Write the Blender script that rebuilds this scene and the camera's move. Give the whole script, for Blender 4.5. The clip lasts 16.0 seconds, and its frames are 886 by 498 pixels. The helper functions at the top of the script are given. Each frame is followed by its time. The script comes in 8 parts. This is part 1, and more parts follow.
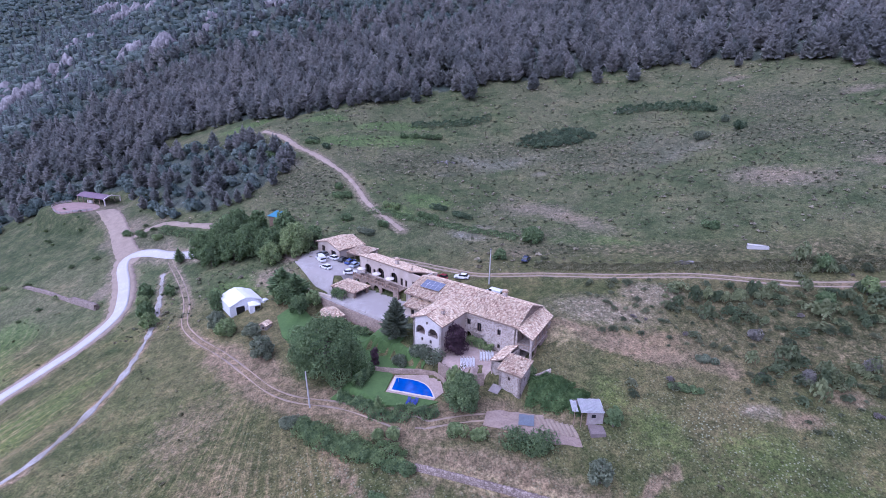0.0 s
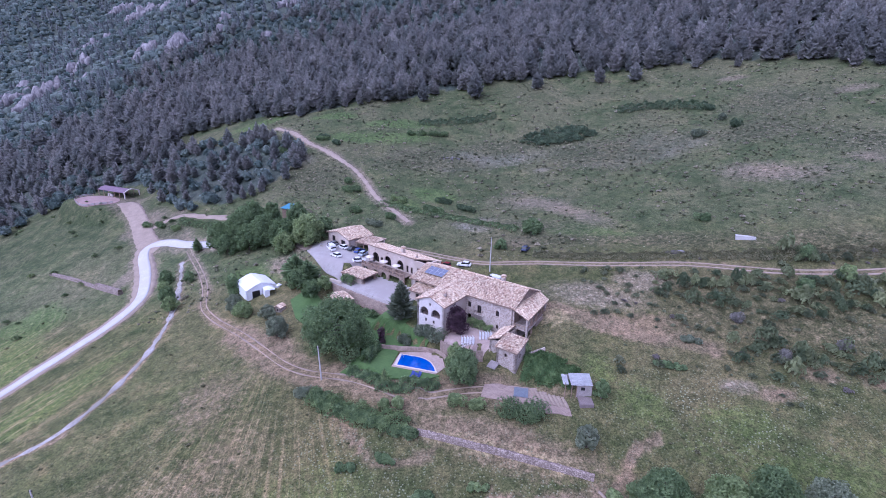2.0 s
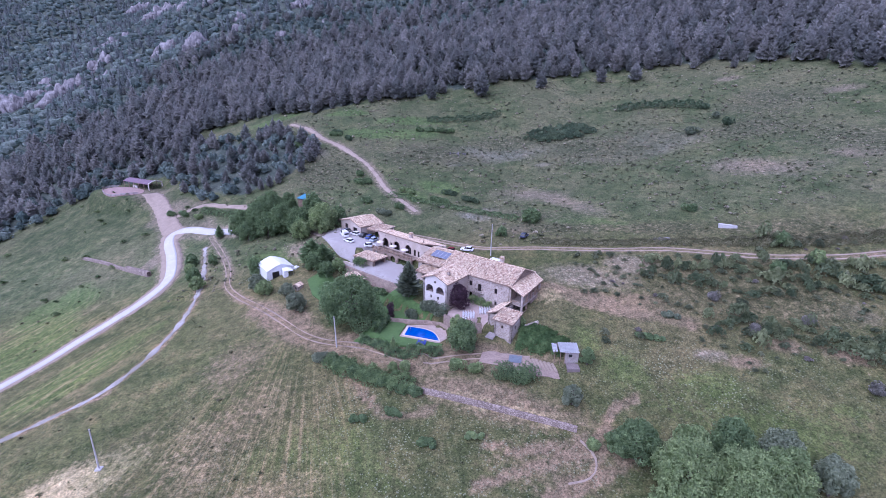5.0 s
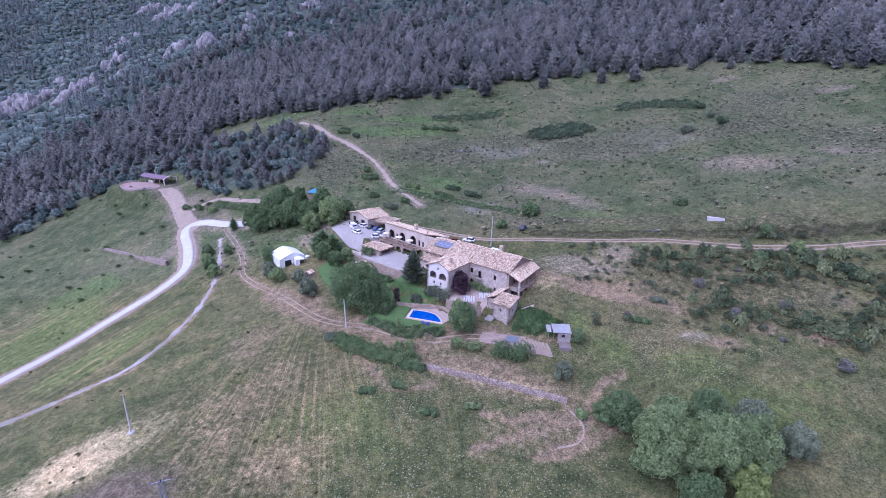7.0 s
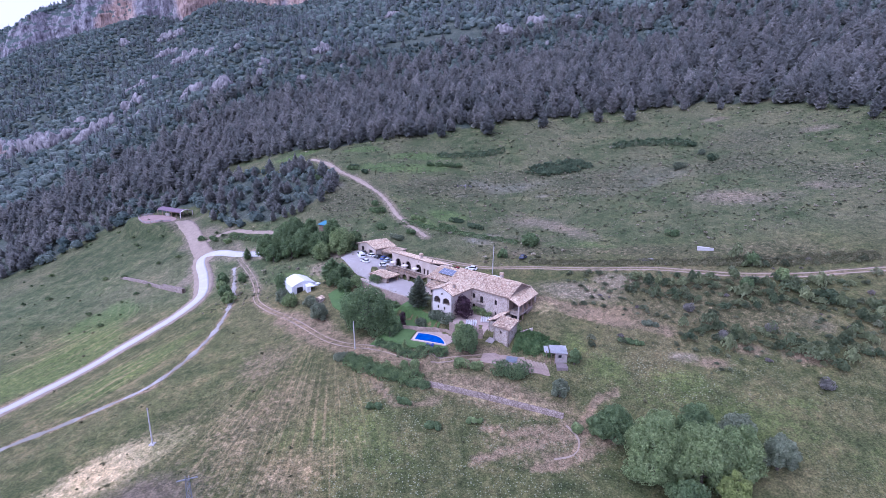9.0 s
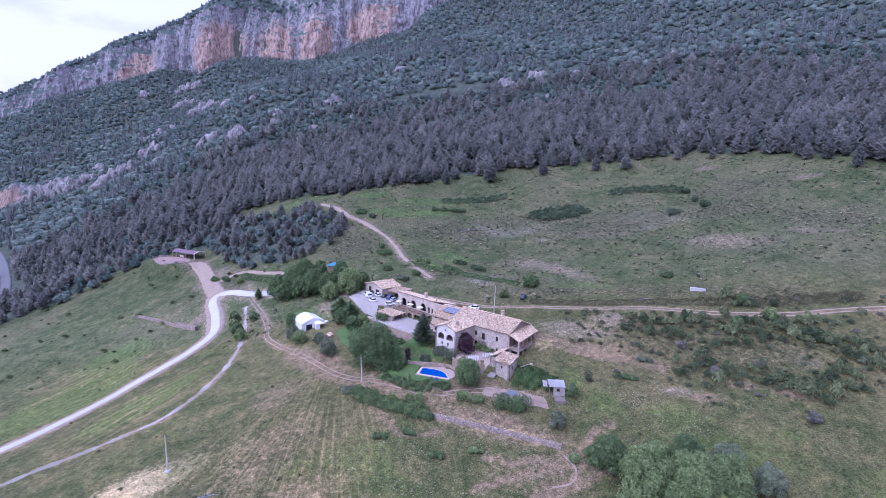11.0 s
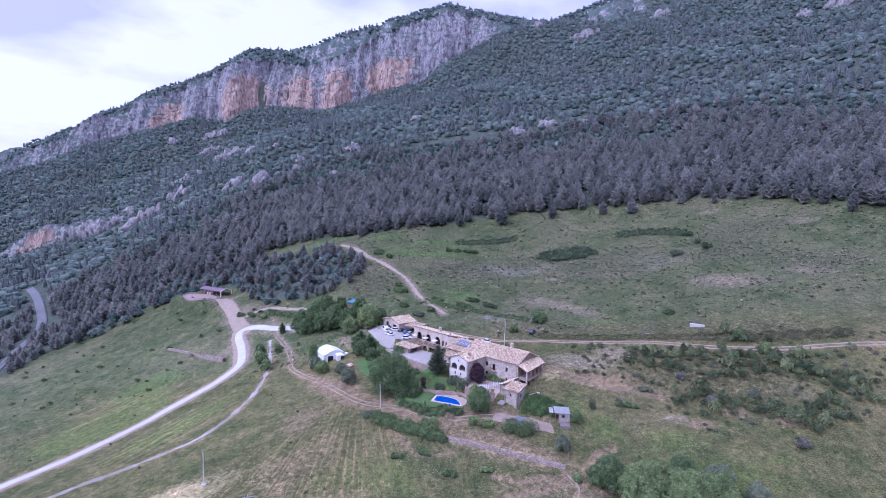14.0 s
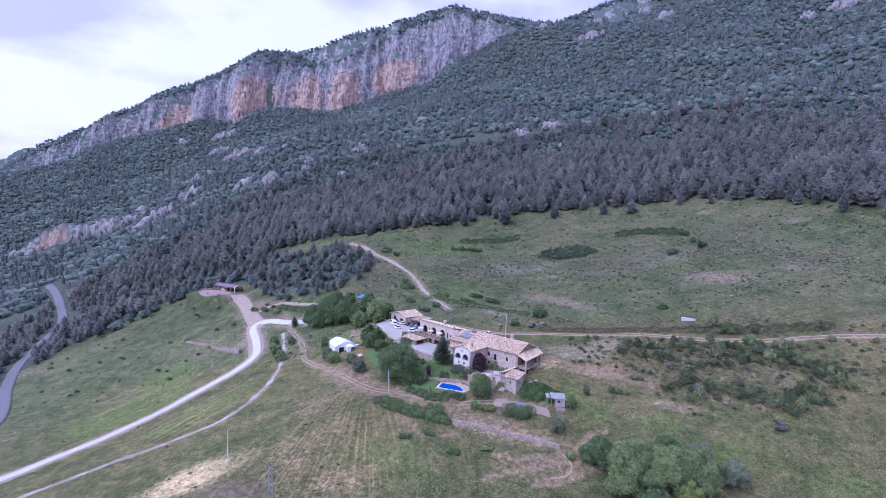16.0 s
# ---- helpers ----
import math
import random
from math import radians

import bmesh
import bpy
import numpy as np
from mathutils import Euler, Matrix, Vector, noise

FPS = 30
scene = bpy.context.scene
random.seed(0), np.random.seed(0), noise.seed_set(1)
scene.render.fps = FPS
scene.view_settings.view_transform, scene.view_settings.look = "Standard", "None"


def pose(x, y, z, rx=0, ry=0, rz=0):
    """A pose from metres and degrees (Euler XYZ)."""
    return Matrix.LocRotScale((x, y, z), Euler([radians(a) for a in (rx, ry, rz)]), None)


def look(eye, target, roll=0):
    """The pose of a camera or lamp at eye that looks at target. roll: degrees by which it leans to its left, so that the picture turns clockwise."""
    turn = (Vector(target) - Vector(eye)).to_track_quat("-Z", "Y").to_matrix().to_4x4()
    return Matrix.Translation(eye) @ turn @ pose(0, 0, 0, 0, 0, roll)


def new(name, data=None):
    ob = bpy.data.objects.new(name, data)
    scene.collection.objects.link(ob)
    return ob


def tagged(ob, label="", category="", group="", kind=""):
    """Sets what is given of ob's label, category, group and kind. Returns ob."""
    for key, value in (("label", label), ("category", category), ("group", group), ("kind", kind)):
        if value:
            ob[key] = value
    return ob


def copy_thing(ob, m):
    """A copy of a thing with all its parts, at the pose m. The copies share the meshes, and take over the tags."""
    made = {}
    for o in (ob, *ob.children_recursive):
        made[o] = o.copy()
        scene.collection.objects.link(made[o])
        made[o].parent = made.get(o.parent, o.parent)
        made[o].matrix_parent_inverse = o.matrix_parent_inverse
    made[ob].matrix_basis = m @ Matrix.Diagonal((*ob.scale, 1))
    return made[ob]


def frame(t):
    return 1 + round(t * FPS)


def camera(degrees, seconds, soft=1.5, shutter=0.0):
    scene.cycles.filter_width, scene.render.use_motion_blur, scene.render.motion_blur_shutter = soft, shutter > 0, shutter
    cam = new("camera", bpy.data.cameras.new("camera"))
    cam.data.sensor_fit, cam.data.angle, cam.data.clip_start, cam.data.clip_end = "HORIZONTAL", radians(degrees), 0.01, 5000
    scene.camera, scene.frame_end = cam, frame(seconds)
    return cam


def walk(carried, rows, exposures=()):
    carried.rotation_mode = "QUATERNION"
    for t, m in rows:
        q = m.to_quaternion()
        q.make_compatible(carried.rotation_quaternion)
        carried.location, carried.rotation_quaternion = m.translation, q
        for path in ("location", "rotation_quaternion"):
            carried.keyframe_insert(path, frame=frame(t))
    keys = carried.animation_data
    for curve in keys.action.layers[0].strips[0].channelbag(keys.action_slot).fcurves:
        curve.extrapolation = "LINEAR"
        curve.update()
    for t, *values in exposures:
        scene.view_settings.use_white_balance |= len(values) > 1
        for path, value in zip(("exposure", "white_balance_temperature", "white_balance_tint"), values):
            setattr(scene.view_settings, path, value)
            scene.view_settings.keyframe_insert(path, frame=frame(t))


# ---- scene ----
cam = camera(82.2, 16.0, soft=0.65)
PATH = [
    (0, (2.689, -104.691, 59.523), (2.76, -102.799, 58.879), 0.9),
    (0.5, (3.031, -106.976, 59.473), (3.094, -105.084, 58.829), 0.9),
    (1, (3.28, -109.314, 59.388), (3.335, -107.421, 58.744), 1.0),
    (1.5, (3.438, -111.533, 59.299), (3.485, -109.641, 58.654), 1.0),
    (2, (3.612, -113.729, 59.235), (3.653, -111.836, 58.59), 1.0),
    (2.5, (3.827, -115.878, 59.244), (3.861, -113.986, 58.598), 1.1),
    (3, (3.978, -118.002, 59.24), (4.006, -116.109, 58.594), 1.1),
    (3.5, (4.118, -120.28, 59.168), (4.141, -118.388, 58.522), 1.2),
    (4, (4.215, -122.575, 59.172), (4.234, -120.682, 58.525), 1.2),
    (6.5, (4.828, -134.486, 59.281), (4.825, -132.594, 58.633), 1.4),
    (7, (5.028, -137.071, 59.265), (5.02, -135.179, 58.617), 1.4),
    (7.5, (5.217, -139.653, 59.24), (5.204, -137.761, 58.591), 1.4),
    (8, (5.302, -142.118, 59.243), (5.284, -140.224, 58.6), 1.4),
    (8.5, (5.276, -144.535, 59.258), (5.254, -142.624, 58.667), 1.4),
    (9, (5.317, -146.923, 59.255), (5.288, -144.989, 58.745), 1.4),
    (11.5, (5.731, -158.645, 59.335), (5.676, -156.668, 59.036), 1.6),
    (12, (5.736, -161.018, 59.397), (5.676, -159.036, 59.14), 1.6),
    (12.5, (5.672, -163.527, 59.445), (5.598, -161.541, 59.221), 1.6),
    (13, (5.603, -166.076, 59.385), (5.514, -164.087, 59.193), 1.7),
    (13.5, (5.753, -168.618, 59.23), (5.652, -166.628, 59.062), 1.6),
    (14, (6.104, -171.088, 59.236), (5.994, -169.098, 59.068), 1.7),
    (14.5, (6.237, -173.85, 59.237), (6.122, -171.861, 59.068), 1.7),
    (15, (6.408, -176.751, 59.188), (6.287, -174.762, 59.019), 1.8),
    (15.5, (6.71, -179.698, 59.158), (6.583, -177.71, 58.989), 1.8),
    (16, (7.106, -182.801, 59.116), (6.974, -180.812, 58.948), 1.8),
]
walk(cam, [(t, look(eye, target, roll)) for t, eye, target, roll in PATH], [(0.0, 0.25, 4830, 29.5), (4.0, 0.36, 4830, 29.5), (8.0, 0.38, 4830, 29.5), (16.0, 0.36, 4830, 29.5)])

# world: pale evening overcast with a bright band low in the west, and a broad soft sun
world = bpy.data.worlds.new("sky")
scene.world = world
world.use_nodes = True
wn, wl = world.node_tree.nodes, world.node_tree.links
wn.clear()
SUN_EL, SUN_AZ = radians(38), radians(-62)


def wnode(kind, **kw):
    n = wn.new(kind)
    for k, v in kw.items():
        if k == "op":
            n.operation = v
        elif k == "blend":
            n.data_type = "RGBA"
            n.blend_type = v
    return n


w_out = wn.new("ShaderNodeOutputWorld")
w_bg = wn.new("ShaderNodeBackground")
w_bg.inputs["Strength"].default_value = 0.9
sky_tex = wn.new("ShaderNodeTexSky")
sky_tex.sky_type = "NISHITA"
sky_tex.sun_disc = False
sky_tex.sun_elevation = SUN_EL
sky_tex.sun_rotation = SUN_AZ
sky_tex.dust_density = 3.0
sky_mul = wnode("ShaderNodeMix", blend="MULTIPLY")
sky_mul.inputs["Factor"].default_value = 1.0
sky_mul.inputs["B"].default_value = (0.07, 0.07, 0.07, 1)
wl.new(sky_tex.outputs["Color"], sky_mul.inputs["A"])
w_co = wn.new("ShaderNodeTexCoord")
w_map = wn.new("ShaderNodeMapping")
w_map.inputs["Scale"].default_value = (1.0, 1.0, 2.6)
w_map.inputs["Location"].default_value = (0.35, 0.1, 0.0)
wl.new(w_co.outputs["Generated"], w_map.inputs["Vector"])
w_noise = wn.new("ShaderNodeTexNoise")
w_noise.inputs["Scale"].default_value = 2.3
w_noise.inputs["Detail"].default_value = 6.0
w_noise.inputs["Roughness"].default_value = 0.5
wl.new(w_map.outputs["Vector"], w_noise.inputs["Vector"])
w_ramp = wn.new("ShaderNodeValToRGB")
w_ramp.color_ramp.elements[0].position = 0.46
w_ramp.color_ramp.elements[0].color = (0.60, 0.57, 0.82, 1)
w_ramp.color_ramp.elements[1].position = 0.58
w_ramp.color_ramp.elements[1].color = (0.95, 0.89, 0.98, 1)
wl.new(w_noise.outputs["Fac"], w_ramp.inputs["Fac"])
w_mix = wnode("ShaderNodeMix", blend="MIX")
w_mix.inputs["Factor"].default_value = 0.9
wl.new(sky_mul.outputs["Result"], w_mix.inputs["A"])
wl.new(w_ramp.outputs["Color"], w_mix.inputs["B"])
wl.new(w_mix.outputs["Result"], w_bg.inputs["Color"])
wl.new(w_bg.outputs["Background"], w_out.inputs["Surface"])

sun_data = bpy.data.lights.new("sun", "SUN")
sun_data.energy = 2.6
sun_data.angle = radians(70)
sun_data.color = (1.0, 0.95, 0.9)
sun = new("sun", sun_data)
sun.matrix_world = look((-50, -45, 80), (0, 0, 0))


# materials
def mat(name, build):
    m = bpy.data.materials.new(name)
    m.use_nodes = True
    t = m.node_tree
    t.nodes.clear()
    out = t.nodes.new("ShaderNodeOutputMaterial")
    b = t.nodes.new("ShaderNodeBsdfPrincipled")
    t.links.new(b.outputs["BSDF"], out.inputs["Surface"])
    build(t, b)
    return m


def nd(t, kind, **sets):
    n = t.nodes.new(kind)
    for k, v in sets.items():
        n.inputs[k].default_value = v
    return n


def where(t, scale=1.0):
    """Object-space place in metres."""
    g = t.nodes.new("ShaderNodeNewGeometry")
    return g.outputs["Position"]


def noise_of(t, scale, detail=4.0, rough=0.55, vec=None):
    n = nd(t, "ShaderNodeTexNoise", Scale=scale, Detail=detail, Roughness=rough)
    t.links.new(vec if vec else where(t), n.inputs["Vector"])
    return n.outputs["Fac"]


def ramp(t, fac, stops):
    r = t.nodes.new("ShaderNodeValToRGB")
    e = r.color_ramp.elements
    while len(e) < len(stops):
        e.new(0.5)
    for el, (p, c) in zip(e, stops):
        el.position = p
        el.color = (*c, 1)
    t.links.new(fac, r.inputs["Fac"])
    return r.outputs["Color"]


def mix(t, fac, a, b, blend="MIX"):
    m = t.nodes.new("ShaderNodeMix")
    m.data_type = "RGBA"
    m.blend_type = blend
    for key, v in (("Factor", fac), ("A", a), ("B", b)):
        if isinstance(v, (int, float)):
            m.inputs[key].default_value = v
        elif isinstance(v, tuple):
            m.inputs[key].default_value = (*v, 1)
        else:
            t.links.new(v, m.inputs[key])
    return m.outputs["Result"]


def bump(t, b, height, strength=0.4, dist=0.05):
    n = nd(t, "ShaderNodeBump", Strength=strength, Distance=dist)
    t.links.new(height, n.inputs["Height"])
    t.links.new(n.outputs["Normal"], b.inputs["Normal"])


def speckled(name, dark, light, scale=3.0, fine=14.0, rough=0.85, bumps=0.4, tint=None, metal=0.0, per_piece=0.0, per_island=0.0):
    """A surface of two tones at two scales, with fine relief."""
    def build(t, b):
        a = noise_of(t, scale)
        f = noise_of(t, fine, 5.0, 0.6)
        c = ramp(t, a, [(0.3, dark), (0.7, light)])
        c = mix(t, 0.35, c, ramp(t, f, [(0.3, tuple(v * 0.55 for v in dark)), (0.7, tuple(min(1, v * 1.2) for v in light))]))
        if tint:
            k = noise_of(t, scale * 0.21, 3.0)
            c = mix(t, ramp(t, k, [(0.45, (0, 0, 0)), (0.62, (1, 1, 1))]), c, tint)
        if per_piece or per_island:
            if per_piece:
                src = t.nodes.new("ShaderNodeObjectInfo").outputs["Random"]
            else:
                src = t.nodes.new("ShaderNodeNewGeometry").outputs["Random Per Island"]
            k = per_piece or per_island
            c = mix(t, 1.0, c, ramp(t, src, [(0.0, (1 - k,) * 3), (1.0, (1 + k * 0.6, 1 + k * 0.5, 1 + k * 0.4))]), "MULTIPLY")
        t.links.new(c, b.inputs["Base Color"])
        b.inputs["Roughness"].default_value = rough
        b.inputs["Metallic"].default_value = metal
        if bumps:
            bump(t, b, f, bumps, 0.06)
    return mat(name, build)


def plain(name, col, rough=0.5, metal=0.0):
    return speckled(name, tuple(c * 0.9 for c in col), tuple(min(1, c * 1.06) for c in col), 1.3, 9.0, rough, 0.05, metal=metal)


# tools for building
def thing(name, place, label, category, group="", kind="", turn=0.0):
    e = new(name)
    e.matrix_basis = pose(*place, 0, 0, turn)
    return tagged(e, label, category, group, kind)


def finish(name, bm, material, smooth=False):
    me = bpy.data.meshes.new(name)
    bmesh.ops.recalc_face_normals(bm, faces=bm.faces[:])
    bm.to_mesh(me)
    bm.free()
    for m in material if isinstance(material, (list, tuple)) else [material]:
        me.materials.append(m)
    if smooth:
        me.polygons.foreach_set("use_smooth", np.ones(len(me.polygons), bool))
    return me


def part(name, bm, material, parent, label="", smooth=False):
    ob = new(name, finish(name, bm, material, smooth))
    ob.parent = parent
    return tagged(ob, label)


def box(bm, x0, x1, y0, y1, z0, z1, m=None):
    vs = [bm.verts.new((x, y, z)) for z in (z0, z1) for x, y in ((x0, y0), (x1, y0), (x1, y1), (x0, y1))]
    if m is not None:
        for v in vs:
            v.co = m @ v.co
    for f in ((3, 2, 1, 0), (4, 5, 6, 7), (0, 1, 5, 4), (1, 2, 6, 5), (2, 3, 7, 6), (3, 0, 4, 7)):
        bm.faces.new([vs[i] for i in f])
    return vs


def boxed(x0, x1, y0, y1, z0, z1, m=None, bevel=0.0):
    bm = bmesh.new()
    box(bm, x0, x1, y0, y1, z0, z1, m)
    if bevel:
        bmesh.ops.bevel(bm, geom=bm.edges[:], offset=bevel, segments=2, affect="EDGES")
    return bm


def tube(bm, a, b, r0, r1=None, n=8):
    r1 = r0 if r1 is None else r1
    a, b = Vector(a), Vector(b)
    q = (b - a).to_track_quat("Z", "Y")
    rings = []
    for p, r in ((a, r0), (b, r1)):
        rings.append([bm.verts.new(p + q @ Vector((math.cos(k * math.tau / n) * r, math.sin(k * math.tau / n) * r, 0))) for k in range(n)])
    for k in range(n):
        bm.faces.new((rings[0][k], rings[0][(k + 1) % n], rings[1][(k + 1) % n], rings[1][k]))
    bm.faces.new(rings[1])
    bm.faces.new(rings[0][::-1])


def tubed(a, b, r0, r1=None, n=8):
    bm = bmesh.new()
    tube(bm, a, b, r0, r1, n)
    return bm


def prism(bm, poly, z0, z1):
    lo = [bm.verts.new((*p[:2], z0 if len(p) < 3 else p[2])) for p in poly]
    hi = [bm.verts.new((*p[:2], z1)) for p in poly]
    n = len(poly)
    bm.faces.new(hi)
    bm.faces.new(lo[::-1])
    for i in range(n):
        bm.faces.new((lo[i], lo[(i + 1) % n], hi[(i + 1) % n], hi[i]))


def slab(bm, corners, thick):
    """A sloped slab with its top at four corners."""
    hi = [bm.verts.new(c) for c in corners]
    lo = [bm.verts.new((c[0], c[1], c[2] - thick)) for c in corners]
    n = len(corners)
    bm.faces.new(hi)
    bm.faces.new(lo[::-1])
    for i in range(n):
        bm.faces.new((lo[i], lo[(i + 1) % n], hi[(i + 1) % n], hi[i]))


def wall_with_openings(bm, a, b, z0, z1, thick, openings, top=None):
    """A wall from a to b (seen with a on the left), openings (s0, s1, z0, z1, arched) go through its outer face into deep reveals.
    top: heights (s, z) of a gable line above z1."""
    a, b = Vector((*a, 0)), Vector((*b, 0))
    along = (b - a).normalized()
    length = (b - a).length
    inward = Vector((-along.y, along.x, 0))
    ss = sorted({0.0, length, *[o[0] for o in openings], *[o[1] for o in openings]})
    zs = sorted({z0, z1, *[o[2] for o in openings], *[o[3] for o in openings]})

    def at(s, z, d=0.0):
        p = a + along * s + inward * d
        return bm.verts.new((p.x, p.y, z))
    for s0, s1 in zip(ss, ss[1:]):
        for q0, q1 in zip(zs, zs[1:]):
            cs, cz = (s0 + s1) / 2, (q0 + q1) / 2
            if any(o[0] < cs < o[1] and o[2] < cz < o[3] for o in openings):
                continue
            bm.faces.new((at(s0, q0), at(s1, q0), at(s1, q1), at(s0, q1)))
    for s0, s1, q0, q1, arched in openings:
        d = min(0.35, thick)
        rim = [(s0, q0), (s1, q0)]
        if arched:
            r = (s1 - s0) / 2
            rise = min(r, q1 - q0)
            arc = [((s0 + s1) / 2 + r * math.cos(k * math.pi / 8), q1 - rise + rise * math.sin(k * math.pi / 8)) for k in range(9)]
            rim += arc
            for half, corner in ((arc[:5], (s1, q1)), (arc[4:], (s0, q1))):
                for p, q in zip(half, half[1:]):
                    bm.faces.new((at(*p), at(*corner), at(*q)))
        else:
            rim += [(s1, q1), (s0, q1)]
        for p, q in zip(rim, rim[1:] + rim[:1]):
            bm.faces.new((at(*p), at(*q), at(*q, d), at(*p, d)))
    if top:
        line = [(0.0, z1), *top, (length, z1)] if top[0][0] > 0 else [*top]
        bm.faces.new([at(s, z) for s, z in [(length, z1)] + [(0.0, z1)]] + [at(s, z) for s, z in top])
    # inner leaf and ends
    for d0, d1 in ((0.0, thick),):
        for s0, s1 in zip(ss, ss[1:]):
            for q0, q1 in zip(zs, zs[1:]):
                cs, cz = (s0 + s1) / 2, (q0 + q1) / 2
                if not any(o[0] < cs < o[1] and o[2] < cz < o[3] for o in openings):
                    bm.faces.new((at(s0, q0, thick), at(s0, q1, thick), at(s1, q1, thick), at(s1, q0, thick)))
        bm.faces.new((at(0, z1), at(length, z1), at(length, z1, thick), at(0, z1, thick)))
        bm.faces.new((at(0, z0), at(0, z1), at(0, z1, thick), at(0, z0, thick)))
        bm.faces.new((at(length, z0), at(length, z0, thick), at(length, z1, thick), at(length, z1)))
    bmesh.ops.remove_doubles(bm, verts=bm.verts[:], dist=0.0005)


def on_wall(a, b, s, z, d):
    """A place on the wall a to b: s along, d inward."""
    a, b = Vector((*a, 0)), Vector((*b, 0))
    along = (b - a).normalized()
    inward = Vector((-along.y, along.x, 0))
    p = a + along * s + inward * d
    return Vector((p.x, p.y, z))


def wall_frame(a, b, s, z, d):
    """The frame of axes on a wall: x along it, y inward, z up."""
    a2, b2 = Vector((*a, 0)), Vector((*b, 0))
    along = (b2 - a2).normalized()
    m = Matrix.Translation(on_wall(a, b, s, z, d)) @ Matrix.Rotation(math.atan2(along.y, along.x), 4, "Z")
    return m


def window_in(parent, a, b, o, wood, glass, bars=1, name="window"):
    """A window with frame, bar and pane set into an opening."""
    s0, s1, q0, q1, arched = o
    m = wall_frame(a, b, (s0 + s1) / 2, q0, 0.22)
    w, h = s1 - s0, q1 - q0
    bm = bmesh.new()
    f = 0.09
    for x0, x1, z0, z1 in ((-w / 2, -w / 2 + f, 0, h), (w / 2 - f, w / 2, 0, h), (-w / 2 + f, w / 2 - f, 0, f), (-w / 2 + f, w / 2 - f, h - f, h)):
        box(bm, x0, x1, -0.03, 0.04, z0, z1, m)
    for k in range(bars):
        x = -w / 2 + w * (k + 1) / (bars + 1)
        box(bm, x - 0.035, x + 0.035, -0.02, 0.035, f, h - f, m)
    win = part(name, bm, wood, parent)
    bm = bmesh.new()
    box(bm, -w / 2 + 0.02, w / 2 - 0.02, 0.05, 0.07, 0.02, h - 0.02, m)
    part("pane", bm, glass, win, "dark window glass")
    return win


def fast_mesh(name, verts, faces, material, tint=None):
    """A mesh from arrays; faces all have the same number of corners. tint: one colour for each vertex."""
    verts, faces = np.asarray(verts, np.float32), np.asarray(faces, np.int32)
    me = bpy.data.meshes.new(name)
    n, k = faces.shape
    me.vertices.add(len(verts))
    me.vertices.foreach_set("co", verts.ravel())
    me.loops.add(n * k)
    me.loops.foreach_set("vertex_index", faces.ravel())
    me.polygons.add(n)
    me.polygons.foreach_set("loop_start", np.arange(0, n * k, k, dtype=np.int32))
    me.polygons.foreach_set("loop_total", np.full(n, k, np.int32))
    me.update(calc_edges=True)
    if tint is not None:
        a = me.color_attributes.new("tint", "FLOAT_COLOR", "POINT")
        a.data.foreach_set("color", np.concatenate([np.asarray(tint, np.float32), np.ones((len(verts), 1), np.float32)], 1).ravel())
    me.materials.append(material)
    return me


def along_line(pts, step):
    """Points at even steps along a rounded line."""
    p = np.array(pts, float)
    for _ in range(3):
        q = np.empty((2 * len(p) - 2, p.shape[1]))
        q[0::2], q[1::2] = 0.75 * p[:-1] + 0.25 * p[1:], 0.25 * p[:-1] + 0.75 * p[1:]
        p = np.vstack([p[:1], q, p[-1:]])
    d = np.concatenate([[0], np.cumsum(np.hypot(*np.diff(p[:, :2], axis=0).T))])
    s = np.arange(0, d[-1], step)
    return np.stack([np.interp(s, d, p[:, k]) for k in range(p.shape[1])], 1)


def distance_to(x, y, pts):
    """Distance of many places to a line of points."""
    p = np.array(pts, float)
    best = np.full(x.shape, 1e9)
    for (ax, ay), (bx, by) in zip(p[:-1, :2], p[1:, :2]):
        dx, dy = bx - ax, by - ay
        t = np.clip(((x - ax) * dx + (y - ay) * dy) / (dx * dx + dy * dy + 1e-9), 0, 1)
        best = np.minimum(best, np.hypot(x - ax - t * dx, y - ay - t * dy))
    return best


def inside(x, y, poly):
    """Which places lie inside a polygon."""
    r = np.zeros(x.shape, bool)
    n = len(poly)
    for i in range(n):
        (ax, ay), (bx, by) = poly[i], poly[(i + 1) % n]
        if ay == by:
            continue
        hit = ((ay > y) != (by > y)) & (x < (bx - ax) * (y - ay) / (by - ay) + ax)
        r ^= hit
    return r


# the lie of the land: a coarse table of heights every 300 m and a fine one every 58 m, both smoothed, in metres
HILLS = (
    (8, 9, 8, 1, -11, -27, -76, -114, -76, -34, 11),
    (-12, -11, -12, -20, -30, -14, -35, -71, 26, 82, 134),
    (-30, -31, -35, -51, -86, -93, -3, 27, 160, 213, 268),
    (-39, -42, -56, -97, -147, 15, 73, 153, 272, 347, 417),
    (-26, -19, -23, -34, -11, 195, 208, 246, 340, 464, 560),
    (7, 45, 65, 123, 185, 197, 313, 434, 523, 617, 701),
    (23, 78, 117, 215, 276, 319, 443, 536, 616, 704, 788),
    (12, 63, 116, 220, 303, 359, 435, 502, 584, 700, 809),
    (-3, 53, 120, 217, 303, 364, 422, 482, 567, 685, 805),
)
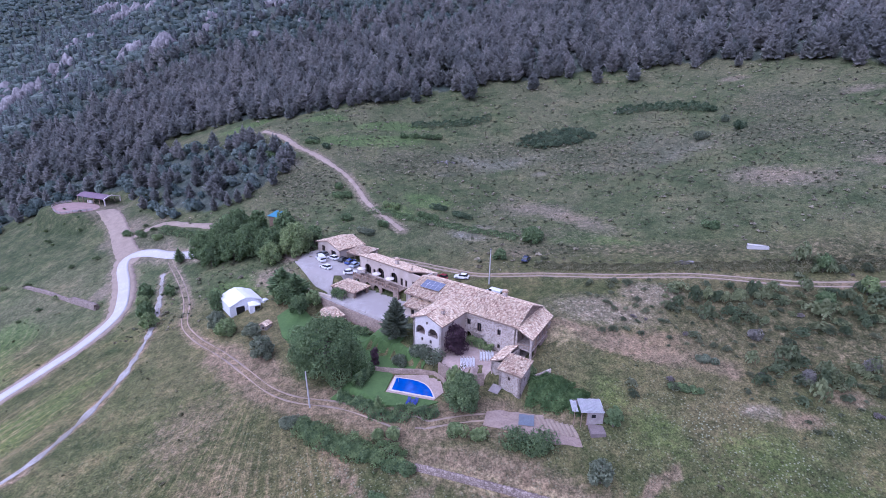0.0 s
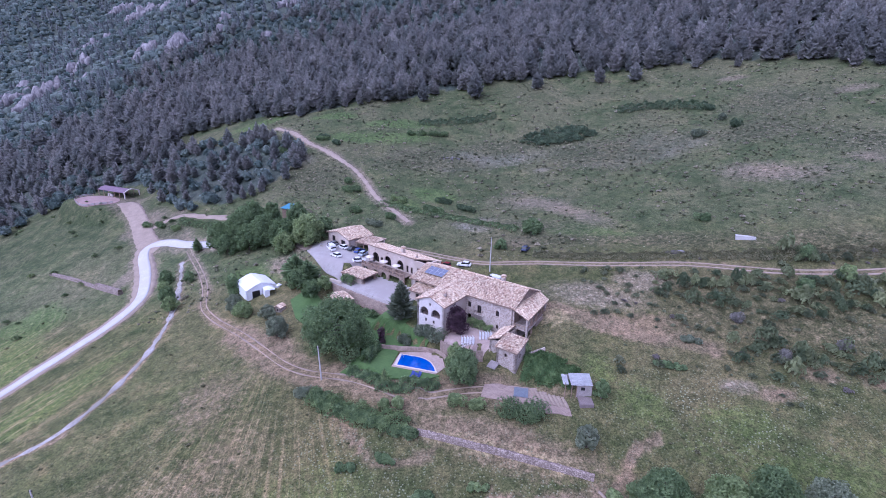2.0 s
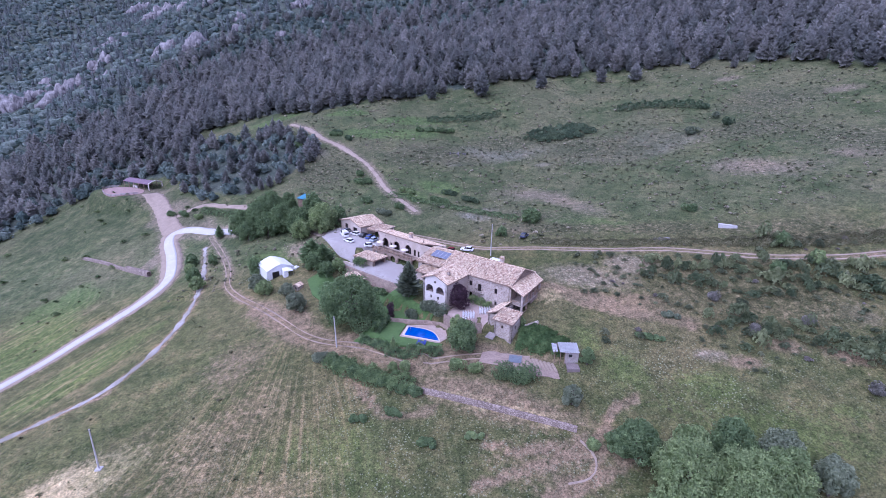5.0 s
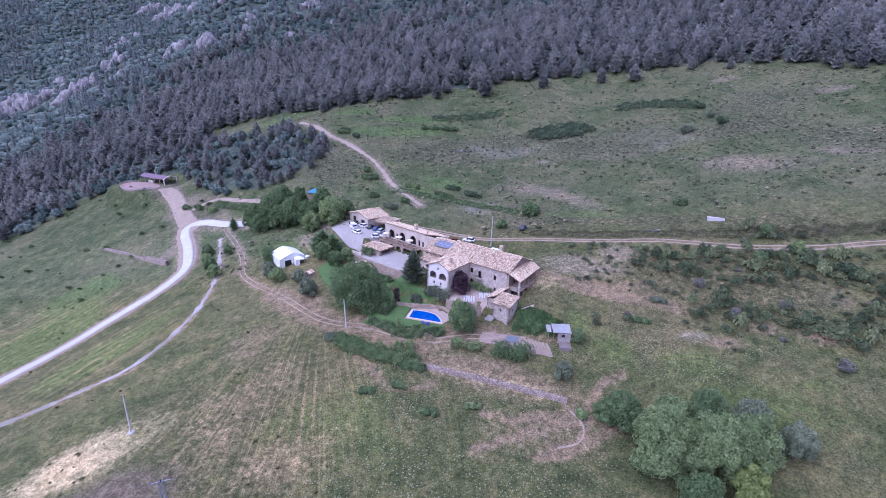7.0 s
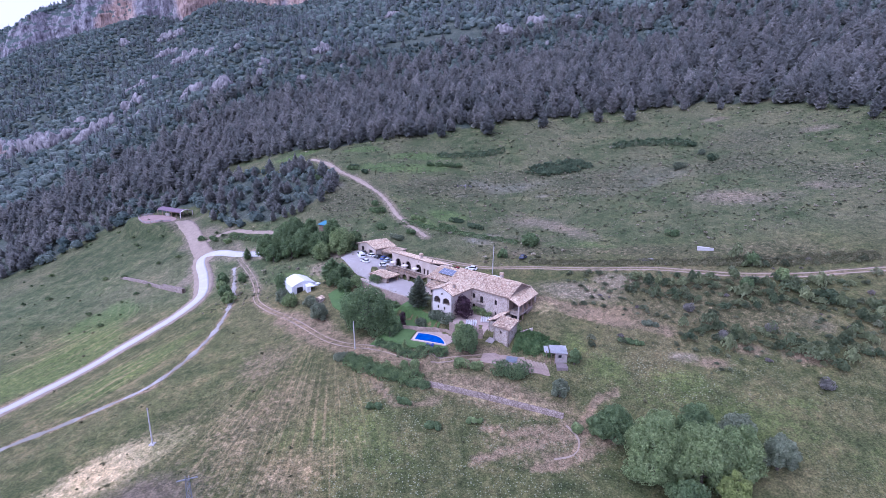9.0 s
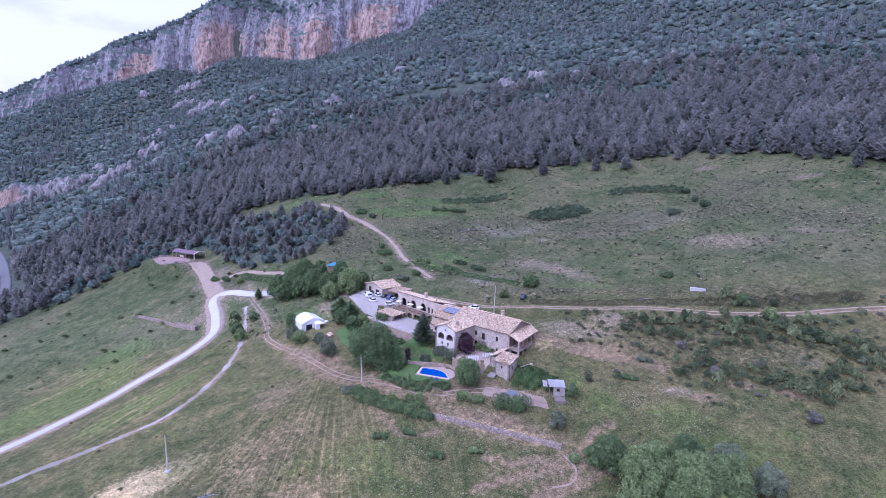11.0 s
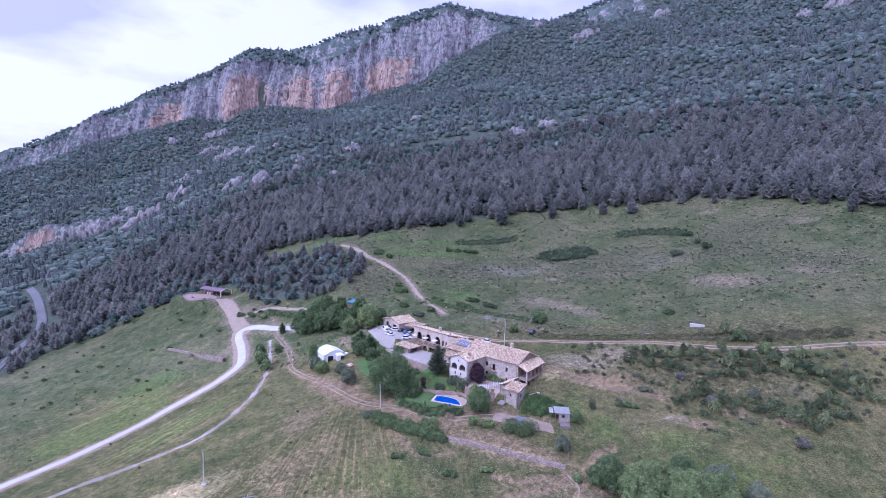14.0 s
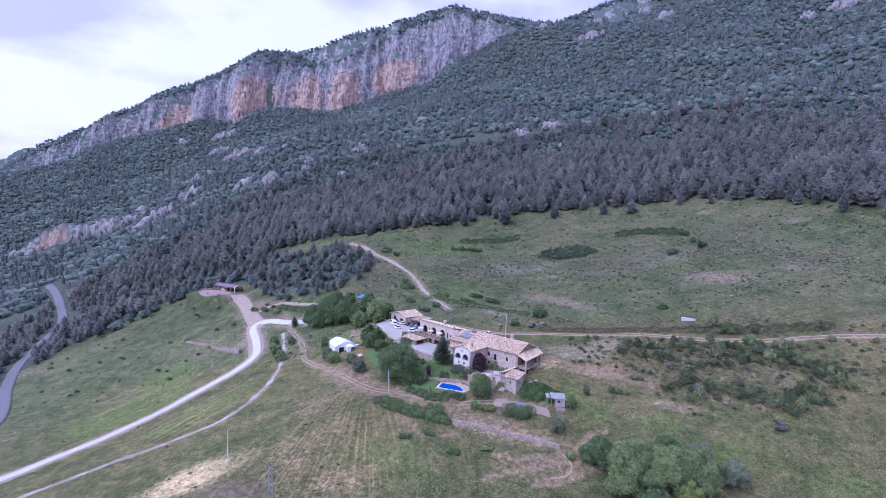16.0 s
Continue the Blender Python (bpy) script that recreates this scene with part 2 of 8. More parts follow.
FOLDS = (
    (0, 0, 0, 0, 0, 0, 0, 0, 0, 0, 0),
    (0, 0, 1, 2, 3, -3, -6, -6, -3, -1, 0),
    (0, 0, 0, 1, 5, -2, -7, -6, -2, 1, 0),
    (0, -1, -2, -6, 3, 6, 2, 5, 5, 5, 0),
    (0, -3, -3, -7, 0, -3, -8, 1, 4, 7, 0),
    (0, -4, -3, 2, 9, -5, -13, -7, -2, 9, 0),
    (0, 1, 1, 3, 11, 2, -5, -6, -4, 8, 0),
    (0, 2, 1, -3, 2, 1, -2, -3, -3, 5, 0),
    (0, 0, 0, 0, 0, 0, 0, 0, 0, 0, 0),
)


def table_height(x, y, table, x0, y0, step):
    a = np.array(table, float)
    ny, nx = a.shape
    fx = np.clip((x - x0) / step, 0, nx - 3.001)
    fy = np.clip((y - y0) / step, 0, ny - 3.001)
    i, j = fx.astype(int), fy.astype(int)

    def weights(t):
        return ((1 - t) ** 3 / 6, (3 * t**3 - 6 * t**2 + 4) / 6, (-3 * t**3 + 3 * t**2 + 3 * t + 1) / 6, t**3 / 6)
    wx, wy = weights(fx - i), weights(fy - j)
    z = np.zeros_like(fx)
    for p in range(4):
        for q in range(4):
            z += wx[p] * wy[q] * a[j + q, i + p]
    return z


def step01(v, lo, hi):
    t = np.clip((v - lo) / (hi - lo), 0, 1)
    return t * t * (3 - 2 * t)


def wave(x, y, size, seed=0.0):
    """Cheap smooth unevenness, about -1 to 1."""
    x, y = x / size, y / size
    return (np.sin(1.7 * x + 0.9 * y + seed) + np.sin(-1.1 * x + 2.3 * y + 1.3 * seed + 1) + np.sin(2.9 * x + 1.9 * y + 2.1 * seed + 2) * 0.6
            + np.sin(-3.7 * x + 2.9 * y + 0.7 * seed + 4) * 0.4) / 3.0


# the summit ridge by place along it: rise of the slope to the foot of the cliffs, height of the face, height of the crest above the face
RIDGE_X = (-1400, -1310, -1232, -1169, -1062, -972, -889, -792, -692, -627, -580, -538, -501, -416, -351, -282, -205, -133, -73, -14, 60, 143, 235, 316, 900)
RIDGE_FOOT = (-20, -20, -15, 0, 3, 21, 28, 27, 45, 27, 18, 42, 43, 26, 14, 13, 17, 15, 47, 53, 71, 56, 23, 0, 0)
RIDGE_FACE = (30, 34, 44, 60, 68, 82, 77, 94, 97, 122, 136, 111, 107, 102, 121, 130, 137, 150, 112, 82, 28, 10, 9, 4, 0)
RIDGE_CREST = (58, 61, 55, 53, 25, 18, 37, 34, 19, 31, 42, 41, 29, 63, 66, 59, 48, 43, 29, 20, 13, 14, 41, 66, 34)
HOUSE_A = radians(-37)
UX, UY = math.cos(HOUSE_A), math.sin(HOUSE_A)


def house(u, v, z=0.0):
    """A place in the house's own frame: u along the front, v away from it."""
    return Vector((u * UX - v * UY, u * UY + v * UX, z))


def to_house(x, y):
    return x * UX + y * UY, -x * UY + y * UX


def level(z, x, y, u0, u1, v0, v1, h, soft, ang=HOUSE_A, ox=0.0, oy=0.0):
    """Cut or fill the ground to the height h inside a rectangle, with soft banks."""
    c, s = math.cos(ang), math.sin(ang)
    u, v = (x - ox) * c + (y - oy) * s, -(x - ox) * s + (y - oy) * c
    k = step01(u, u0 - soft, u0) * (1 - step01(u, u1, u1 + soft)) * step01(v, v0 - soft, v0) * (1 - step01(v, v1, v1 + soft))
    return z * (1 - k) + h * k


def height(x, y):
    x, y = np.asarray(x, float), np.asarray(y, float)
    z = table_height(x, y, HILLS, -1500, -300, 300) + table_height(x, y, FOLDS, -240, -110, 58)
    far = step01(np.hypot(x, y), 250, 600)
    z = z + far * (wave(x, y, 90, 1) * 9 + wave(x, y, 35, 2) * 3)
    near = step01(np.hypot(x - 5, y - 10), 35, 80)
    z = z + near * (1 - far) * (wave(x, y, 21, 3) * 0.6 + wave(x, y, 6, 5) * 0.15)
    # the cliffs under the summit ridge
    edge = 1085 + wave(x, y * 0, 60, 3) * 28 + wave(x, y * 0, 17, 1) * 9
    z = z + np.interp(x, RIDGE_X, RIDGE_FOOT) * step01(y, 760, 1080)
    z = z + np.interp(x, RIDGE_X, RIDGE_FACE) * step01(y, edge, edge + 32) + np.interp(x, RIDGE_X, RIDGE_CREST) * step01(y, edge + 20, edge + 120)
    z = z - np.clip(y - 1215, 0, 400) * 0.55
    # levelled places: parking yard, wing, forecourt, house, pool garden, lawn
    z = level(z, x, y, -16, 16, -9, 9, -2.0, 9, radians(-25), -160, 138)
    z = level(z, x, y, -58, -37, 14, 30, 3.6, 5)
    z = level(z, x, y, -38, -12, 17, 28, 3.2, 3)
    z = level(z, x, y, -37, -8, 4, 17.3, 0.6, 1.6)
    z = level(z, x, y, -12, 0, 9, 23, 1.5, 2)
    z = level(z, x, y, 0, 23, 0, 14, 0.0, 1.5)
    z = level(z, x, y, 1.5, 9.5, 25.6, 29.4, 4.3, 2.5)
    z = level(z, x, y, 18, 29, -4, 1, -2.4, 1.5)
    z = level(z, x, y, -20, 14, -17, -3.2, -3.3, 1.4)
    z = level(z, x, y, -34, -14, -9, 3, -2.6, 3)
    z = level(z, x, y, 28, 40, -7, -1, -4.0, 3)
    return z


def h1(x, y):
    return float(height(np.array([x]), np.array([y]))[0])


def graded(lo, a, b, hi, fine, coarse_n):
    """Coordinates that are fine between a and b and widen outside."""
    mid = np.arange(a, b, fine)
    t = np.linspace(0, 1, coarse_n + 1)[1:]
    grow = lambda d: d * (t * fine * coarse_n / d + (1 - fine * coarse_n / d) * t**2.2)
    return np.concatenate([(a - grow(a - lo))[::-1], mid, b + grow(hi - b)])


def sheet(name, xs, ys, material, zf=height):
    gx, gy = np.meshgrid(xs, ys)
    gz = zf(gx.ravel(), gy.ravel())
    co = np.stack([gx.ravel(), gy.ravel(), gz], 1)
    nx, ny = len(xs), len(ys)
    k = (np.arange(ny - 1)[:, None] * nx + np.arange(nx - 1)[None, :]).ravel()
    fa = np.stack([k, k + 1, k + nx + 1, k + nx], 1)
    me = bpy.data.meshes.new(name)
    me.from_pydata(co.tolist(), [], fa.tolist())
    me.polygons.foreach_set("use_smooth", np.ones(len(fa), bool))
    me.materials.append(material)
    return new(name, me)


# lines on the land
ROAD = [(-150, -56), (-137, -36), (-127.2, -22), (-117.5, -6), (-108, 10), (-101, 22), (-95, 34), (-94, 44), (-98, 54), (-104, 66), (-111, 77), (-112, 84), (-103, 82.5), (-92, 76), (-80, 71.5), (-71, 69.5)]
LANE = [(-73, 70), (-64, 69), (-55, 66), (-44, 58), (-36, 50), (-30, 44)]
SPUR = [(-105, 80.5), (-112, 84), (-119, 94), (-128, 108), (-138, 122), (-147, 131)]
DITCH = [(-131, -62), (-118, -50), (-104, -38), (-90, -30), (-77, -22), (-73, -8), (-72, 5), (-74, 21), (-79, 40), (-89, 64)]
RUT = [(-90, 72), (-78, 54), (-69, 38), (-66, 27), (-58, 17), (-47, 7), (-38, -2), (-31, -9), (-24, -13), (-15, -15), (-7, -19), (-1, -22.5), (7, -21.5), (14, -21), (20, -22)]
UPTRACK = [(-84, 176), (-70, 161), (-61, 148), (-50, 137), (-38, 123), (-31, 114), (-25, 103), (-20, 90), (-15, 82), (-10, 74), (-5, 65)]
FARMTRACK = [(-12, 48), (0, 40), (10, 33), (18, 28), (26, 26.6), (35, 25), (41, 23), (55, 19), (64, 16.6), (74, 13), (83, 9), (91, 5.4), (100, 3), (110, 1), (127, -1), (150, -5)]
SIDE = [(28, 6), (36, 3), (42, -4), (48, -8), (57, -12), (63, -14), (66, -16)]
SHEEP = ([(14, -44), (20, -45.8), (28, -45.2), (37.5, -46), (43, -47.5)], [(12, -53), (18, -51), (24.5, -48.9), (31, -47.6), (37, -46.4)], [(36, -43.5), (39, -41), (41, -37), (47, -34.5)], [(24, -55), (31, -53.9), (37, -51), (42, -48)], [(-20, -20), (-13, -29), (-8, -36), (-3, -37.5), (3, -36)])
VALLEY_ROAD = [(-180, -10), (-195, 17), (-228, 51), (-256, 88), (-270, 118), (-282, 152), (-326, 200), (-361, 236), (-397, 268)]
TRAIL = [(33, -44), (35.5, -47.5), (34, -52), (28, -53)]


def blot(x, y, cx, cy, rx, ry, deg=0.0):
    c, s = math.cos(radians(deg)), math.sin(radians(deg))
    u, v = ((x - cx) * c + (y - cy) * s) / rx, (-(x - cx) * s + (y - cy) * c) / ry
    return np.clip(1.35 - np.hypot(u, v) + 0.25 * wave(x, y, 9, cx), 0, 1)


FOREST_EDGE = [(-640, -40), (-300, -40), (-225, 20), (-232, 50), (-238, 84), (-228, 106), (-219, 119), (-210, 131), (-197, 147), (-176, 150), (-160, 152), (-135, 136), (-118, 112), (-103, 103), (-88, 100), (-75, 100), (-62, 108), (-58, 124), (-58, 140), (-66, 151),
               (-84, 166), (-112, 178), (-150, 195), (-150, 212), (-112, 212), (-70, 184), (-48, 187), (-8, 191), (28, 196), (57, 200), (91, 191), (118, 181), (150, 171), (176, 146), (190, 118), (214, 92), (260, 60), (420, 10), (900, 0), (1200, 1085), (-1500, 1085), (-1500, 300), (-900, 250)]


# outcrops of limestone on the mountain: place, half length, half width, turn
NEAR_CRAGS = ((-238, 405, 10, 8, 20), (-288, 444, 14, 5, 35), (-379, 476, 13, 13, 30), (-403, 435, 20, 6, 25), (-481, 470, 29, 8, 20), (-199, 416, 4, 5, 0), (-146, 378, 4, 5, 0), (-143, 456, 10, 6, 10), (-108, 391, 3, 5, 0), (-205, 442, 6, 4, 0), (54, 431, 10, 7, 15), (91, 449, 9, 8, 20), (92, 369, 2.5, 4, 0), (126, 353, 3, 2.5, 0), (20, 379, 2.5, 4, 0), (232, 419, 4, 3, 0), (131, 436, 6, 3, 0))
FAR_CRAGS = ((-552, 910, 26, 10, 0), (-642, 902, 11, 7, 0), (-417, 697, 28, 5, 10), (-439, 603, 24, 12, 15), (-272, 531, 8, 5, 20), (-81, 578, 8, 4, 10), (224, 918, 32, 15, 10), (139, 1032, 14, 13, 0), (388, 960, 20, 12, 0), (565, 683, 22, 10, 0), (513, 678, 12, 6, 0), (-327, 584, 9, 5, 15), (-526, 836, 18, 5, 10), (-520, 500, 60, 12, 15), (-620, 520, 60, 16, 5))
CRAGS = NEAR_CRAGS + FAR_CRAGS


# patches of bare soil: place, half length, half width, turn
SOIL_LOW = ((-45, -18, 13, 9, 60), (-66, -48, 16, 7, 40), (-40, -42, 22, 10, 70), (-26, -56, 14, 7, 30), (7, -31, 13, 4.2, -18), (22, -36, 15, 5.2, -18), (15, -31, 12, 3.2, -12), (27, -50, 16, 6, -10), (40, -48, 8, 4, 0), (95, -29, 6, 3, -25), (84, -25, 5, 2.5, -20), (73, -28, 5, 2, -10), (18, -22, 14, 2.6, -4))
SOIL_MID = ((-26, -12, 13, 4.5, -20), (-36, 0, 9, 4, -45), (48, -5, 20, 3.5, -28), (58, -6, 9, 2.5, -25), (30, 2, 7, 5, -30), (33, 40, 6, 5, 0), (120, 55, 20, 9, -30), (150, 52, 12, 5, -20), (-43, 42, 10, 6, -40))
SOIL_HIGH = ((40, 72, 16, 7, -25), (-110, 62, 4, 10, -20), (-101, 88, 10, 4, -30), (-124, 100, 9, 8, 0), (-120, 104, 7, 16, 30), (-146, 132, 18, 10, -45), (2, 122, 22, 8, -20), (80, 100, 22, 8, -20), (50, 62, 26, 5, -58), (-109, 105, 5, 3, 0), (-212, 226, 8, 5, 30), (152, 120, 9, 4, -20), (176, 104, 10, 4, -20), (177, 155, 9, 5, -30), (150, 147, 8, 3, -20))


def cover(x, y):
    """What grows or lies where: bare soil, green, stones, mown stripes."""
    soil = 0.0 * x
    for b in SOIL_LOW + SOIL_MID + SOIL_HIGH:
        k = 0.8 if b[1] > 40 and b[0] > -40 else 0.48 if b[1] < -15 and b[0] < -20 or b[1] < -45 else 1.0
        soil = np.maximum(soil, k * blot(x, y, *b))
    for line, w in ((RUT[:6], 1.5), (RUT[5:], 3.9), (UPTRACK, 2.2), (FARMTRACK, 1.0), (SPUR, 4.5), (SIDE, 1.6), (ROAD, 4.0), (LANE, 3.0), (TRAIL, 1.3), (DITCH, 1.2), *[(s_, 0.95) for s_ in SHEEP]):
        soil = np.maximum(soil, 0.95 * np.clip(1.6 - distance_to(x, y, line) / w + 0.3 * wave(x, y, 4, 2), 0, 1))
    green = 0.0 * x
    for b in ((-18, -48, 20, 16, 0), (-92, -8, 22, 9, 55), (-128, 8, 26, 20, 55), (-135, 40, 18, 14, 40), (70, -45, 26, 12, -20), (86, -42, 7, 4, 0), (-24, 146, 30, 7, -8), (-100, 195, 22, 6, 0), (50, 42, 22, 5, -38), (62, 32, 8, 4, -20), (-14, 160, 20, 6, -10), (-50, 176, 16, 5, -15), (3, 88, 14, 6, -40), (-8, 80, 10, 6, -40), (-52, 40, 14, 8, -30), (46, -27, 9, 8, -30), (62, -33, 12, 6, -15), (40, -19, 5, 7, 0), (100, -60, 20, 10, -20)):
        green = np.maximum(green, (0.55 if b[0] > -30 and b[1] < 0 else 1.0) * blot(x, y, *b))
    stones = 0.0 * x
    for b in ((46, 6, 15, 6, -25), (58, 10, 8, 5, -25), (12, 122, 14, 4, -15), (20, 60, 6, 4, 0), (103, -18, 5, 3, -30), (66, -25, 4, 1.6, -10), (-60, 130, 14, 5, -40), (12, 111, 7, 2.5, -5), (84, 102, 30, 14, -20), (30, 120, 24, 9, -10), (50, 102, 5, 2, 0), (98, 145, 6, 1.6, -10), (18, 56, 8, 4, -30)):
        stones = np.maximum(stones, blot(x, y, *b))
    mown = np.maximum(blot(x, y, -34, -44, 32, 22, 70), np.maximum(blot(x, y, -92, -8, 26, 12, 55), 0.7 * blot(x, y, -130, 25, 26, 26, 0)))
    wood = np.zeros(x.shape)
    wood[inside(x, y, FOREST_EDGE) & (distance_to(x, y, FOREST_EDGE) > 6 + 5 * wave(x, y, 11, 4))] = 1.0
    return soil, green, stones, mown, wood


def attr(t, name):
    n = t.nodes.new("ShaderNodeAttribute")
    n.attribute_name = name
    return n


def ground_build(t, b):
    a1, a2 = attr(t, "cover"), attr(t, "stripe")
    s1 = t.nodes.new("ShaderNodeSeparateColor")
    t.links.new(a1.outputs["Color"], s1.inputs["Color"])
    s2 = t.nodes.new("ShaderNodeSeparateColor")
    t.links.new(a2.outputs["Color"], s2.inputs["Color"])
    soil, green, stones = s1.outputs["Red"], s1.outputs["Green"], s1.outputs["Blue"]
    mown, wood, rock = s2.outputs["Red"], s2.outputs["Green"], s2.outputs["Blue"]
    big = noise_of(t, 0.022, 5.0, 0.6)
    mid = noise_of(t, 0.16, 6.0, 0.68)
    fine = noise_of(t, 0.8, 6.0, 0.72)
    grain = noise_of(t, 2.6, 5.0, 0.75)

    def mask(level, soft=0.16):
        """Ragged edge: the laid cover against the fine noise."""
        m1 = nd(t, "ShaderNodeMath")
        m1.operation = "ADD"
        t.links.new(level, m1.inputs[0])
        m2 = nd(t, "ShaderNodeMath")
        m2.operation = "MULTIPLY_ADD"
        t.links.new(fine, m2.inputs[0])
        m2.inputs[1].default_value = 1.3
        m2.inputs[2].default_value = -0.65
        t.links.new(m2.outputs[0], m1.inputs[1])
        return ramp(t, m1.outputs[0], [(0.5 - soft, (0, 0, 0)), (0.5 + soft, (1, 1, 1))])
    meadow = ramp(t, mid, [(0.25, (0.038, 0.055, 0.024)), (0.5, (0.082, 0.092, 0.046)), (0.75, (0.155, 0.138, 0.083))])
    c = mix(t, ramp(t, big, [(0.48, (0, 0, 0)), (0.62, (0.7, 0.7, 0.7))]), meadow, ramp(t, fine, [(0.3, (0.085, 0.082, 0.048)), (0.7, (0.18, 0.155, 0.10))]))
    c = mix(t, mask(green), c, ramp(t, fine, [(0.3, (0.062, 0.092, 0.034)), (0.7, (0.118, 0.145, 0.06))]))
    earth = ramp(t, fine, [(0.3, (0.12, 0.096, 0.074)), (0.55, (0.198, 0.158, 0.124)), (0.75, (0.275, 0.226, 0.182))])
    c = mix(t, mask(soil, 0.3), c, earth)
    pebble = nd(t, "ShaderNodeTexVoronoi", Scale=1.1)
    t.links.new(where(t), pebble.inputs["Vector"])
    grit = ramp(t, pebble.outputs["Distance"], [(0.1, (0.31, 0.285, 0.255)), (0.5, (0.165, 0.147, 0.122))])
    c = mix(t, mask(stones, 0.3), c, grit)
    # rows left by the mower: long thin streaks along the field
    a4 = attr(t, "rows")
    long_ = nd(t, "ShaderNodeMapping", Scale=(1.0, 0.035, 1.0))
    s4 = t.nodes.new("ShaderNodeSeparateXYZ")
    t.links.new(a4.outputs["Vector"], s4.inputs[0])
    flat = t.nodes.new("ShaderNodeCombineXYZ")
    t.links.new(s4.outputs["X"], flat.inputs["X"])
    t.links.new(s4.outputs["Y"], flat.inputs["Y"])
    t.links.new(flat.outputs[0], long_.inputs["Vector"])
    rows = noise_of(t, 0.62, 4.0, 0.7, long_.outputs["Vector"])
    rows = mix(t, 0.28, rows, fine)
    straw_row = mix(t, ramp(t, rows, [(0.49, (0, 0, 0)), (0.60, (0.72, 0.72, 0.72))]), c, (0.245, 0.205, 0.14))
    stripe = mix(t, 1.0, straw_row, ramp(t, rows, [(0.34, (0.86, 0.89, 0.84)), (0.62, (1.12, 1.09, 1.06))]), "MULTIPLY")
    c = mix(t, mown, c, stripe)
    a3 = attr(t, "scorch")
    s3 = t.nodes.new("ShaderNodeSeparateColor")
    t.links.new(a3.outputs["Color"], s3.inputs["Color"])
    c = mix(t, mask(s3.outputs["Green"], 0.3), c, ramp(t, fine, [(0.3, (0.24, 0.205, 0.13)), (0.7, (0.42, 0.365, 0.26))]))
    c = mix(t, mask(s3.outputs["Red"], 0.35), c, ramp(t, fine, [(0.3, (0.075, 0.066, 0.056)), (0.7, (0.15, 0.132, 0.115))]))
    c = mix(t, mask(s3.outputs["Blue"], 0.3), c, ramp(t, fine, [(0.34, (0.034, 0.043, 0.020)), (0.5, (0.088, 0.085, 0.052)), (0.62, (0.165, 0.145, 0.10)), (0.74, (0.27, 0.24, 0.185))]))
    # dry yellow sward below; hillside above cooled, with distance haze put into its colour
    c = mix(t, 1.0, c, mix(t, attr(t, "far_haze").outputs["Fac"], (1.07, 1.02, 0.90), (0.93, 1.0, 0.99)), "MULTIPLY")
    c = mix(t, 1.0, c, mix(t, attr(t, "hay").outputs["Fac"], (1.0, 1.0, 1.0), (1.24, 1.22, 1.25)), "MULTIPLY")
    # forest floor toned dark and cool, so gaps between the crowns look dark
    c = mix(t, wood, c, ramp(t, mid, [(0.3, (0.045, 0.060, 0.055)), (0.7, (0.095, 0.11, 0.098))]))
    # tussocks and pale flower heads
    tuss = nd(t, "ShaderNodeTexVoronoi", Scale=0.55)
    t.links.new(where(t), tuss.inputs["Vector"])
    c = mix(t, 1.0, c, ramp(t, tuss.outputs["Distance"], [(0.12, (0.74, 0.79, 0.7)), (0.45, (1.06, 1.05, 1.04))]), "MULTIPLY")
    c = mix(t, 0.9, c, mix(t, 1.0, c, ramp(t, grain, [(0.34, (0.32, 0.36, 0.3)), (0.66, (1.75, 1.68, 1.58))]), "MULTIPLY"))
    c = mix(t, 1.0, c, ramp(t, noise_of(t, 0.5, 6.0, 0.75), [(0.36, (0.66, 0.70, 0.66)), (0.64, (1.3, 1.27, 1.22))]), "MULTIPLY")
    # broad mottling of the sward
    patch = noise_of(t, 0.06, 7.0, 0.66)
    c = mix(t, 1.0, c, ramp(t, patch, [(0.36, (0.76, 0.82, 0.76)), (0.52, (1.0, 1.0, 1.0)), (0.66, (1.18, 1.13, 1.09))]), "MULTIPLY")
    # pale flower heads and stones, thicker in places
    dots = nd(t, "ShaderNodeTexVoronoi", Scale=1.55)
    t.links.new(where(t), dots.inputs["Vector"])
    few = mix(t, 1.0, ramp(t, noise_of(t, 0.09, 4.0, 0.6), [(0.38, (0.25, 0.25, 0.25)), (0.58, (1, 1, 1))]), s4.outputs["Z"], "MULTIPLY")
    pale = mix(t, 1.0, ramp(t, dots.outputs["Distance"], [(0.20, (0.9, 0.9, 0.9)), (0.28, (0, 0, 0))]), few, "MULTIPLY")
    c = mix(t, pale, c, (0.27, 0.285, 0.18))

    # bare limestone on the steep ground
    geo = t.nodes.new("ShaderNodeNewGeometry")
    sep = t.nodes.new("ShaderNodeSeparateXYZ")
    t.links.new(geo.outputs["Position"], sep.inputs[0])
    st = nd(t, "ShaderNodeMapping", Scale=(1.0, 1.0, 0.28))
    t.links.new(where(t), st.inputs["Vector"])
    crag = noise_of(t, 0.055, 8.0, 0.72, st.outputs["Vector"])
    ochre = noise_of(t, 0.0075, 3.0, 0.5)
    stone = ramp(t, crag, [(0.33, (0.09, 0.085, 0.09)), (0.48, (0.22, 0.205, 0.20)), (0.62, (0.33, 0.31, 0.305))])
    warm = ramp(t, crag, [(0.33, (0.17, 0.11, 0.075)), (0.48, (0.42, 0.27, 0.17)), (0.65, (0.54, 0.40, 0.29))])
    stone = mix(t, ramp(t, ochre, [(0.50, (0, 0, 0)), (0.58, (1, 1, 1))]), stone, warm)
    c = mix(t, mask(rock, 0.1), c, stone)
    t.links.new(c, b.inputs["Base Color"])
    b.inputs["Roughness"].default_value = 0.95
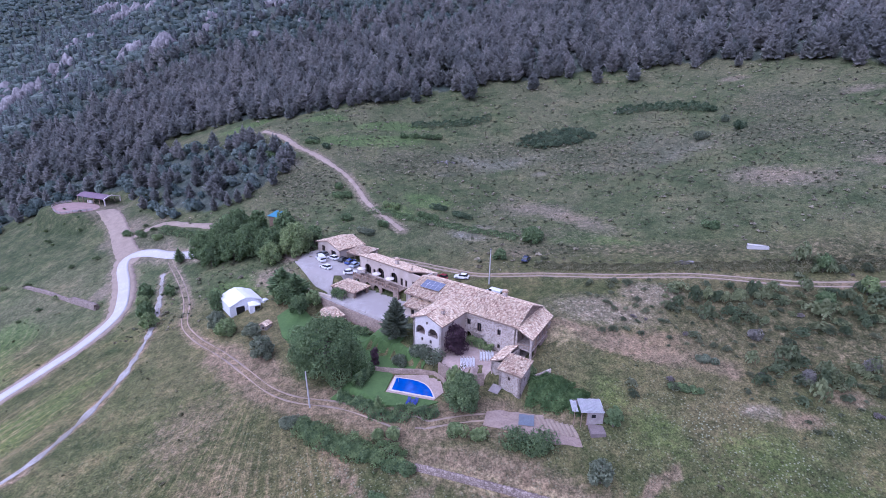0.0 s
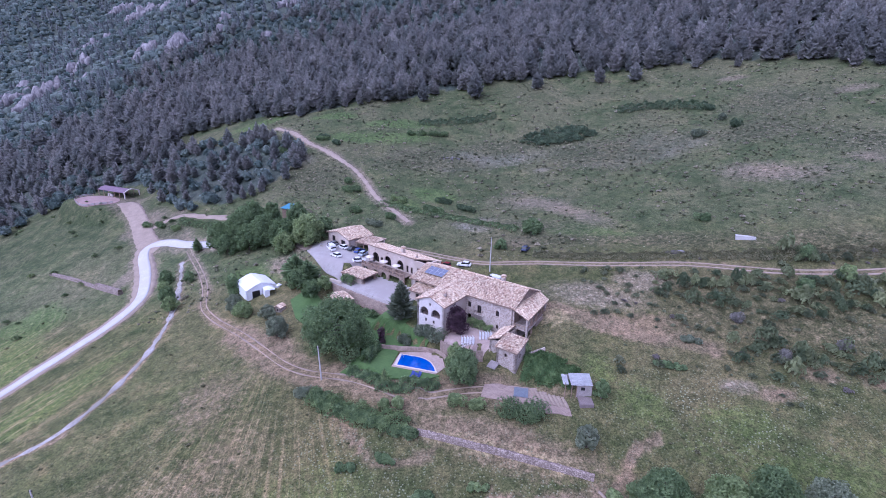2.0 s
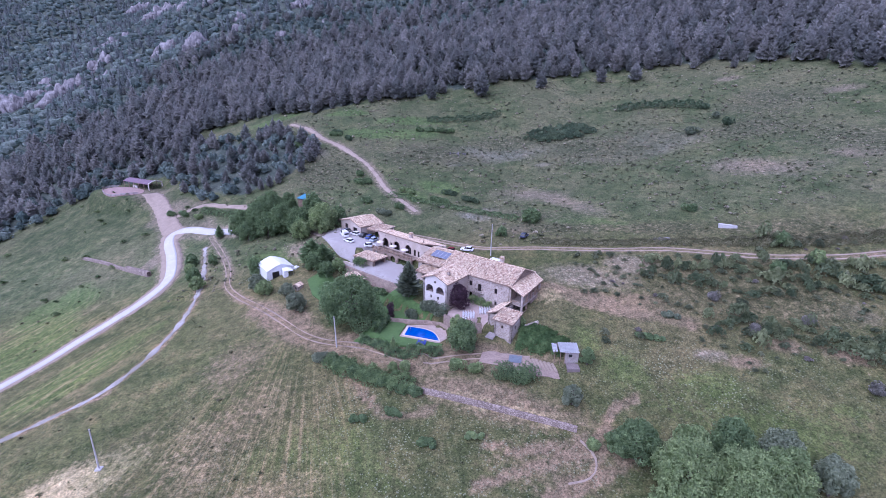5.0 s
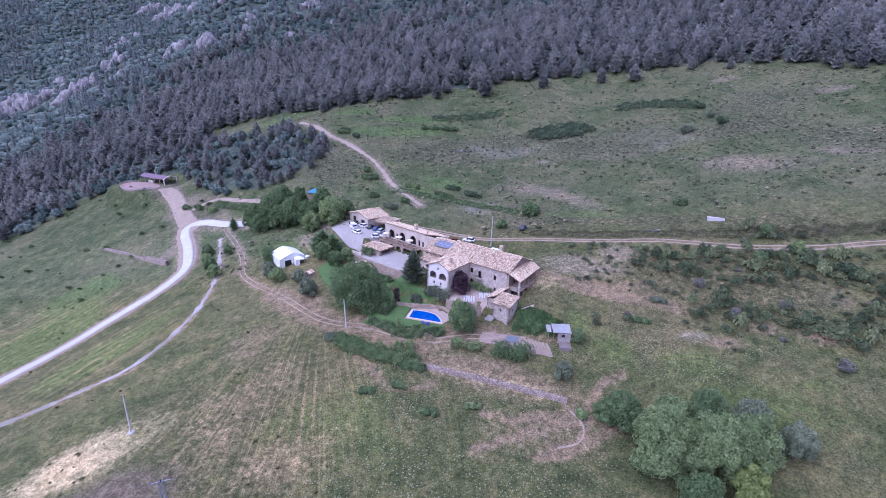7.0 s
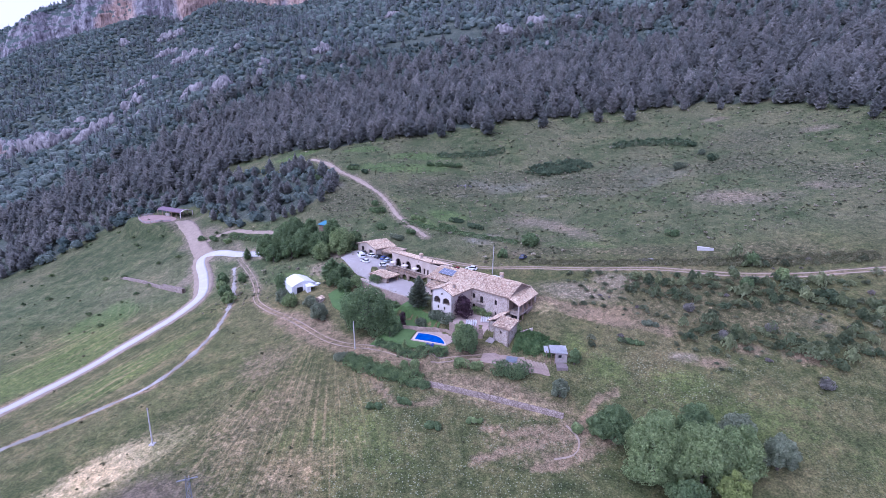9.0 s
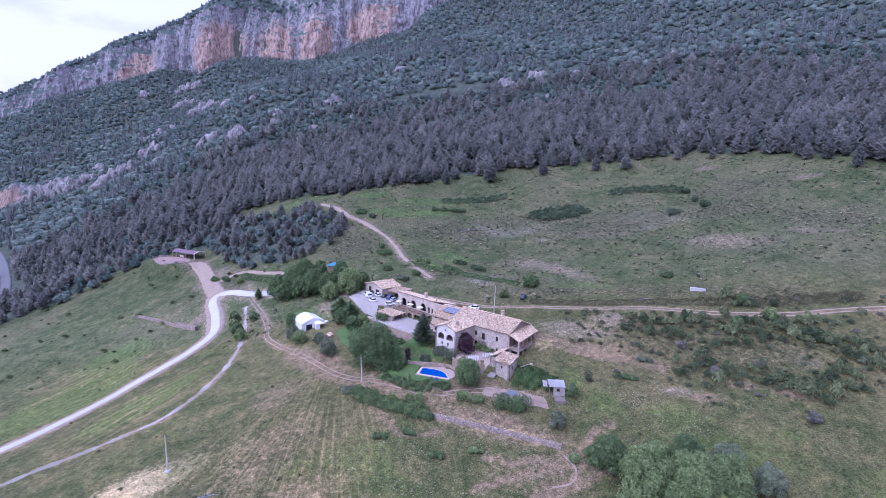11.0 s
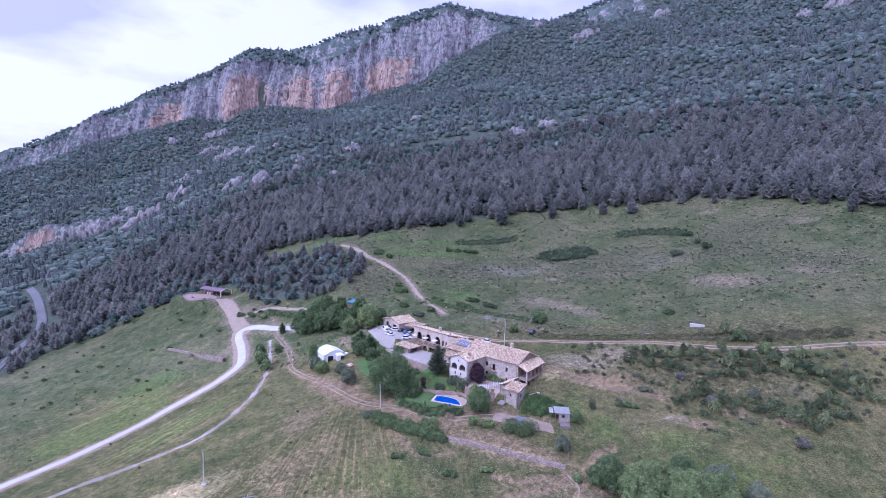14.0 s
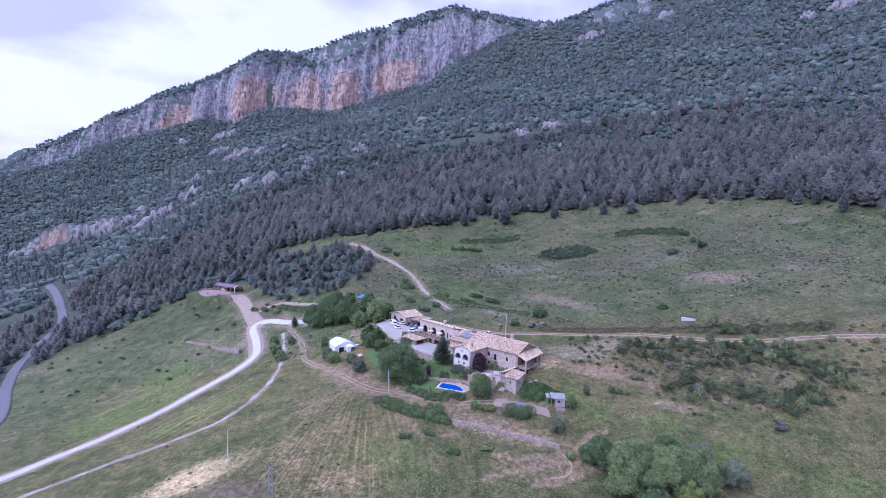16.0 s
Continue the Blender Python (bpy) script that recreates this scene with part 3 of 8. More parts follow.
    b.inputs["Specular IOR Level"].default_value = 0.2
    bump(t, b, mix(t, rock, grain, crag), 0.8, 0.25)


M_GROUND = mat("meadow", ground_build)
gx = graded(-1500, -205, 150, 1200, 1.5, 130)
gy = graded(-300, -100, 170, 1500, 1.5, 150)


def ground_height(x, y):
    """The land without the rock that stands before it under the summit ridge."""
    edge = 1085 + wave(x, y * 0, 60, 3) * 28 + wave(x, y * 0, 17, 1) * 9
    return height(x, y) - 48 * step01(y, edge - 6, edge + 14) * (1 - step01(y, edge + 112, edge + 130)) * (x < 410)


ground = tagged(sheet("ground", gx, gy, M_GROUND, ground_height), "hillside meadow with dry grass, scrub and bare soil", "ground", kind="structure")
ax, ay = (v.ravel() for v in np.meshgrid(gx, gy))
g_soil, g_green, g_stones, g_mown, g_wood = cover(ax, ay)
sx, sy = height(ax + 3, ay) - height(ax - 3, ay), height(ax, ay + 3) - height(ax, ay - 3)
g_rock = np.where((ay > 300) & (ay < 1060), np.clip((np.hypot(sx, sy) / 6 - 0.85) / 0.5, 0, 1), 0)
g_rock = np.maximum(g_rock, np.where((ay > 1075) & (ax < 150), np.clip(0.15 + 0.3 * wave(ax, ay, 25, 4), 0, 1) * (1 - step01(ay, 1140, 1170)), 0))
for cx, cy, rx, ry, deg in CRAGS:
    g_rock = np.maximum(g_rock, 0.62 * blot(ax, ay, cx, cy, rx, ry, deg))
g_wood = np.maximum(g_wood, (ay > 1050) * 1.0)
g_burnt = blot(ax, ay, -55, -64, 12, 9, 20)
g_straw = 0.9 * np.maximum(blot(ax, ay, -68, -53, 17, 7, 42), 0.22 * np.maximum(blot(ax, ay, -30, -56, 20, 7, 25), blot(ax, ay, -46, -44, 10, 14, 10)))
for sx_, sy_, rx_, ry_, dg_ in ((10, -33.5, 14, 2.2, -18), (24, -38, 10, 2.5, -18), (-95, 45, 3, 10, 0), (34, 0, 6, 4, -30)):
    g_straw = np.maximum(g_straw, 0.5 * blot(ax, ay, sx_, sy_, rx_, ry_, dg_))
g_brush = 0.0 * ax
for sx_, sy_, rx_, ry_, dg_ in ((0, 122, 38, 15, -15), (78, 106, 40, 22, -20), (40, 128, 26, 12, -10), (36, 52, 26, 6, -25), (150, 112, 26, 18, -25), (-50, 112, 20, 18, 40), (60, 32, 50, 5, -21), (105, 15, 40, 6, -20), (130, 90, 30, 14, -20), (85, -8, 32, 16, -20), (-105, 92, 14, 6, -35), (160, 60, 26, 14, -20)):
    g_brush = np.maximum(g_brush, 0.84 * blot(ax, ay, sx_, sy_, rx_, ry_, dg_))
a = ground.data.attributes.new("hay", "FLOAT", "POINT")
a.data.foreach_set("value", (step01(-ax + 0.3 * ay, 18, 60) * (1 - step01(ay, 70, 110))).astype(np.float32))
# how much of the painted haze tint each place gets, growing up the hillside
a = ground.data.attributes.new("far_haze", "FLOAT", "POINT")
a.data.foreach_set("value", np.maximum(step01(ay - 0.25 * (30 - ax) * (ax > 30), 22, 55), step01(-ax, 130, 190)).astype(np.float32))
# mowing rows: along the road west of the channel, up the slope east of it
west = inside(ax, ay, DITCH + [(-89, 110), (-400, 110), (-400, -200), (-131, -200)])
row_u = np.where(west, distance_to(ax, ay, ROAD), (ax + 36) / (1 - 0.011 * np.clip(ay + 65, -40, 55)))
flowers = np.clip(0.35 + 0.65 * (np.maximum(blot(ax, ay, 6, -56, 34, 22, 0), np.maximum(blot(ax, ay, 62, -30, 26, 9, -15), 0.8 * blot(ax, ay, -10, -36, 16, 8, -20)))), 0, 1) * (ay < 75)
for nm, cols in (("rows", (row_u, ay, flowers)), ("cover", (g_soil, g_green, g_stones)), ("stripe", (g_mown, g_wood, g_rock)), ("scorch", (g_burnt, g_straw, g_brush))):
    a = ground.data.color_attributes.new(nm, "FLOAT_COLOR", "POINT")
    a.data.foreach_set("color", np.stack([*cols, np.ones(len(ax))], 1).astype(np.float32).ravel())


def ribbon(name, pts, width, material, label, category, lift=0.10, step=1.5, ragged=0.0, shift=0.0, thick=0.35, kind="structure", cross=4):
    """A strip laid along a line over the ground, with sides that reach down into it."""
    p = along_line(pts, step)
    d = np.gradient(p[:, :2], axis=0)
    d /= np.hypot(*d.T)[:, None]
    nrm = np.stack([-d[:, 1], d[:, 0]], 1)
    w = width / 2 * (1 + ragged * wave(p[:, 0], p[:, 1], 2.3, width))
    offs = np.linspace(-1, 1, cross + 1)
    rows = []
    for k, o in enumerate(offs):
        q = p[:, :2] + nrm * (o * w + shift)[:, None]
        rows.append(np.column_stack([q, height(q[:, 0], q[:, 1]) + lift]))
    left, right = rows[0].copy(), rows[-1].copy()
    left[:, 2] -= thick
    right[:, 2] -= thick
    rows = [left] + rows + [right]
    co = np.stack(rows, 1)
    n, m = co.shape[:2]
    k = (np.arange(n - 1)[:, None] * m + np.arange(m - 1)[None, :]).ravel()
    me = fast_mesh(name, co.reshape(-1, 3), np.stack([k, k + 1, k + m + 1, k + m], 1), material)
    return tagged(new(name, me), label, category, kind=kind)


M_CONCRETE = speckled("pale concrete", (0.46, 0.44, 0.425), (0.58, 0.56, 0.54), 0.5, 3.5, 0.9, 0.2, tint=(0.48, 0.45, 0.42))
M_DIRT = speckled("dirt", (0.20, 0.15, 0.115), (0.34, 0.27, 0.21), 0.5, 2.5, 0.95, 0.5, tint=(0.40, 0.30, 0.22))
M_PALEDIRT = speckled("pale dirt", (0.26, 0.20, 0.15), (0.38, 0.305, 0.235), 0.4, 2.2, 0.95, 0.5)
M_ASPHALT = speckled("asphalt", (0.10, 0.10, 0.11), (0.17, 0.17, 0.18), 0.6, 5.0, 0.85, 0.2)
ribbon("verge", ROAD[:12], 7.6, M_PALEDIRT, "pale dirt verge along the concrete road", "verge", 0.05, ragged=0.22)
ribbon("road", ROAD, 3.9, M_CONCRETE, "pale concrete farm road with rough edges", "road", 0.14, ragged=0.03)
ribbon("dirt_lane", LANE, 3.4, M_PALEDIRT, "pale dirt lane behind the tree group", "road", 0.09, ragged=0.12)
ribbon("dirt_road", SPUR, 7.5, M_PALEDIRT, "pale dirt road up to the open pavilion", "road", 0.10, ragged=0.18, cross=6)
ribbon("channel", DITCH, 1.5, speckled("channel stone", (0.28, 0.25, 0.225), (0.46, 0.43, 0.395), 0.5, 2.0, 0.9, 0.6, tint=(0.25, 0.23, 0.19)), "worn stone-lined drainage channel with broken edges", "channel", 0.05, ragged=0.85, step=0.8)
for sh in (-0.9, 0.9):
    ribbon("rut", RUT, 0.28, M_DIRT, "worn wheel rut of a dirt track", "track", 0.06, ragged=0.9, shift=sh * 0.85)
    ribbon("rut", FARMTRACK, 0.42, M_PALEDIRT, "worn wheel rut of a farm track", "track", 0.06, ragged=0.3, shift=sh * 0.85)
ribbon("dirt_lane", [(-119, 97), (-107, 103.5), (-94, 96), (-79, 88), (-66, 81)], 2.6, M_PALEDIRT, "pale dirt lane along the foot of the wooded knoll", "road", 0.08, ragged=0.35)
ribbon("dirt_track", UPTRACK, 2.3, M_PALEDIRT, "eroded pale dirt track up the hillside", "track", 0.07, ragged=0.45)
ribbon("foot_path", TRAIL, 0.4, M_PALEDIRT, "narrow trodden path in dry grass", "path", 0.05, ragged=0.5)
ribbon("country_road", VALLEY_ROAD, 6.0, M_ASPHALT, "grey asphalt road in the valley below", "road", 0.3, ragged=0.0, thick=1.0)


# stone, plaster and tiles
def masonry_build(c0, c1, mortar, scale):
    def build(t, b):
        v = nd(t, "ShaderNodeTexVoronoi", Scale=scale)
        v.inputs["Randomness"].default_value = 0.9
        m = nd(t, "ShaderNodeMapping", Scale=(1.0, 1.0, 1.7))
        t.links.new(where(t), m.inputs["Vector"])
        t.links.new(m.outputs["Vector"], v.inputs["Vector"])
        hue = t.nodes.new("ShaderNodeSeparateColor")
        t.links.new(v.outputs["Color"], hue.inputs["Color"])
        c = ramp(t, hue.outputs["Red"], [(0.0, c0), (1.0, c1)])
        c = mix(t, ramp(t, v.outputs["Distance"], [(0.42, (0, 0, 0)), (0.62, (1, 1, 1))]), c, mortar)
        big = noise_of(t, 0.5, 4.0)
        c = mix(t, 1.0, c, ramp(t, big, [(0.3, (0.72, 0.7, 0.68)), (0.7, (1.15, 1.14, 1.12))]), "MULTIPLY")
        t.links.new(c, b.inputs["Base Color"])
        b.inputs["Roughness"].default_value = 0.92
        bump(t, b, v.outputs["Distance"], -0.5, 0.06)
    return build


M_STONE = mat("rubble stone", masonry_build((0.28, 0.22, 0.18), (0.50, 0.43, 0.37), (0.52, 0.46, 0.41), 2.6))
M_OLDSTONE = mat("brown rubble stone", masonry_build((0.19, 0.14, 0.105), (0.37, 0.29, 0.23), (0.27, 0.21, 0.17), 2.6))
M_PLASTER = speckled("cream plaster", (0.50, 0.415, 0.345), (0.63, 0.54, 0.465), 0.7, 4.0, 0.9, 0.2, tint=(0.46, 0.38, 0.31))
M_WHITE = speckled("white limewash", (0.62, 0.565, 0.52), (0.75, 0.695, 0.65), 0.7, 4.0, 0.9, 0.15, tint=(0.58, 0.52, 0.47))


def tile_build(t, b):
    """Old clay: each tile its own tone from brown over pink to lichen cream, and paler drifts over the roof."""
    one = t.nodes.new("ShaderNodeNewGeometry").outputs["Random Per Island"]
    c = ramp(t, one, [(0.0, (0.27, 0.175, 0.12)), (0.25, (0.49, 0.345, 0.25)), (0.6, (0.62, 0.48, 0.355)), (0.85, (0.73, 0.62, 0.46)), (1.0, (0.82, 0.74, 0.60))])
    drift = noise_of(t, 0.55, 5.0, 0.65)
    c = mix(t, ramp(t, drift, [(0.44, (0, 0, 0)), (0.66, (0.55, 0.55, 0.55))]), c, (0.68, 0.58, 0.44))
    fleck = noise_of(t, 2.2, 4.0, 0.7)
    c = mix(t, 1.0, c, ramp(t, fleck, [(0.32, (0.62, 0.58, 0.55)), (0.6, (1.12, 1.1, 1.06))]), "MULTIPLY")
    t.links.new(c, b.inputs["Base Color"])
    b.inputs["Roughness"].default_value = 0.92
    bump(t, b, fleck, 0.35, 0.05)


M_TILE = mat("clay tile", tile_build)
M_UNDER = speckled("roof underlay", (0.27, 0.19, 0.14), (0.36, 0.27, 0.2), 1.0, 5.0)
M_WOOD = speckled("dark wood", (0.08, 0.055, 0.04), (0.16, 0.11, 0.08), 1.5, 14.0, 0.7, 0.3)
M_OLDWOOD = speckled("old wood", (0.22, 0.15, 0.10), (0.36, 0.26, 0.19), 1.5, 12.0, 0.8, 0.4)
M_IRON = speckled("black iron", (0.02, 0.02, 0.022), (0.05, 0.05, 0.05), 3.0, 20.0, 0.5, 0.1, metal=0.8)
M_GLASS = plain("window glass", (0.012, 0.013, 0.016), 0.3)
M_PAVE = speckled("pinkish paving", (0.34, 0.25, 0.21), (0.47, 0.37, 0.32), 0.8, 3.0, 0.9, 0.3)
M_GRAVEL = speckled("pale gravel", (0.31, 0.28, 0.255), (0.43, 0.395, 0.365), 0.6, 5.0, 0.95, 0.4, tint=(0.34, 0.305, 0.28))
tile_rs = np.random.default_rng(11)


def tiles(parent, e0, e1, r1, r0, name="tile_cover", gap=0.29, long=0.50):
    """Half-round clay tiles in courses over the slope: eave left, eave right, ridge right, ridge left."""
    e0, e1, r1, r0 = (np.array(p, float) for p in (e0, e1, r1, r0))
    n = max(2, int(np.linalg.norm(e1 - e0) / gap))
    m = max(2, int(np.linalg.norm(r0 - e0) / long))
    up = np.cross(e1 - e0, r0 - e0)
    up /= np.linalg.norm(up)
    if up[2] < 0:
        up = -up
    vs, base = [], 0
    prof = ((-0.5, 0.0), (-0.28, 0.11), (0.28, 0.11), (0.5, 0.0))
    for i in range(n):
        for j in range(m):
            f0, f1, g = (i + 0.5) / n, j / m, (j + 1.12) / m
            lift = tile_rs.uniform(0.0, 0.07)
            side = tile_rs.uniform(-0.06, 0.06)
            a = e0 + (e1 - e0) * f0
            b = r0 + (r1 - r0) * f0
            lo, hi = a + (b - a) * f1, a + (b - a) * min(g, 1.01)
            across = (e1 - e0) / n * (1 - f1) + (r1 - r0) / n * f1
            for p, z in ((lo, 0.06 + lift), (hi, 0.02)):
                for s, h in prof:
                    vs.append(p + across * (s * 0.98 + side * 0.3) + up * (h + z))
    v = np.array(vs)
    k = np.arange(n * m)[:, None] * 8
    q = np.concatenate([k + np.array([[c, c + 1, c + 5, c + 4]]) for c in range(3)] + [k + np.array([[0, 1, 2, 3]])], 0)
    ob = new(name, fast_mesh(name, v, q, M_TILE))
    ob.parent = parent
    return tagged(ob, kind="stuff")


def roof_plane(parent, e0, e1, r1, r0, thick=0.22, name="roof"):
    bm = bmesh.new()
    slab(bm, [e0, e1, r1, r0], thick)
    ob = part(name, bm, M_UNDER, parent, "roof of weathered pinkish clay tiles")
    tiles(ob, e0, e1, r1, r0)
    return ob


def ridge_caps(parent, a, b, r=0.17):
    a, b = Vector(a), Vector(b)
    n = max(2, int((b - a).length / 0.55))
    bm = bmesh.new()
    for i in range(n):
        p, q = a.lerp(b, i / n), a.lerp(b, (i + 1.1) / n)
        tube(bm, p, q, r * 1.1, r * 0.95, 7)
    return part("ridge_tile", bm, M_TILE, parent)


def chimney(parent, u, v, z0, z1, w=0.8):
    bm = bmesh.new()
    box(bm, u - w / 2, u + w / 2, v - w / 2, v + w / 2, z0, z1)
    ch = part("chimney", bm, M_STONE, parent, "plastered stone chimney")
    bm = bmesh.new()
    box(bm, u - w * 0.65, u + w * 0.65, v - w * 0.65, v + w * 0.65, z1, z1 + 0.14)
    for du in (-1, 1):
        box(bm, u + du * w * 0.4 - 0.08, u + du * w * 0.4 + 0.08, v - w * 0.4, v + w * 0.4, z1 + 0.14, z1 + 0.4)
    box(bm, u - w * 0.6, u + w * 0.6, v - w * 0.6, v + w * 0.6, z1 + 0.4, z1 + 0.5)
    part("cap", bm, M_TILE, ch)


def walls(parent, a, b, z0, z1, openings, material, top=None, thick=0.55, name="wall", glazed=True, label=""):
    bm = bmesh.new()
    wall_with_openings(bm, a, b, z0, z1, thick, openings, top)
    w = part(name, bm, material, parent, label)
    for o in openings:
        if glazed and not o[4]:
            window_in(w, a, b, o, M_WOOD, M_GLASS, 1 if o[1] - o[0] < 1.4 else 2)
    return w


TURN = math.degrees(HOUSE_A)
# --- main farmhouse: the white tower house, the long stone body, the porch and the low western part
farm = thing("farmhouse", (0, 0, 0), "large stone farmhouse with white tower front and clay-tiled roofs", "house", turn=TURN)
Z0 = -1.2
front = [(0.95, 3.45, 4.0, 6.1, True), (4.35, 6.95, 4.0, 6.1, True), (3.7, 4.2, 6.75, 7.45, False), (2.4, 3.0, 2.3, 3.2, False), (4.75, 5.35, 2.3, 3.2, False),
         (2.4, 3.0, 0.35, 1.25, False), (4.75, 5.35, 0.35, 1.25, False)]
walls(farm, (0, 0), (8, 0), Z0, 7.6, front, M_WHITE, [(4, 9.25)], label="white limewashed gable wall with two arched loggia openings")
walls(farm, (8, 0), (8, 9.7), Z0, 7.6, [(4.7, 5.3, 4.5, 5.6, False), (6.9, 7.4, 4.2, 5.2, False), (3.0, 3.7, 2.0, 3.0, False)], M_PLASTER, label="cream plastered side wall")
walls(farm, (0, 12.8), (0, 0), Z0, 7.6, [(9.2, 10.0, 4.4, 5.6, False), (5.5, 6.3, 4.4, 5.6, False)], M_PLASTER)
# loggia behind the arches: a floor, a back wall and iron railings
bm = bmesh.new()
box(bm, 0.56, 7.44, 0.4, 4.2, 3.7, 3.95)
part("loggia_floor", bm, M_PAVE, farm)
bm = bmesh.new()
box(bm, 0.56, 7.44, 4.2, 4.4, 3.7, 7.4)
# dark wood colour stands in for the shade inside the loggia
part("loggia_wall", bm, M_WOOD, farm, "inner wall of the loggia, coloured dark to look shaded")
for c0, c1 in ((0.95, 3.45), (4.35, 6.95)):
    bm = bmesh.new()
    for k in range(15):
        s = c0 + (c1 - c0) * k / 14
        tube(bm, (s, 0.12, 4.0), (s, 0.12, 4.95), 0.018, n=4)
    box(bm, c0, c1, 0.09, 0.15, 4.93, 4.98)
    part("railing", bm, M_IRON, farm)
roof_plane(farm, (8.45, -0.35, 7.55), (8.45, 10.4, 7.55), (4, 11.6, 9.35), (4, -0.35, 9.35))
roof_plane(farm, (-0.45, 12.0, 7.55), (-0.45, -0.35, 7.55), (4, -0.35, 9.35), (4, 12.0, 9.35))
ridge_caps(farm, (4, -0.35, 9.45), (4, 11.6, 9.45))
chimney(farm, 5.9, 3.4, 7.8, 9.6, 0.6)
body = [(0.5, 1.5, 4.4, 5.9, False), (3.3, 4.4, 3.45, 5.6, False), (8.6, 9.5, 4.1, 5.6, False), (3.4, 4.0, 7.05, 7.4, False), (10.0, 10.6, 7.05, 7.4, False), (0.4, 1.7, 0.2, 2.6, True), (4.4, 5.2, 0.9, 2.0, False), (8.8, 9.5, 0.8, 1.9, False)]
walls(farm, (8, 9.7), (21.5, 9.7), Z0, 7.6, body, M_STONE, label="rubble stone front wall")
# gable behind the porch: darker stone puts the porch shade into its colour
walls(farm, (21.5, 9.7), (21.5, 22.7), Z0, 7.6, [(3.0, 4.0, 3.6, 5.6, False), (7.5, 8.5, 3.6, 5.6, False), (2.5, 3.6, 0.4, 2.4, False)], M_OLDSTONE, [(6.5, 10.4)])
walls(farm, (21.5, 22.7), (-1, 22.7), Z0, 7.6, [(3, 4, 4.5, 5.8, False), (9, 10, 4.5, 5.8, False), (15, 16, 4.5, 5.8, False)], M_STONE)
walls(farm, (-1, 22.7), (-1, 9.7), Z0, 7.6, [], M_STONE, [(6.5, 10.4)])
roof_plane(farm, (-1.3, 9.3, 7.55), (21.9, 9.3, 7.55), (21.9, 16.2, 10.5), (-1.3, 16.2, 10.5))
roof_plane(farm, (21.9, 23.1, 7.55), (-1.3, 23.1, 7.55), (-1.3, 16.2, 10.5), (21.9, 16.2, 10.5))
ridge_caps(farm, (-1.3, 16.2, 10.6), (21.9, 16.2, 10.6))
chimney(farm, 14.5, 16.6, 9.8, 11.7, 0.9)
# little balcony with an iron rail
bm = bmesh.new()
box(bm, 10.6, 13.4, 8.9, 9.7, 3.28, 3.42)
bal = part("balcony", bm, M_STONE, farm)
bm = bmesh.new()
for k in range(15):
    s = 10.65 + 2.7 * k / 14
    tube(bm, (s, 8.95, 3.42), (s, 8.95, 4.35), 0.018, n=4)
box(bm, 10.6, 13.4, 8.92, 8.98, 4.33, 4.39)
part("railing", bm, M_IRON, bal)
# porch at the end: pillars, floors, lean-to roof
bm = bmesh.new()
slab(bm, [(21.5, 9.2, 3.3), (25.7, 8.7, 3.3), (24.5, 21.3, 3.3), (21.5, 21.3, 3.3)], 0.35)
part("porch_floor", bm, M_STONE, farm)
bm = bmesh.new()
slab(bm, [(21.5, 9.2, 0.5), (25.7, 8.7, 0.5), (24.5, 21.3, 0.5), (21.5, 21.3, 0.5)], 1.8)
part("porch_base", bm, M_STONE, farm)
for v in (8.95, 12.0, 15.0, 18.0, 21.0):
    u = 25.45 - (v - 8.95) * 0.1
    bm = bmesh.new()
    box(bm, u - 0.22, u + 0.22, v - 0.22, v + 0.22, 0.4, 6.35)
    part("porch_pillar", bm, M_STONE if v in (8.95, 21.0) else M_OLDWOOD, farm)
bm = bmesh.new()
box(bm, 21.6, 21.95, 9.0, 9.4, 0.4, 7.0)
part("porch_pillar", bm, M_STONE, farm)
for z, zz in ((3.3, 4.25), (0.5, 1.3)):
    bm = bmesh.new()
    slab(bm, [(25.6, 8.8, zz), (25.75, 8.8, zz), (24.55, 21.2, zz), (24.4, 21.2, zz)], 0.12)
    for k in range(26):
        v = 8.9 + 12.2 * k / 25
        u = 25.67 - (v - 8.8) * 0.097
        tube(bm, (u, v, z), (u, v, zz), 0.03, n=4)
    part("porch_rail", bm, M_OLDWOOD, farm)
    bm = bmesh.new()
    box(bm, 21.9, 25.5, 8.85, 8.97, zz - 0.12, zz)
    for k in range(9):
        tube(bm, (22.1 + k * 0.4, 8.9, z), (22.1 + k * 0.4, 8.9, zz), 0.03, n=4)
    part("porch_rail", bm, M_OLDWOOD, farm)
bm = bmesh.new()
box(bm, 23.2, 25.3, 14.5, 21.0, 0.5, 3.0)
# the same darker stone, again for the shade under the porch
part("porch_store", bm, M_OLDSTONE, farm, "lower stone store behind the porch, darkened for the porch shade")
roof_plane(farm, (26.1, 8.3, 6.35), (24.8, 21.9, 6.35), (21.5, 22.7, 7.75), (21.5, 9.0, 7.75))
# low western part with solar panels
walls(farm, (-12.4, 12.8), (0, 12.8), Z0, 5.9, [(1.4, 2.5, 4.6, 5.5, False), (4.2, 5.3, 4.6, 5.5, False), (7.0, 8.1, 4.6, 5.5, False)], M_PLASTER)
walls(farm, (-12.4, 20.5), (-12.4, 12.8), Z0, 5.9, [(1.4, 2.4, 3.4, 5.4, False), (4.2, 5.2, 3.4, 5.4, False)], M_PLASTER, [(0.01, 7.9)])
roof_plane(farm, (-12.8, 12.3, 5.9), (-1.2, 12.3, 5.9), (-1.2, 20.4, 8.15), (-12.8, 20.4, 8.15))
walls(farm, (-10, 9.3), (-0.5, 9.3), Z0, 4.2, [(2, 3, 2.2, 3.6, False), (6, 7, 2.2, 3.6, False)], M_PLASTER)
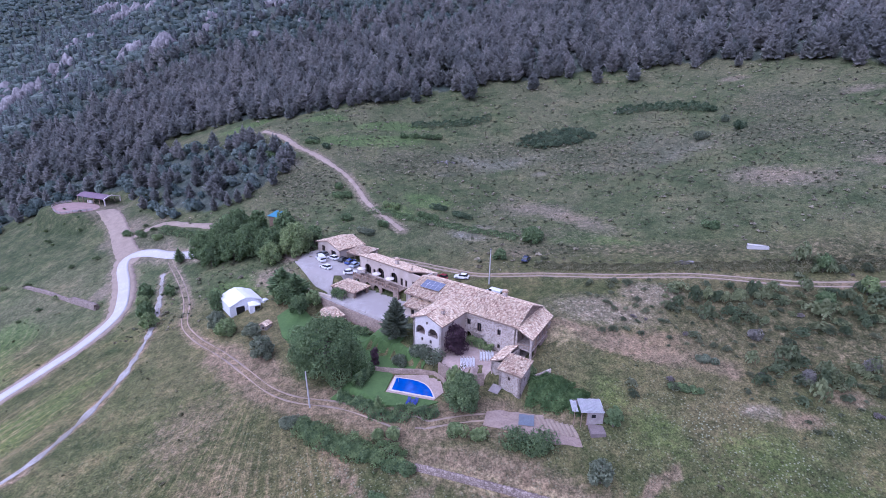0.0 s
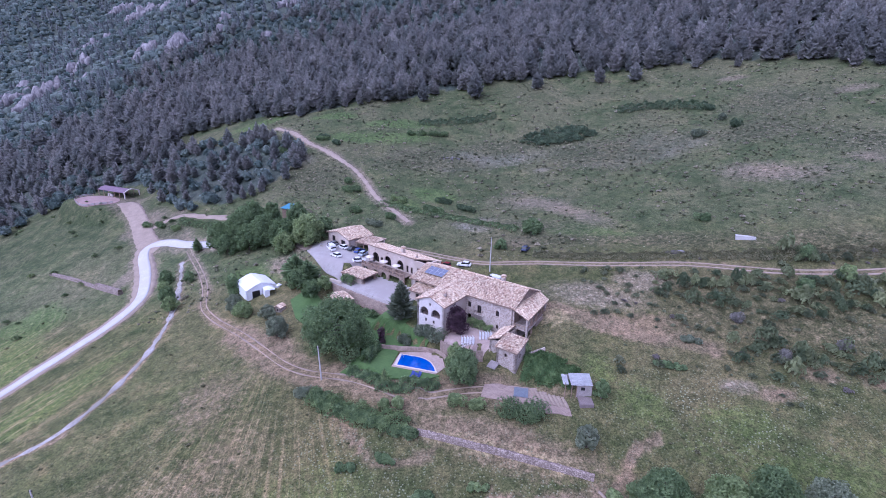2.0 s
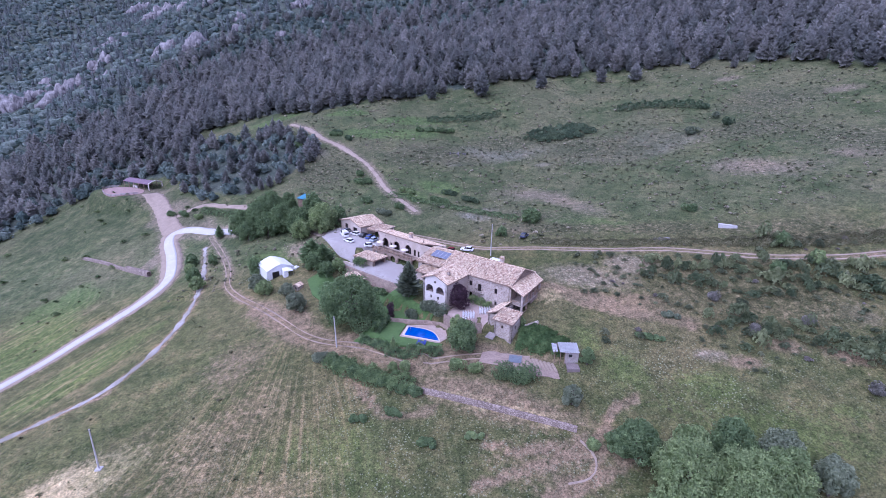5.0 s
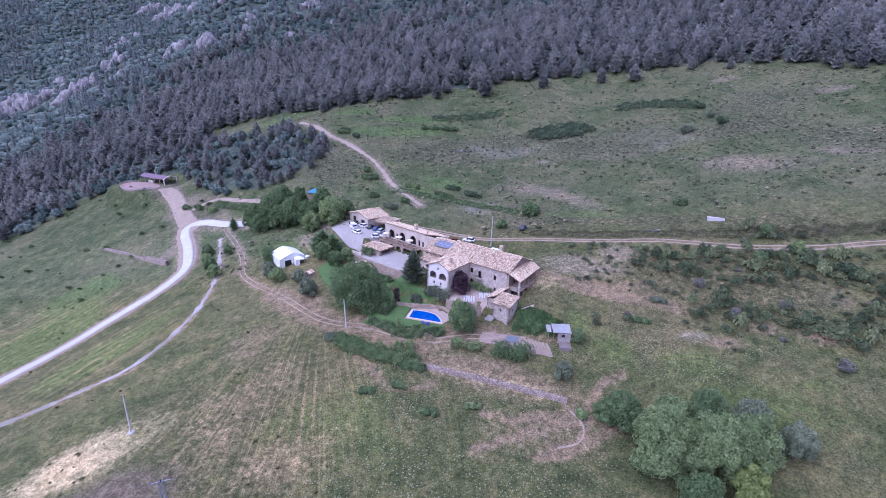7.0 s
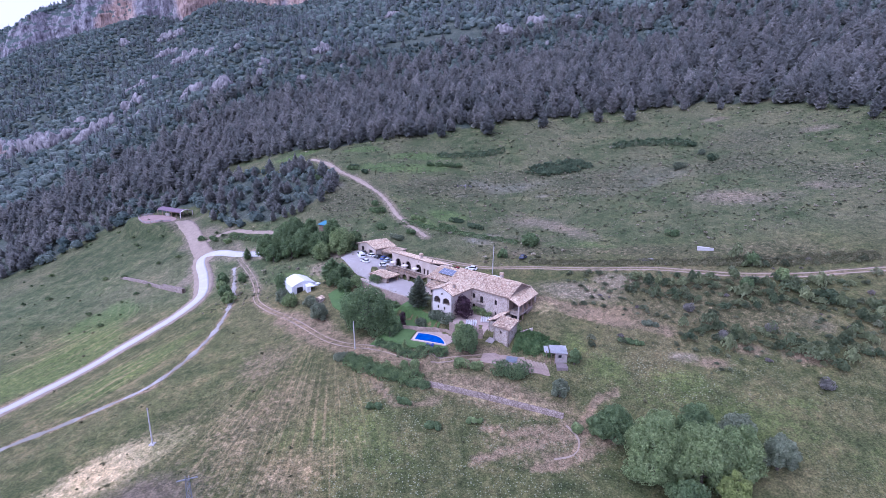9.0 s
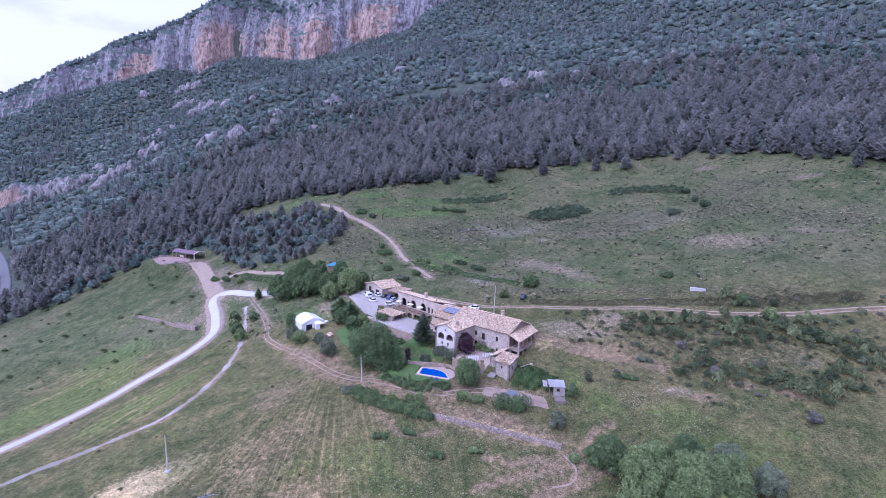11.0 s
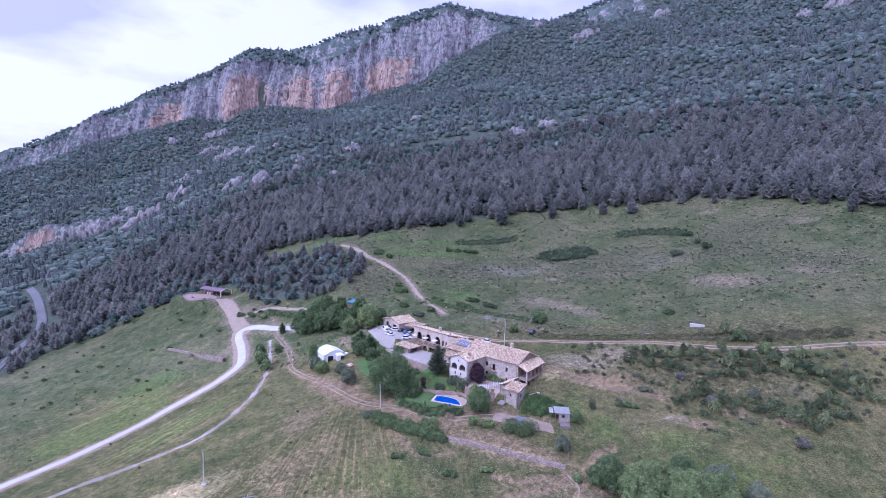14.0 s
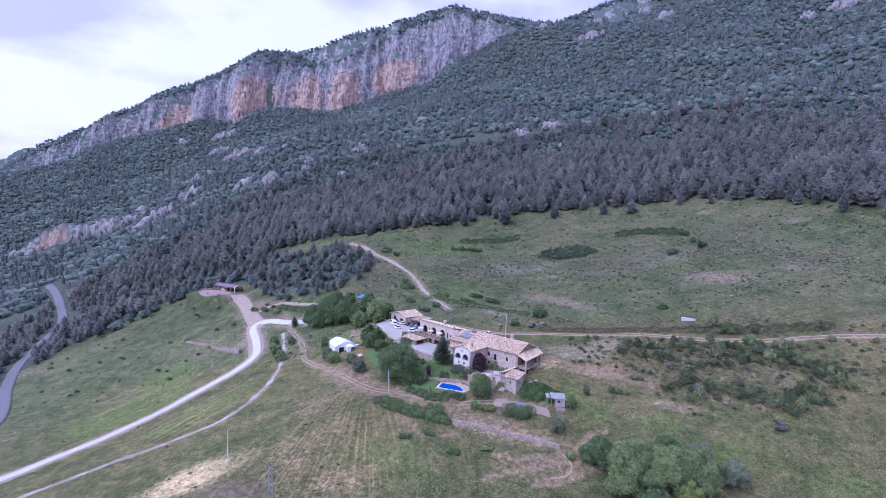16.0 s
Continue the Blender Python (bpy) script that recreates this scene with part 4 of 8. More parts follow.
roof_plane(farm, (-10.4, 8.8, 4.2), (-0.5, 8.8, 4.2), (-0.5, 12.8, 5.15), (-10.4, 12.8, 5.15))
walls(farm, (-12.4, 24), (-12.4, 20.4), Z0, 7.9, [], M_PLASTER)
walls(farm, (-1, 24.0), (-12.4, 24.0), Z0, 7.0, [], M_STONE)
roof_plane(farm, (-1.0, 24.3, 6.9), (-12.8, 24.3, 6.9), (-12.8, 20.4, 8.15), (-1.0, 20.4, 8.15))

# --- solar panels on the low roof
M_SOLAR = speckled("solar cells", (0.13, 0.145, 0.205), (0.19, 0.21, 0.275), 1.5, 8.0, 0.15, 0.0)
M_ALU = plain("aluminium", (0.6, 0.6, 0.62), 0.35, 0.9)
solar = thing("solar_array", tuple(house(-9.9, 15.6, 7.05)), "blue solar panels in rows on the clay-tiled roof", "solar panel", turn=TURN)
slope = math.atan2(2.25, 8.1)
for i in range(4):
    for j in range(2):
        m = Matrix.Rotation(slope, 4, "X") @ Matrix.Translation((i * 1.5, j * 1.72, 0.28))
        pan = part("panel", boxed(0, 1.44, 0, 1.66, 0, 0.05, m), M_SOLAR, solar)
        bm = bmesh.new()
        for x0, x1, y0, y1 in ((-0.03, 0.0, -0.03, 1.69), (1.44, 1.47, -0.03, 1.69), (0, 1.44, -0.03, 0), (0, 1.44, 1.66, 1.69)):
            box(bm, x0, x1, y0, y1, -0.01, 0.065, m)
        part("frame", bm, M_ALU, pan)
bm = bmesh.new()
for j in range(4):
    box(bm, -0.1, 5.95, 0.4 + j * 0.86, 0.46 + j * 0.86, 0.05, 0.27, Matrix.Rotation(slope, 4, "X"))
part("rack", bm, M_ALU, solar)

# --- the arcade wing with its terrace
wing = thing("arcade_wing", tuple(house(-37.3, 21.4, 0)), "long cream plastered wing with arched openings and a tiled roof", "house", turn=TURN - 4.5)
WL = 20.4
arches = [(2.2, 5.0, 3.4, 6.5, True), (7.6, 10.4, 3.4, 6.5, True), (13.0, 15.8, 3.4, 6.5, True), (5.9, 6.8, 3.5, 5.5, False), (17.0, 17.9, 3.4, 5.6, False), (18.8, 19.6, 3.5, 5.4, False),
          (3.4, 3.8, 7.2, 7.6, False), (8.8, 9.2, 7.2, 7.6, False), (14.2, 14.6, 7.2, 7.6, False)]
walls(wing, (0, 0), (WL, 0), 0.2, 8.4, arches, M_PLASTER, label="cream plastered arcade wall")
walls(wing, (0, 6.5), (0, 0), 0.2, 7.2, [(2.5, 3.3, 4.2, 5.6, False)], M_PLASTER, [(6.49, 8.4)])
walls(wing, (WL + 4.6, 6.5), (0, 6.5), 0.2, 7.1, [], M_STONE)
for c0, c1 in ((2.2, 5.0), (7.6, 10.4), (13.0, 15.8)):
    bm = bmesh.new()
    box(bm, c0 - 0.3, c1 + 0.3, 1.2, 1.35, 3.2, 6.8)
    glaz = part("arch_glazing", bm, M_GLASS, wing, "dark glazed arch set back in the wall")
    bm = bmesh.new()
    for k in range(4):
        s = c0 + (c1 - c0) * k / 3
        box(bm, s - 0.05, s + 0.05, 1.1, 1.2, 3.3, 6.6)
    box(bm, c0, c1, 1.1, 1.2, 5.2, 5.3)
    part("frame", bm, M_WOOD, glaz)
roof_plane(wing, (WL + 4.7, 6.9, 7.05), (-0.3, 6.9, 7.05), (-0.3, -0.25, 8.5), (WL + 0.2, -0.25, 8.5))
walls(wing, (WL, 0.0), (WL + 5.2, 0.0), 0.2, 7.9, [(1.0, 1.8, 4.6, 5.8, False)], M_PLASTER)
chimney(wing, 13.2, 2.6, 7.6, 9.5, 0.9)
chimney(wing, 20.4, 1.0, 7.6, 9.2, 0.35)
bm = bmesh.new()
box(bm, 0.8, 19.5, -3.6, -0.02, 3.0, 3.25)
terrace = part("terrace_floor", bm, M_OLDSTONE, wing, "stone terrace slab")
lower = [(0.8 + 0.7, 0.8 + 3.3, 0.5, 2.7, True), (6.0, 8.4, 0.5, 2.7, True), (9.6, 12.0, 0.5, 2.7, True), (13.2, 17.6, 0.5, 2.6, False)]
bm = bmesh.new()
wall_with_openings(bm, (0.8, -3.6), (19.5, -3.6), 0.2, 3.0, 0.5, [(s0 - 0.8, s1 - 0.8, a, b, c) for s0, s1, a, b, c in lower])
part("terrace_wall", bm, M_OLDSTONE, wing, "rubble stone arches under the terrace")
bm = bmesh.new()
box(bm, 0.9, 19.4, -1.0, -0.6, 0.2, 3.0)
part("cellar_wall", bm, M_WOOD, wing, "dark cellar wall behind the arches")
for k in range(13):
    s = 1.0 + 18.3 * k / 12
    bm = bmesh.new()
    box(bm, s - 0.12, s + 0.12, -3.58, -3.34, 3.25, 4.2)
    part("terrace_post", bm, M_OLDWOOD, wing)
bm = bmesh.new()
box(bm, 0.85, 19.45, -3.54, -3.38, 4.02, 4.16)
for k in range(60):
    s = 1.0 + 18.3 * k / 59
    tube(bm, (s, -3.46, 3.25), (s, -3.46, 4.02), 0.02, n=4)
part("terrace_rail", bm, M_OLDWOOD, wing)

# --- barn with a tiled roof and two wide doors, and the open car shelter beside it
BT = math.degrees(math.atan2(-9.6, 9.0))
barn = thing("barn", (-33.2, 57.8, 3.4), "pale plastered barn with a shallow clay-tiled roof", "barn", turn=BT)
BL = 13.0
walls(barn, (0, 0), (BL, 0), -1.5, 3.4, [(2.6, 4.6, 0.1, 2.8, False), (8.0, 10.6, 0.1, 2.4, False)], M_PLASTER, [(6.5, 4.9)], glazed=True)
walls(barn, (BL, 0), (BL, 9.5), -1.5, 3.4, [], M_PLASTER)
walls(barn, (BL, 9.5), (0, 9.5), -1.5, 3.4, [], M_PLASTER, [(6.5, 4.9)])
walls(barn, (0, 9.5), (0, 0), -1.5, 3.4, [], M_PLASTER)
roof_plane(barn, (BL + 0.4, -0.4, 3.4), (BL + 0.4, 9.9, 3.4), (6.5, 9.9, 5.15), (6.5, -0.4, 5.15))
roof_plane(barn, (-0.4, 9.9, 3.4), (-0.4, -0.4, 3.4), (6.5, -0.4, 5.15), (6.5, 9.9, 5.15))
ridge_caps(barn, (6.5, -0.4, 5.25), (6.5, 9.9, 5.25))
shel = thing("car_shelter", (-22.6, 48.6, 3.6), "open car shelter with a grey-brown tiled lean-to roof", "car shelter", turn=-37)
roof_plane(shel, (0.2, 0.2, 2.5), (6.6, 0.6, 2.5), (7.6, 7.5, 3.3), (0.0, 6.4, 3.3))
for u, v in ((0.5, 0.6), (3.4, 0.8), (6.3, 0.9), (7.2, 6.9)):
    part("post", tubed((u, v, -0.6), (u, v, 2.4), 0.12), M_OLDWOOD, shel)
part("back_wall", boxed(0.1, 7.4, 6.6, 6.9, -0.8, 3.0), M_PLASTER, shel)

# --- gate house with tiled roof on the forecourt, and the half-round tiled shelter
gate = thing("gate_house", tuple(house(-36.6, 9.6, 0.6)), "small stone outbuilding with an ivy-covered end and tiled roof", "outbuilding", turn=TURN)
GL, GD = 8.2, 6.0
walls(gate, (0, 0), (GL, 0), -1.0, 2.0, [(2.2, 3.4, 0.3, 1.7, False)], M_PLASTER)
walls(gate, (GL, 0), (GL, GD), -1.0, 2.0, [(0.8, 5.0, 0.0, 1.8, False)], M_OLDWOOD, glazed=False)
walls(gate, (GL, GD), (0, GD), -1.0, 2.0, [], M_STONE)
walls(gate, (0, GD), (0, 0), -1.0, 2.0, [], M_STONE)
roof_plane(gate, (-0.4, -0.4, 2.0), (GL + 0.4, -0.4, 2.0), (GL - 2.2, GD / 2, 3.2), (1.6, GD / 2, 3.2))
roof_plane(gate, (GL + 0.4, -0.4, 2.0), (GL + 0.4, GD + 0.4, 2.0), (GL - 2.2, GD / 2, 3.2), (GL - 2.21, GD / 2, 3.2))
roof_plane(gate, (GL + 0.4, GD + 0.4, 2.0), (-0.4, GD + 0.4, 2.0), (1.6, GD / 2, 3.2), (GL - 2.2, GD / 2, 3.2))
roof_plane(gate, (-0.4, GD + 0.4, 2.0), (-0.4, -0.4, 2.0), (1.6, GD / 2, 3.2), (1.61, GD / 2, 3.2))
cone = thing("garden_shelter", tuple(house(-27.5, -0.6, -2.6)), "half-round garden shelter with a low fan of clay tiles", "shelter", turn=TURN)
bm = bmesh.new()
apex = (0, 2.2, 4.3)
for k in range(7):
    a0, a1 = math.pi * (1.0 + k / 7), math.pi * (1.0 + (k + 1) / 7)
    p0, p1 = (math.cos(a0) * 3.9, 2.2 + math.sin(a0) * 3.9, 2.9), (math.cos(a1) * 3.9, 2.2 + math.sin(a1) * 3.9, 2.9)
    slab(bm, [p0, p1, apex], 0.15)
fan = part("roof", bm, M_UNDER, cone)
for k in range(7):
    a0, a1 = math.pi * (1.0 + k / 7), math.pi * (1.0 + (k + 1) / 7)
    p0, p1 = np.array((math.cos(a0) * 3.9, 2.2 + math.sin(a0) * 3.9, 2.9)), np.array((math.cos(a1) * 3.9, 2.2 + math.sin(a1) * 3.9, 2.9))
    ap = np.array(apex)
    tiles(fan, p0, p1, ap + (p1 - ap) * 0.06, ap + (p0 - ap) * 0.06)
for a in (1.15, 1.4, 1.6, 1.85):
    x0, y0 = math.cos(math.pi * a) * 3.5, 2.2 + math.sin(math.pi * a) * 3.5
    part("post", tubed((x0, y0, -0.8), (x0, y0, 2.9), 0.13), M_OLDWOOD, cone)

# --- stone annex below the courtyard, with two tiled roofs
annex = thing("stone_annex", (0, 0, 0), "old rubble stone annex with two small clay-tiled roofs", "outbuilding", turn=TURN)
walls(annex, (22.6, 0.3), (27.6, 0.3), -4.2, 2.2, [(2.0, 2.6, 0.2, 1.0, False)], M_STONE)
walls(annex, (27.6, 0.3), (27.6, 4.8), -4.2, 2.2, [(1.5, 2.2, 0.0, 1.2, False)], M_STONE, [(4.49, 3.5)])
walls(annex, (27.6, 4.8), (22.6, 4.8), -4.2, 3.4, [], M_STONE)
walls(annex, (22.6, 4.8), (22.6, 0.3), -4.2, 2.2, [], M_STONE, [(0.01, 3.5)])
roof_plane(annex, (22.2, -0.1, 2.2), (28.0, -0.1, 2.2), (28.0, 5.0, 3.7), (22.2, 5.0, 3.7))
walls(annex, (19.6, 2.2), (22.6, 2.2), -3.0, 2.2, [], M_STONE)
walls(annex, (19.6, 9.6), (19.6, 2.2), -1.0, 2.2, [], M_STONE)
walls(annex, (22.6, 2.2), (22.6, 9.6), -1.0, 2.6, [(4.2, 4.9, 0.8, 2.0, False)], M_STONE)
roof_plane(annex, (19.3, 9.4, 2.2), (19.3, 1.9, 2.2), (22.4, 1.9, 3.6), (22.4, 9.4, 3.6))
bm = bmesh.new()
slab(bm, [(21.4, -1.9, -2.3), (23.6, -1.9, -2.3), (23.6, 0.2, -1.7), (21.4, 0.2, -1.7)], 0.1)
part("canopy", bm, speckled("grey canopy", (0.22, 0.19, 0.18), (0.33, 0.29, 0.275), 1.0, 5.0), annex, "grey sheet canopy on poles")
for u in (21.6, 23.4):
    part("pole", tubed((u, -1.7, -4.4), (u, -1.7, -2.35), 0.07), M_OLDWOOD, annex)


# paved and planted surfaces round the house
def draped(name, poly, material, label, category, lift=0.06, gap=1.0, kind="structure"):
    """A thin layer over the ground inside an outline, with an edge that goes down into the soil."""
    bm = bmesh.new()
    bm.faces.new([bm.verts.new((px, py, 0)) for px, py in poly])
    bmesh.ops.triangulate(bm, faces=bm.faces[:])
    p = np.array(poly, float)
    for axis in (0, 1):
        for c in np.arange(p[:, axis].min() + gap, p[:, axis].max(), gap):
            co, no = [0, 0, 0], [0, 0, 0]
            co[axis], no[axis] = float(c), 1
            bmesh.ops.bisect_plane(bm, geom=bm.verts[:] + bm.edges[:] + bm.faces[:], plane_co=co, plane_no=no)
    bm.verts.ensure_lookup_table()
    z = height(np.array([v.co.x for v in bm.verts]), np.array([v.co.y for v in bm.verts])) + lift
    for v, h in zip(bm.verts, z):
        v.co.z = h
    rim = [e for e in bm.edges if len(e.link_faces) == 1]
    out = bmesh.ops.extrude_edge_only(bm, edges=rim)
    for v in out["geom"]:
        if isinstance(v, bmesh.types.BMVert):
            v.co.z -= 0.4
    me = bpy.data.meshes.new(name)
    bm.to_mesh(me)
    bm.free()
    me.materials.append(material)
    return tagged(new(name, me), label, category, kind=kind)


def hxy(u, v):
    p = house(u, v)
    return (p.x, p.y)


M_LAWN = speckled("watered lawn", (0.06, 0.115, 0.03), (0.10, 0.17, 0.046), 0.5, 3.0, 0.95, 0.5)
draped("forecourt", [hxy(u, v) for u, v in ((-37, 5), (-24, 4.0), (-9, 3.6), (-8.5, 9), (-12, 17), (-36, 17.5), (-37, 12))], M_GRAVEL, "pale gravel forecourt", "forecourt", 0.16)
draped("drive", [(-22, 27), (-20, 24), (-29, 33), (-33, 39), (-38, 46), (-38, 56), (-30, 58), (-22, 50), (-17, 42), (-14, 38), (-18, 35), (-24, 35), (-24, 31)], M_GRAVEL, "pale gravel yard and drive", "drive", 0.2)
draped("lawn", [(-17, -13.5), (-7, -17.5), (2, -19), (5.5, -17), (4.4, -16.6), (-5.6, -13.4), (-4.2, -7.0), (-7, -4.2), (-5, 0), (-2, 3), (-9, 9), (-15, 14), (-24, 11), (-28, 20), (-34, 24), (-37, 20), (-33, 10), (-27, 3), (-14, 0), (-13, -9)], M_LAWN, "short watered green lawn", "lawn", 0.2)
draped("lawn", [(-13, -2), (-8.6, -4.4), (-4.4, -5.4), (1, -5.7), (4, -4.6), (2.5, -2.2), (-1.2, -0.6), (-4, 2.6), (-9, 8.5), (-14, 8)], M_LAWN, "short green lawn below the white tower house", "lawn", 0.26)
draped("courtyard_paving", [hxy(u, v) for u, v in ((8.2, 9.5), (8.2, 1), (9.5, -2.6), (16, -3), (20, 2), (20, 9.5))], M_PAVE, "pinkish stone courtyard paving", "paving", 0.06)
draped("pool_terrace", [(-5.4, -13.2), (-3.8, -7.0), (3.0, -7.0), (6.2, -9.4), (6.7, -13.6), (4.5, -16.4)], M_PAVE, "pink paved terrace round the pool", "paving", 0.09, 0.4)
M_BED = speckled("tilled soil", (0.24, 0.175, 0.135), (0.37, 0.285, 0.23), 0.8, 3.0, 0.95, 0.6)
draped("kitchen_garden", [(15, -20), (21, -19.5), (26, -20.5), (31.5, -24.5), (31.8, -29), (27, -29), (20, -25), (14, -23)], M_BED, "tilled reddish soil of the kitchen garden", "garden bed", 0.08, 0.5)
for k in range(8):
    x0 = 25.0 + k * 0.85
    ribbon("furrow", [(x0, -21.0 - k * 0.42), (x0 + 0.3, -23.4 - k * 0.42), (x0 + 0.4, -25.6 - k * 0.3)], 0.5, M_PALEDIRT, "raised furrow of tilled soil", "furrow", 0.25, 0.5, 0.3)
tarp = thing("tarpaulin", (22.6, -22.2, h1(22.6, -22.2) + 0.2), "blue-grey tarpaulin spread on the soil", "tarpaulin", turn=-12)
bm = bmesh.new()
bmesh.ops.create_grid(bm, x_segments=10, y_segments=10, size=1.0)
for v in bm.verts:
    v.co = Vector((v.co.x * 1.5, v.co.y * 1.7, 0.05 * math.sin(5 * v.co.x) * math.cos(4 * v.co.y) + 0.05))
part("sheet", bm, speckled("blue-grey sheet", (0.13, 0.15, 0.175), (0.19, 0.215, 0.245), 1.0, 4.0, 0.5), tarp, smooth=True)


# walls of the garden and terraces
def rough_wall(name, pts, tall, thick, label, material=M_STONE, sink=1.0, step=0.8, ground_top=None):
    """A dry stone wall along a line, uneven on top; ground_top: a fixed top height."""
    p = along_line(pts, step) if len(pts) > 2 else np.stack([np.linspace(pts[0][k], pts[1][k], max(2, int(math.dist(pts[0], pts[1]) / step))) for k in (0, 1)], 1)
    d = np.gradient(p, axis=0)
    d /= np.hypot(*d.T)[:, None]
    nrm = np.stack([-d[:, 1], d[:, 0]], 1)
    rs = np.random.default_rng(len(p))
    g = height(p[:, 0], p[:, 1])
    top = (np.full(len(p), ground_top) if ground_top is not None else g + tall) + rs.uniform(-0.09, 0.09, len(p))
    rows = []
    for o, zz in ((-1, g - sink - (0 if ground_top is None else 3)), (-0.95, top - 0.12), (-0.6, top), (0.6, top + rs.uniform(-0.05, 0.05, len(p))), (0.95, top - 0.12), (1, g - sink)):
        w = thick / 2 * (1 + rs.uniform(-0.1, 0.1, len(p)))
        rows.append(np.column_stack([p + nrm * (o * w)[:, None], zz]))
    co = np.stack(rows, 1)
    n, m = co.shape[:2]
    k = (np.arange(n - 1)[:, None] * m + np.arange(m - 1)[None, :]).ravel()
    f = np.vstack([np.stack([k, k + 1, k + m + 1, k + m], 1), [[0, 1, 4, 5], [1, 2, 3, 4], [(n - 1) * m + 5, (n - 1) * m + 4, (n - 1) * m + 1, (n - 1) * m], [(n - 1) * m + 4, (n - 1) * m + 3, (n - 1) * m + 2, (n - 1) * m + 1]]])
    return tagged(new(name, fast_mesh(name, co.reshape(-1, 3), f, material)), label, "wall", kind="structure")


M_DRYSTONE = mat("dry stone", masonry_build((0.235, 0.185, 0.155), (0.42, 0.35, 0.30), (0.18, 0.14, 0.115), 3.0))
rough_wall("terrace_wall", [(1, -31), (8, -33.4), (17, -36.4), (25, -39.2), (33.4, -42.2)], 1.25, 0.7, "long dry stone terrace wall of grey stones", M_DRYSTONE)
rough_wall("field_wall", [(-150, 79), (-133, 69), (-118, 60), (-105, 51)], 1.0, 1.1, "tumbled dry stone wall beside the grassy field", M_DRYSTONE)
rough_wall("field_wall", [(-120, 61.2), (-112, 56), (-105, 51)], 1.8, 1.6, "higher ruined stretch of dry stone wall", M_DRYSTONE)
rough_wall("retaining_wall", [hxy(-37, 4.4), hxy(-24, 3.4), hxy(-8.5, 3.0)], 1, 0.6, "stone retaining wall below the forecourt", M_OLDSTONE, ground_top=1.15)
rough_wall("pool_wall", [(-8.4, -5.2), (-4.2, -6.2), (2.5, -6.5), (5.5, -7.8), (7.2, -10.4), (7.2, -13.4)], 1, 0.5, "low stone wall behind the pool terrace", M_OLDSTONE, ground_top=-2.1)
rough_wall("drive_wall", [(-33.5, 34), (-28, 28.5), (-23, 25)], 0.9, 0.4, "low pale wall along the drive", M_PLASTER)
rough_wall("courtyard_wall", [hxy(9.2, -2.6), hxy(13, -3.2), hxy(17, -3), hxy(19.6, -0.5)], 1, 0.5, "stone retaining wall of the courtyard", M_OLDSTONE, ground_top=0.35)
rough_wall("annex_wall", [hxy(28, 4.6), hxy(30.5, 8.6)], 1.0, 0.4, "low stone wall beside the stone annex", M_STONE)

# pool
def water_build(t, b):
    n = noise_of(t, 0.9, 3.0)
    c = ramp(t, n, [(0.3, (0.010, 0.065, 0.33)), (0.7, (0.016, 0.10, 0.44))])
    t.links.new(c, b.inputs["Base Color"])
    b.inputs["Roughness"].default_value = 0.12
    bump(t, b, noise_of(t, 2.5, 3.0), 0.05, 0.03)


M_WATER = mat("blue pool water", water_build)
PZ = h1(0, -12)
pool = thing("swimming_pool", (0, -11.5, PZ), "bright blue swimming pool with a curved end and pale coping", "swimming pool")
shape = [(-4.25, -1.1), (4.5, -3.9)] + [(4.5 + (-3.35 - 4.5) * s + 2.4 * math.sin(math.pi * s) * 0.75, -3.9 + (3.3 + 3.9) * s + 2.6 * math.sin(math.pi * s) * 0.55) for s in (0.12, 0.25, 0.38, 0.5, 0.62, 0.75, 0.88, 1.0)]
cen = Vector((sum(p[0] for p in shape) / len(shape), sum(p[1] for p in shape) / len(shape)))
bm = bmesh.new()
prism(bm, shape, -0.3, 0.14)
part("water", bm, M_WATER, pool, "clear blue water")
bm = bmesh.new()
outer = [tuple(cen + (Vector(p) - cen) * 1.12) for p in shape]
vi = [bm.verts.new((*p, 0.2)) for p in shape]
vo = [bm.verts.new((*p, 0.2)) for p in outer]
vb = [bm.verts.new((*p, -0.1)) for p in outer]
vq = [bm.verts.new((*p, 0.05)) for p in shape]
for k in range(len(shape)):
    q = (k + 1) % len(shape)
    bm.faces.new((vi[k], vi[q], vo[q], vo[k]))
    bm.faces.new((vo[k], vo[q], vb[q], vb[k]))
    bm.faces.new((vi[q], vi[k], vq[k], vq[q]))
part("coping", bm, speckled("pale coping", (0.55, 0.47, 0.42), (0.68, 0.60, 0.55), 1.0, 5.0), pool, "pale pinkish stone coping")
bm = bmesh.new()
for y in (2.0, 2.5):
    tube(bm, (-3.6, y, 0.2), (-3.4, y, 0.85), 0.03, n=6)
    tube(bm, (-3.4, y, 0.85), (-2.9, y, 0.6), 0.03, n=6)
    tube(bm, (-2.9, y, 0.6), (-2.9, y, -0.2), 0.03, n=6)
part("ladder", bm, M_ALU, pool, "chrome pool ladder")


def lounger(x, y, deg):
    t = thing("sun_lounger", (x, y, h1(x, y) + 0.05), "blue sun lounger on the lawn", "sun lounger", "loungers by the pool", turn=deg)
    m = plain("blue canvas", (0.03, 0.05, 0.22), 0.7)
    part("mattress", boxed(-0.35, 0.35, -0.9, 0.45, 0.32, 0.42, bevel=0.03), m, t)
    part("backrest", boxed(-0.35, 0.35, 0, 0.75, 0, 0.1, Matrix.Translation((0, 0.45, 0.33)) @ Matrix.Rotation(radians(40), 4, "X"), 0.03), m, t)
    for sx, sy in ((-0.3, -0.8), (0.3, -0.8), (-0.3, 0.4), (0.3, 0.4)):
        part("leg", tubed((sx, sy, 0), (sx, sy, 0.33), 0.03, n=6), M_ALU, t)
    return t


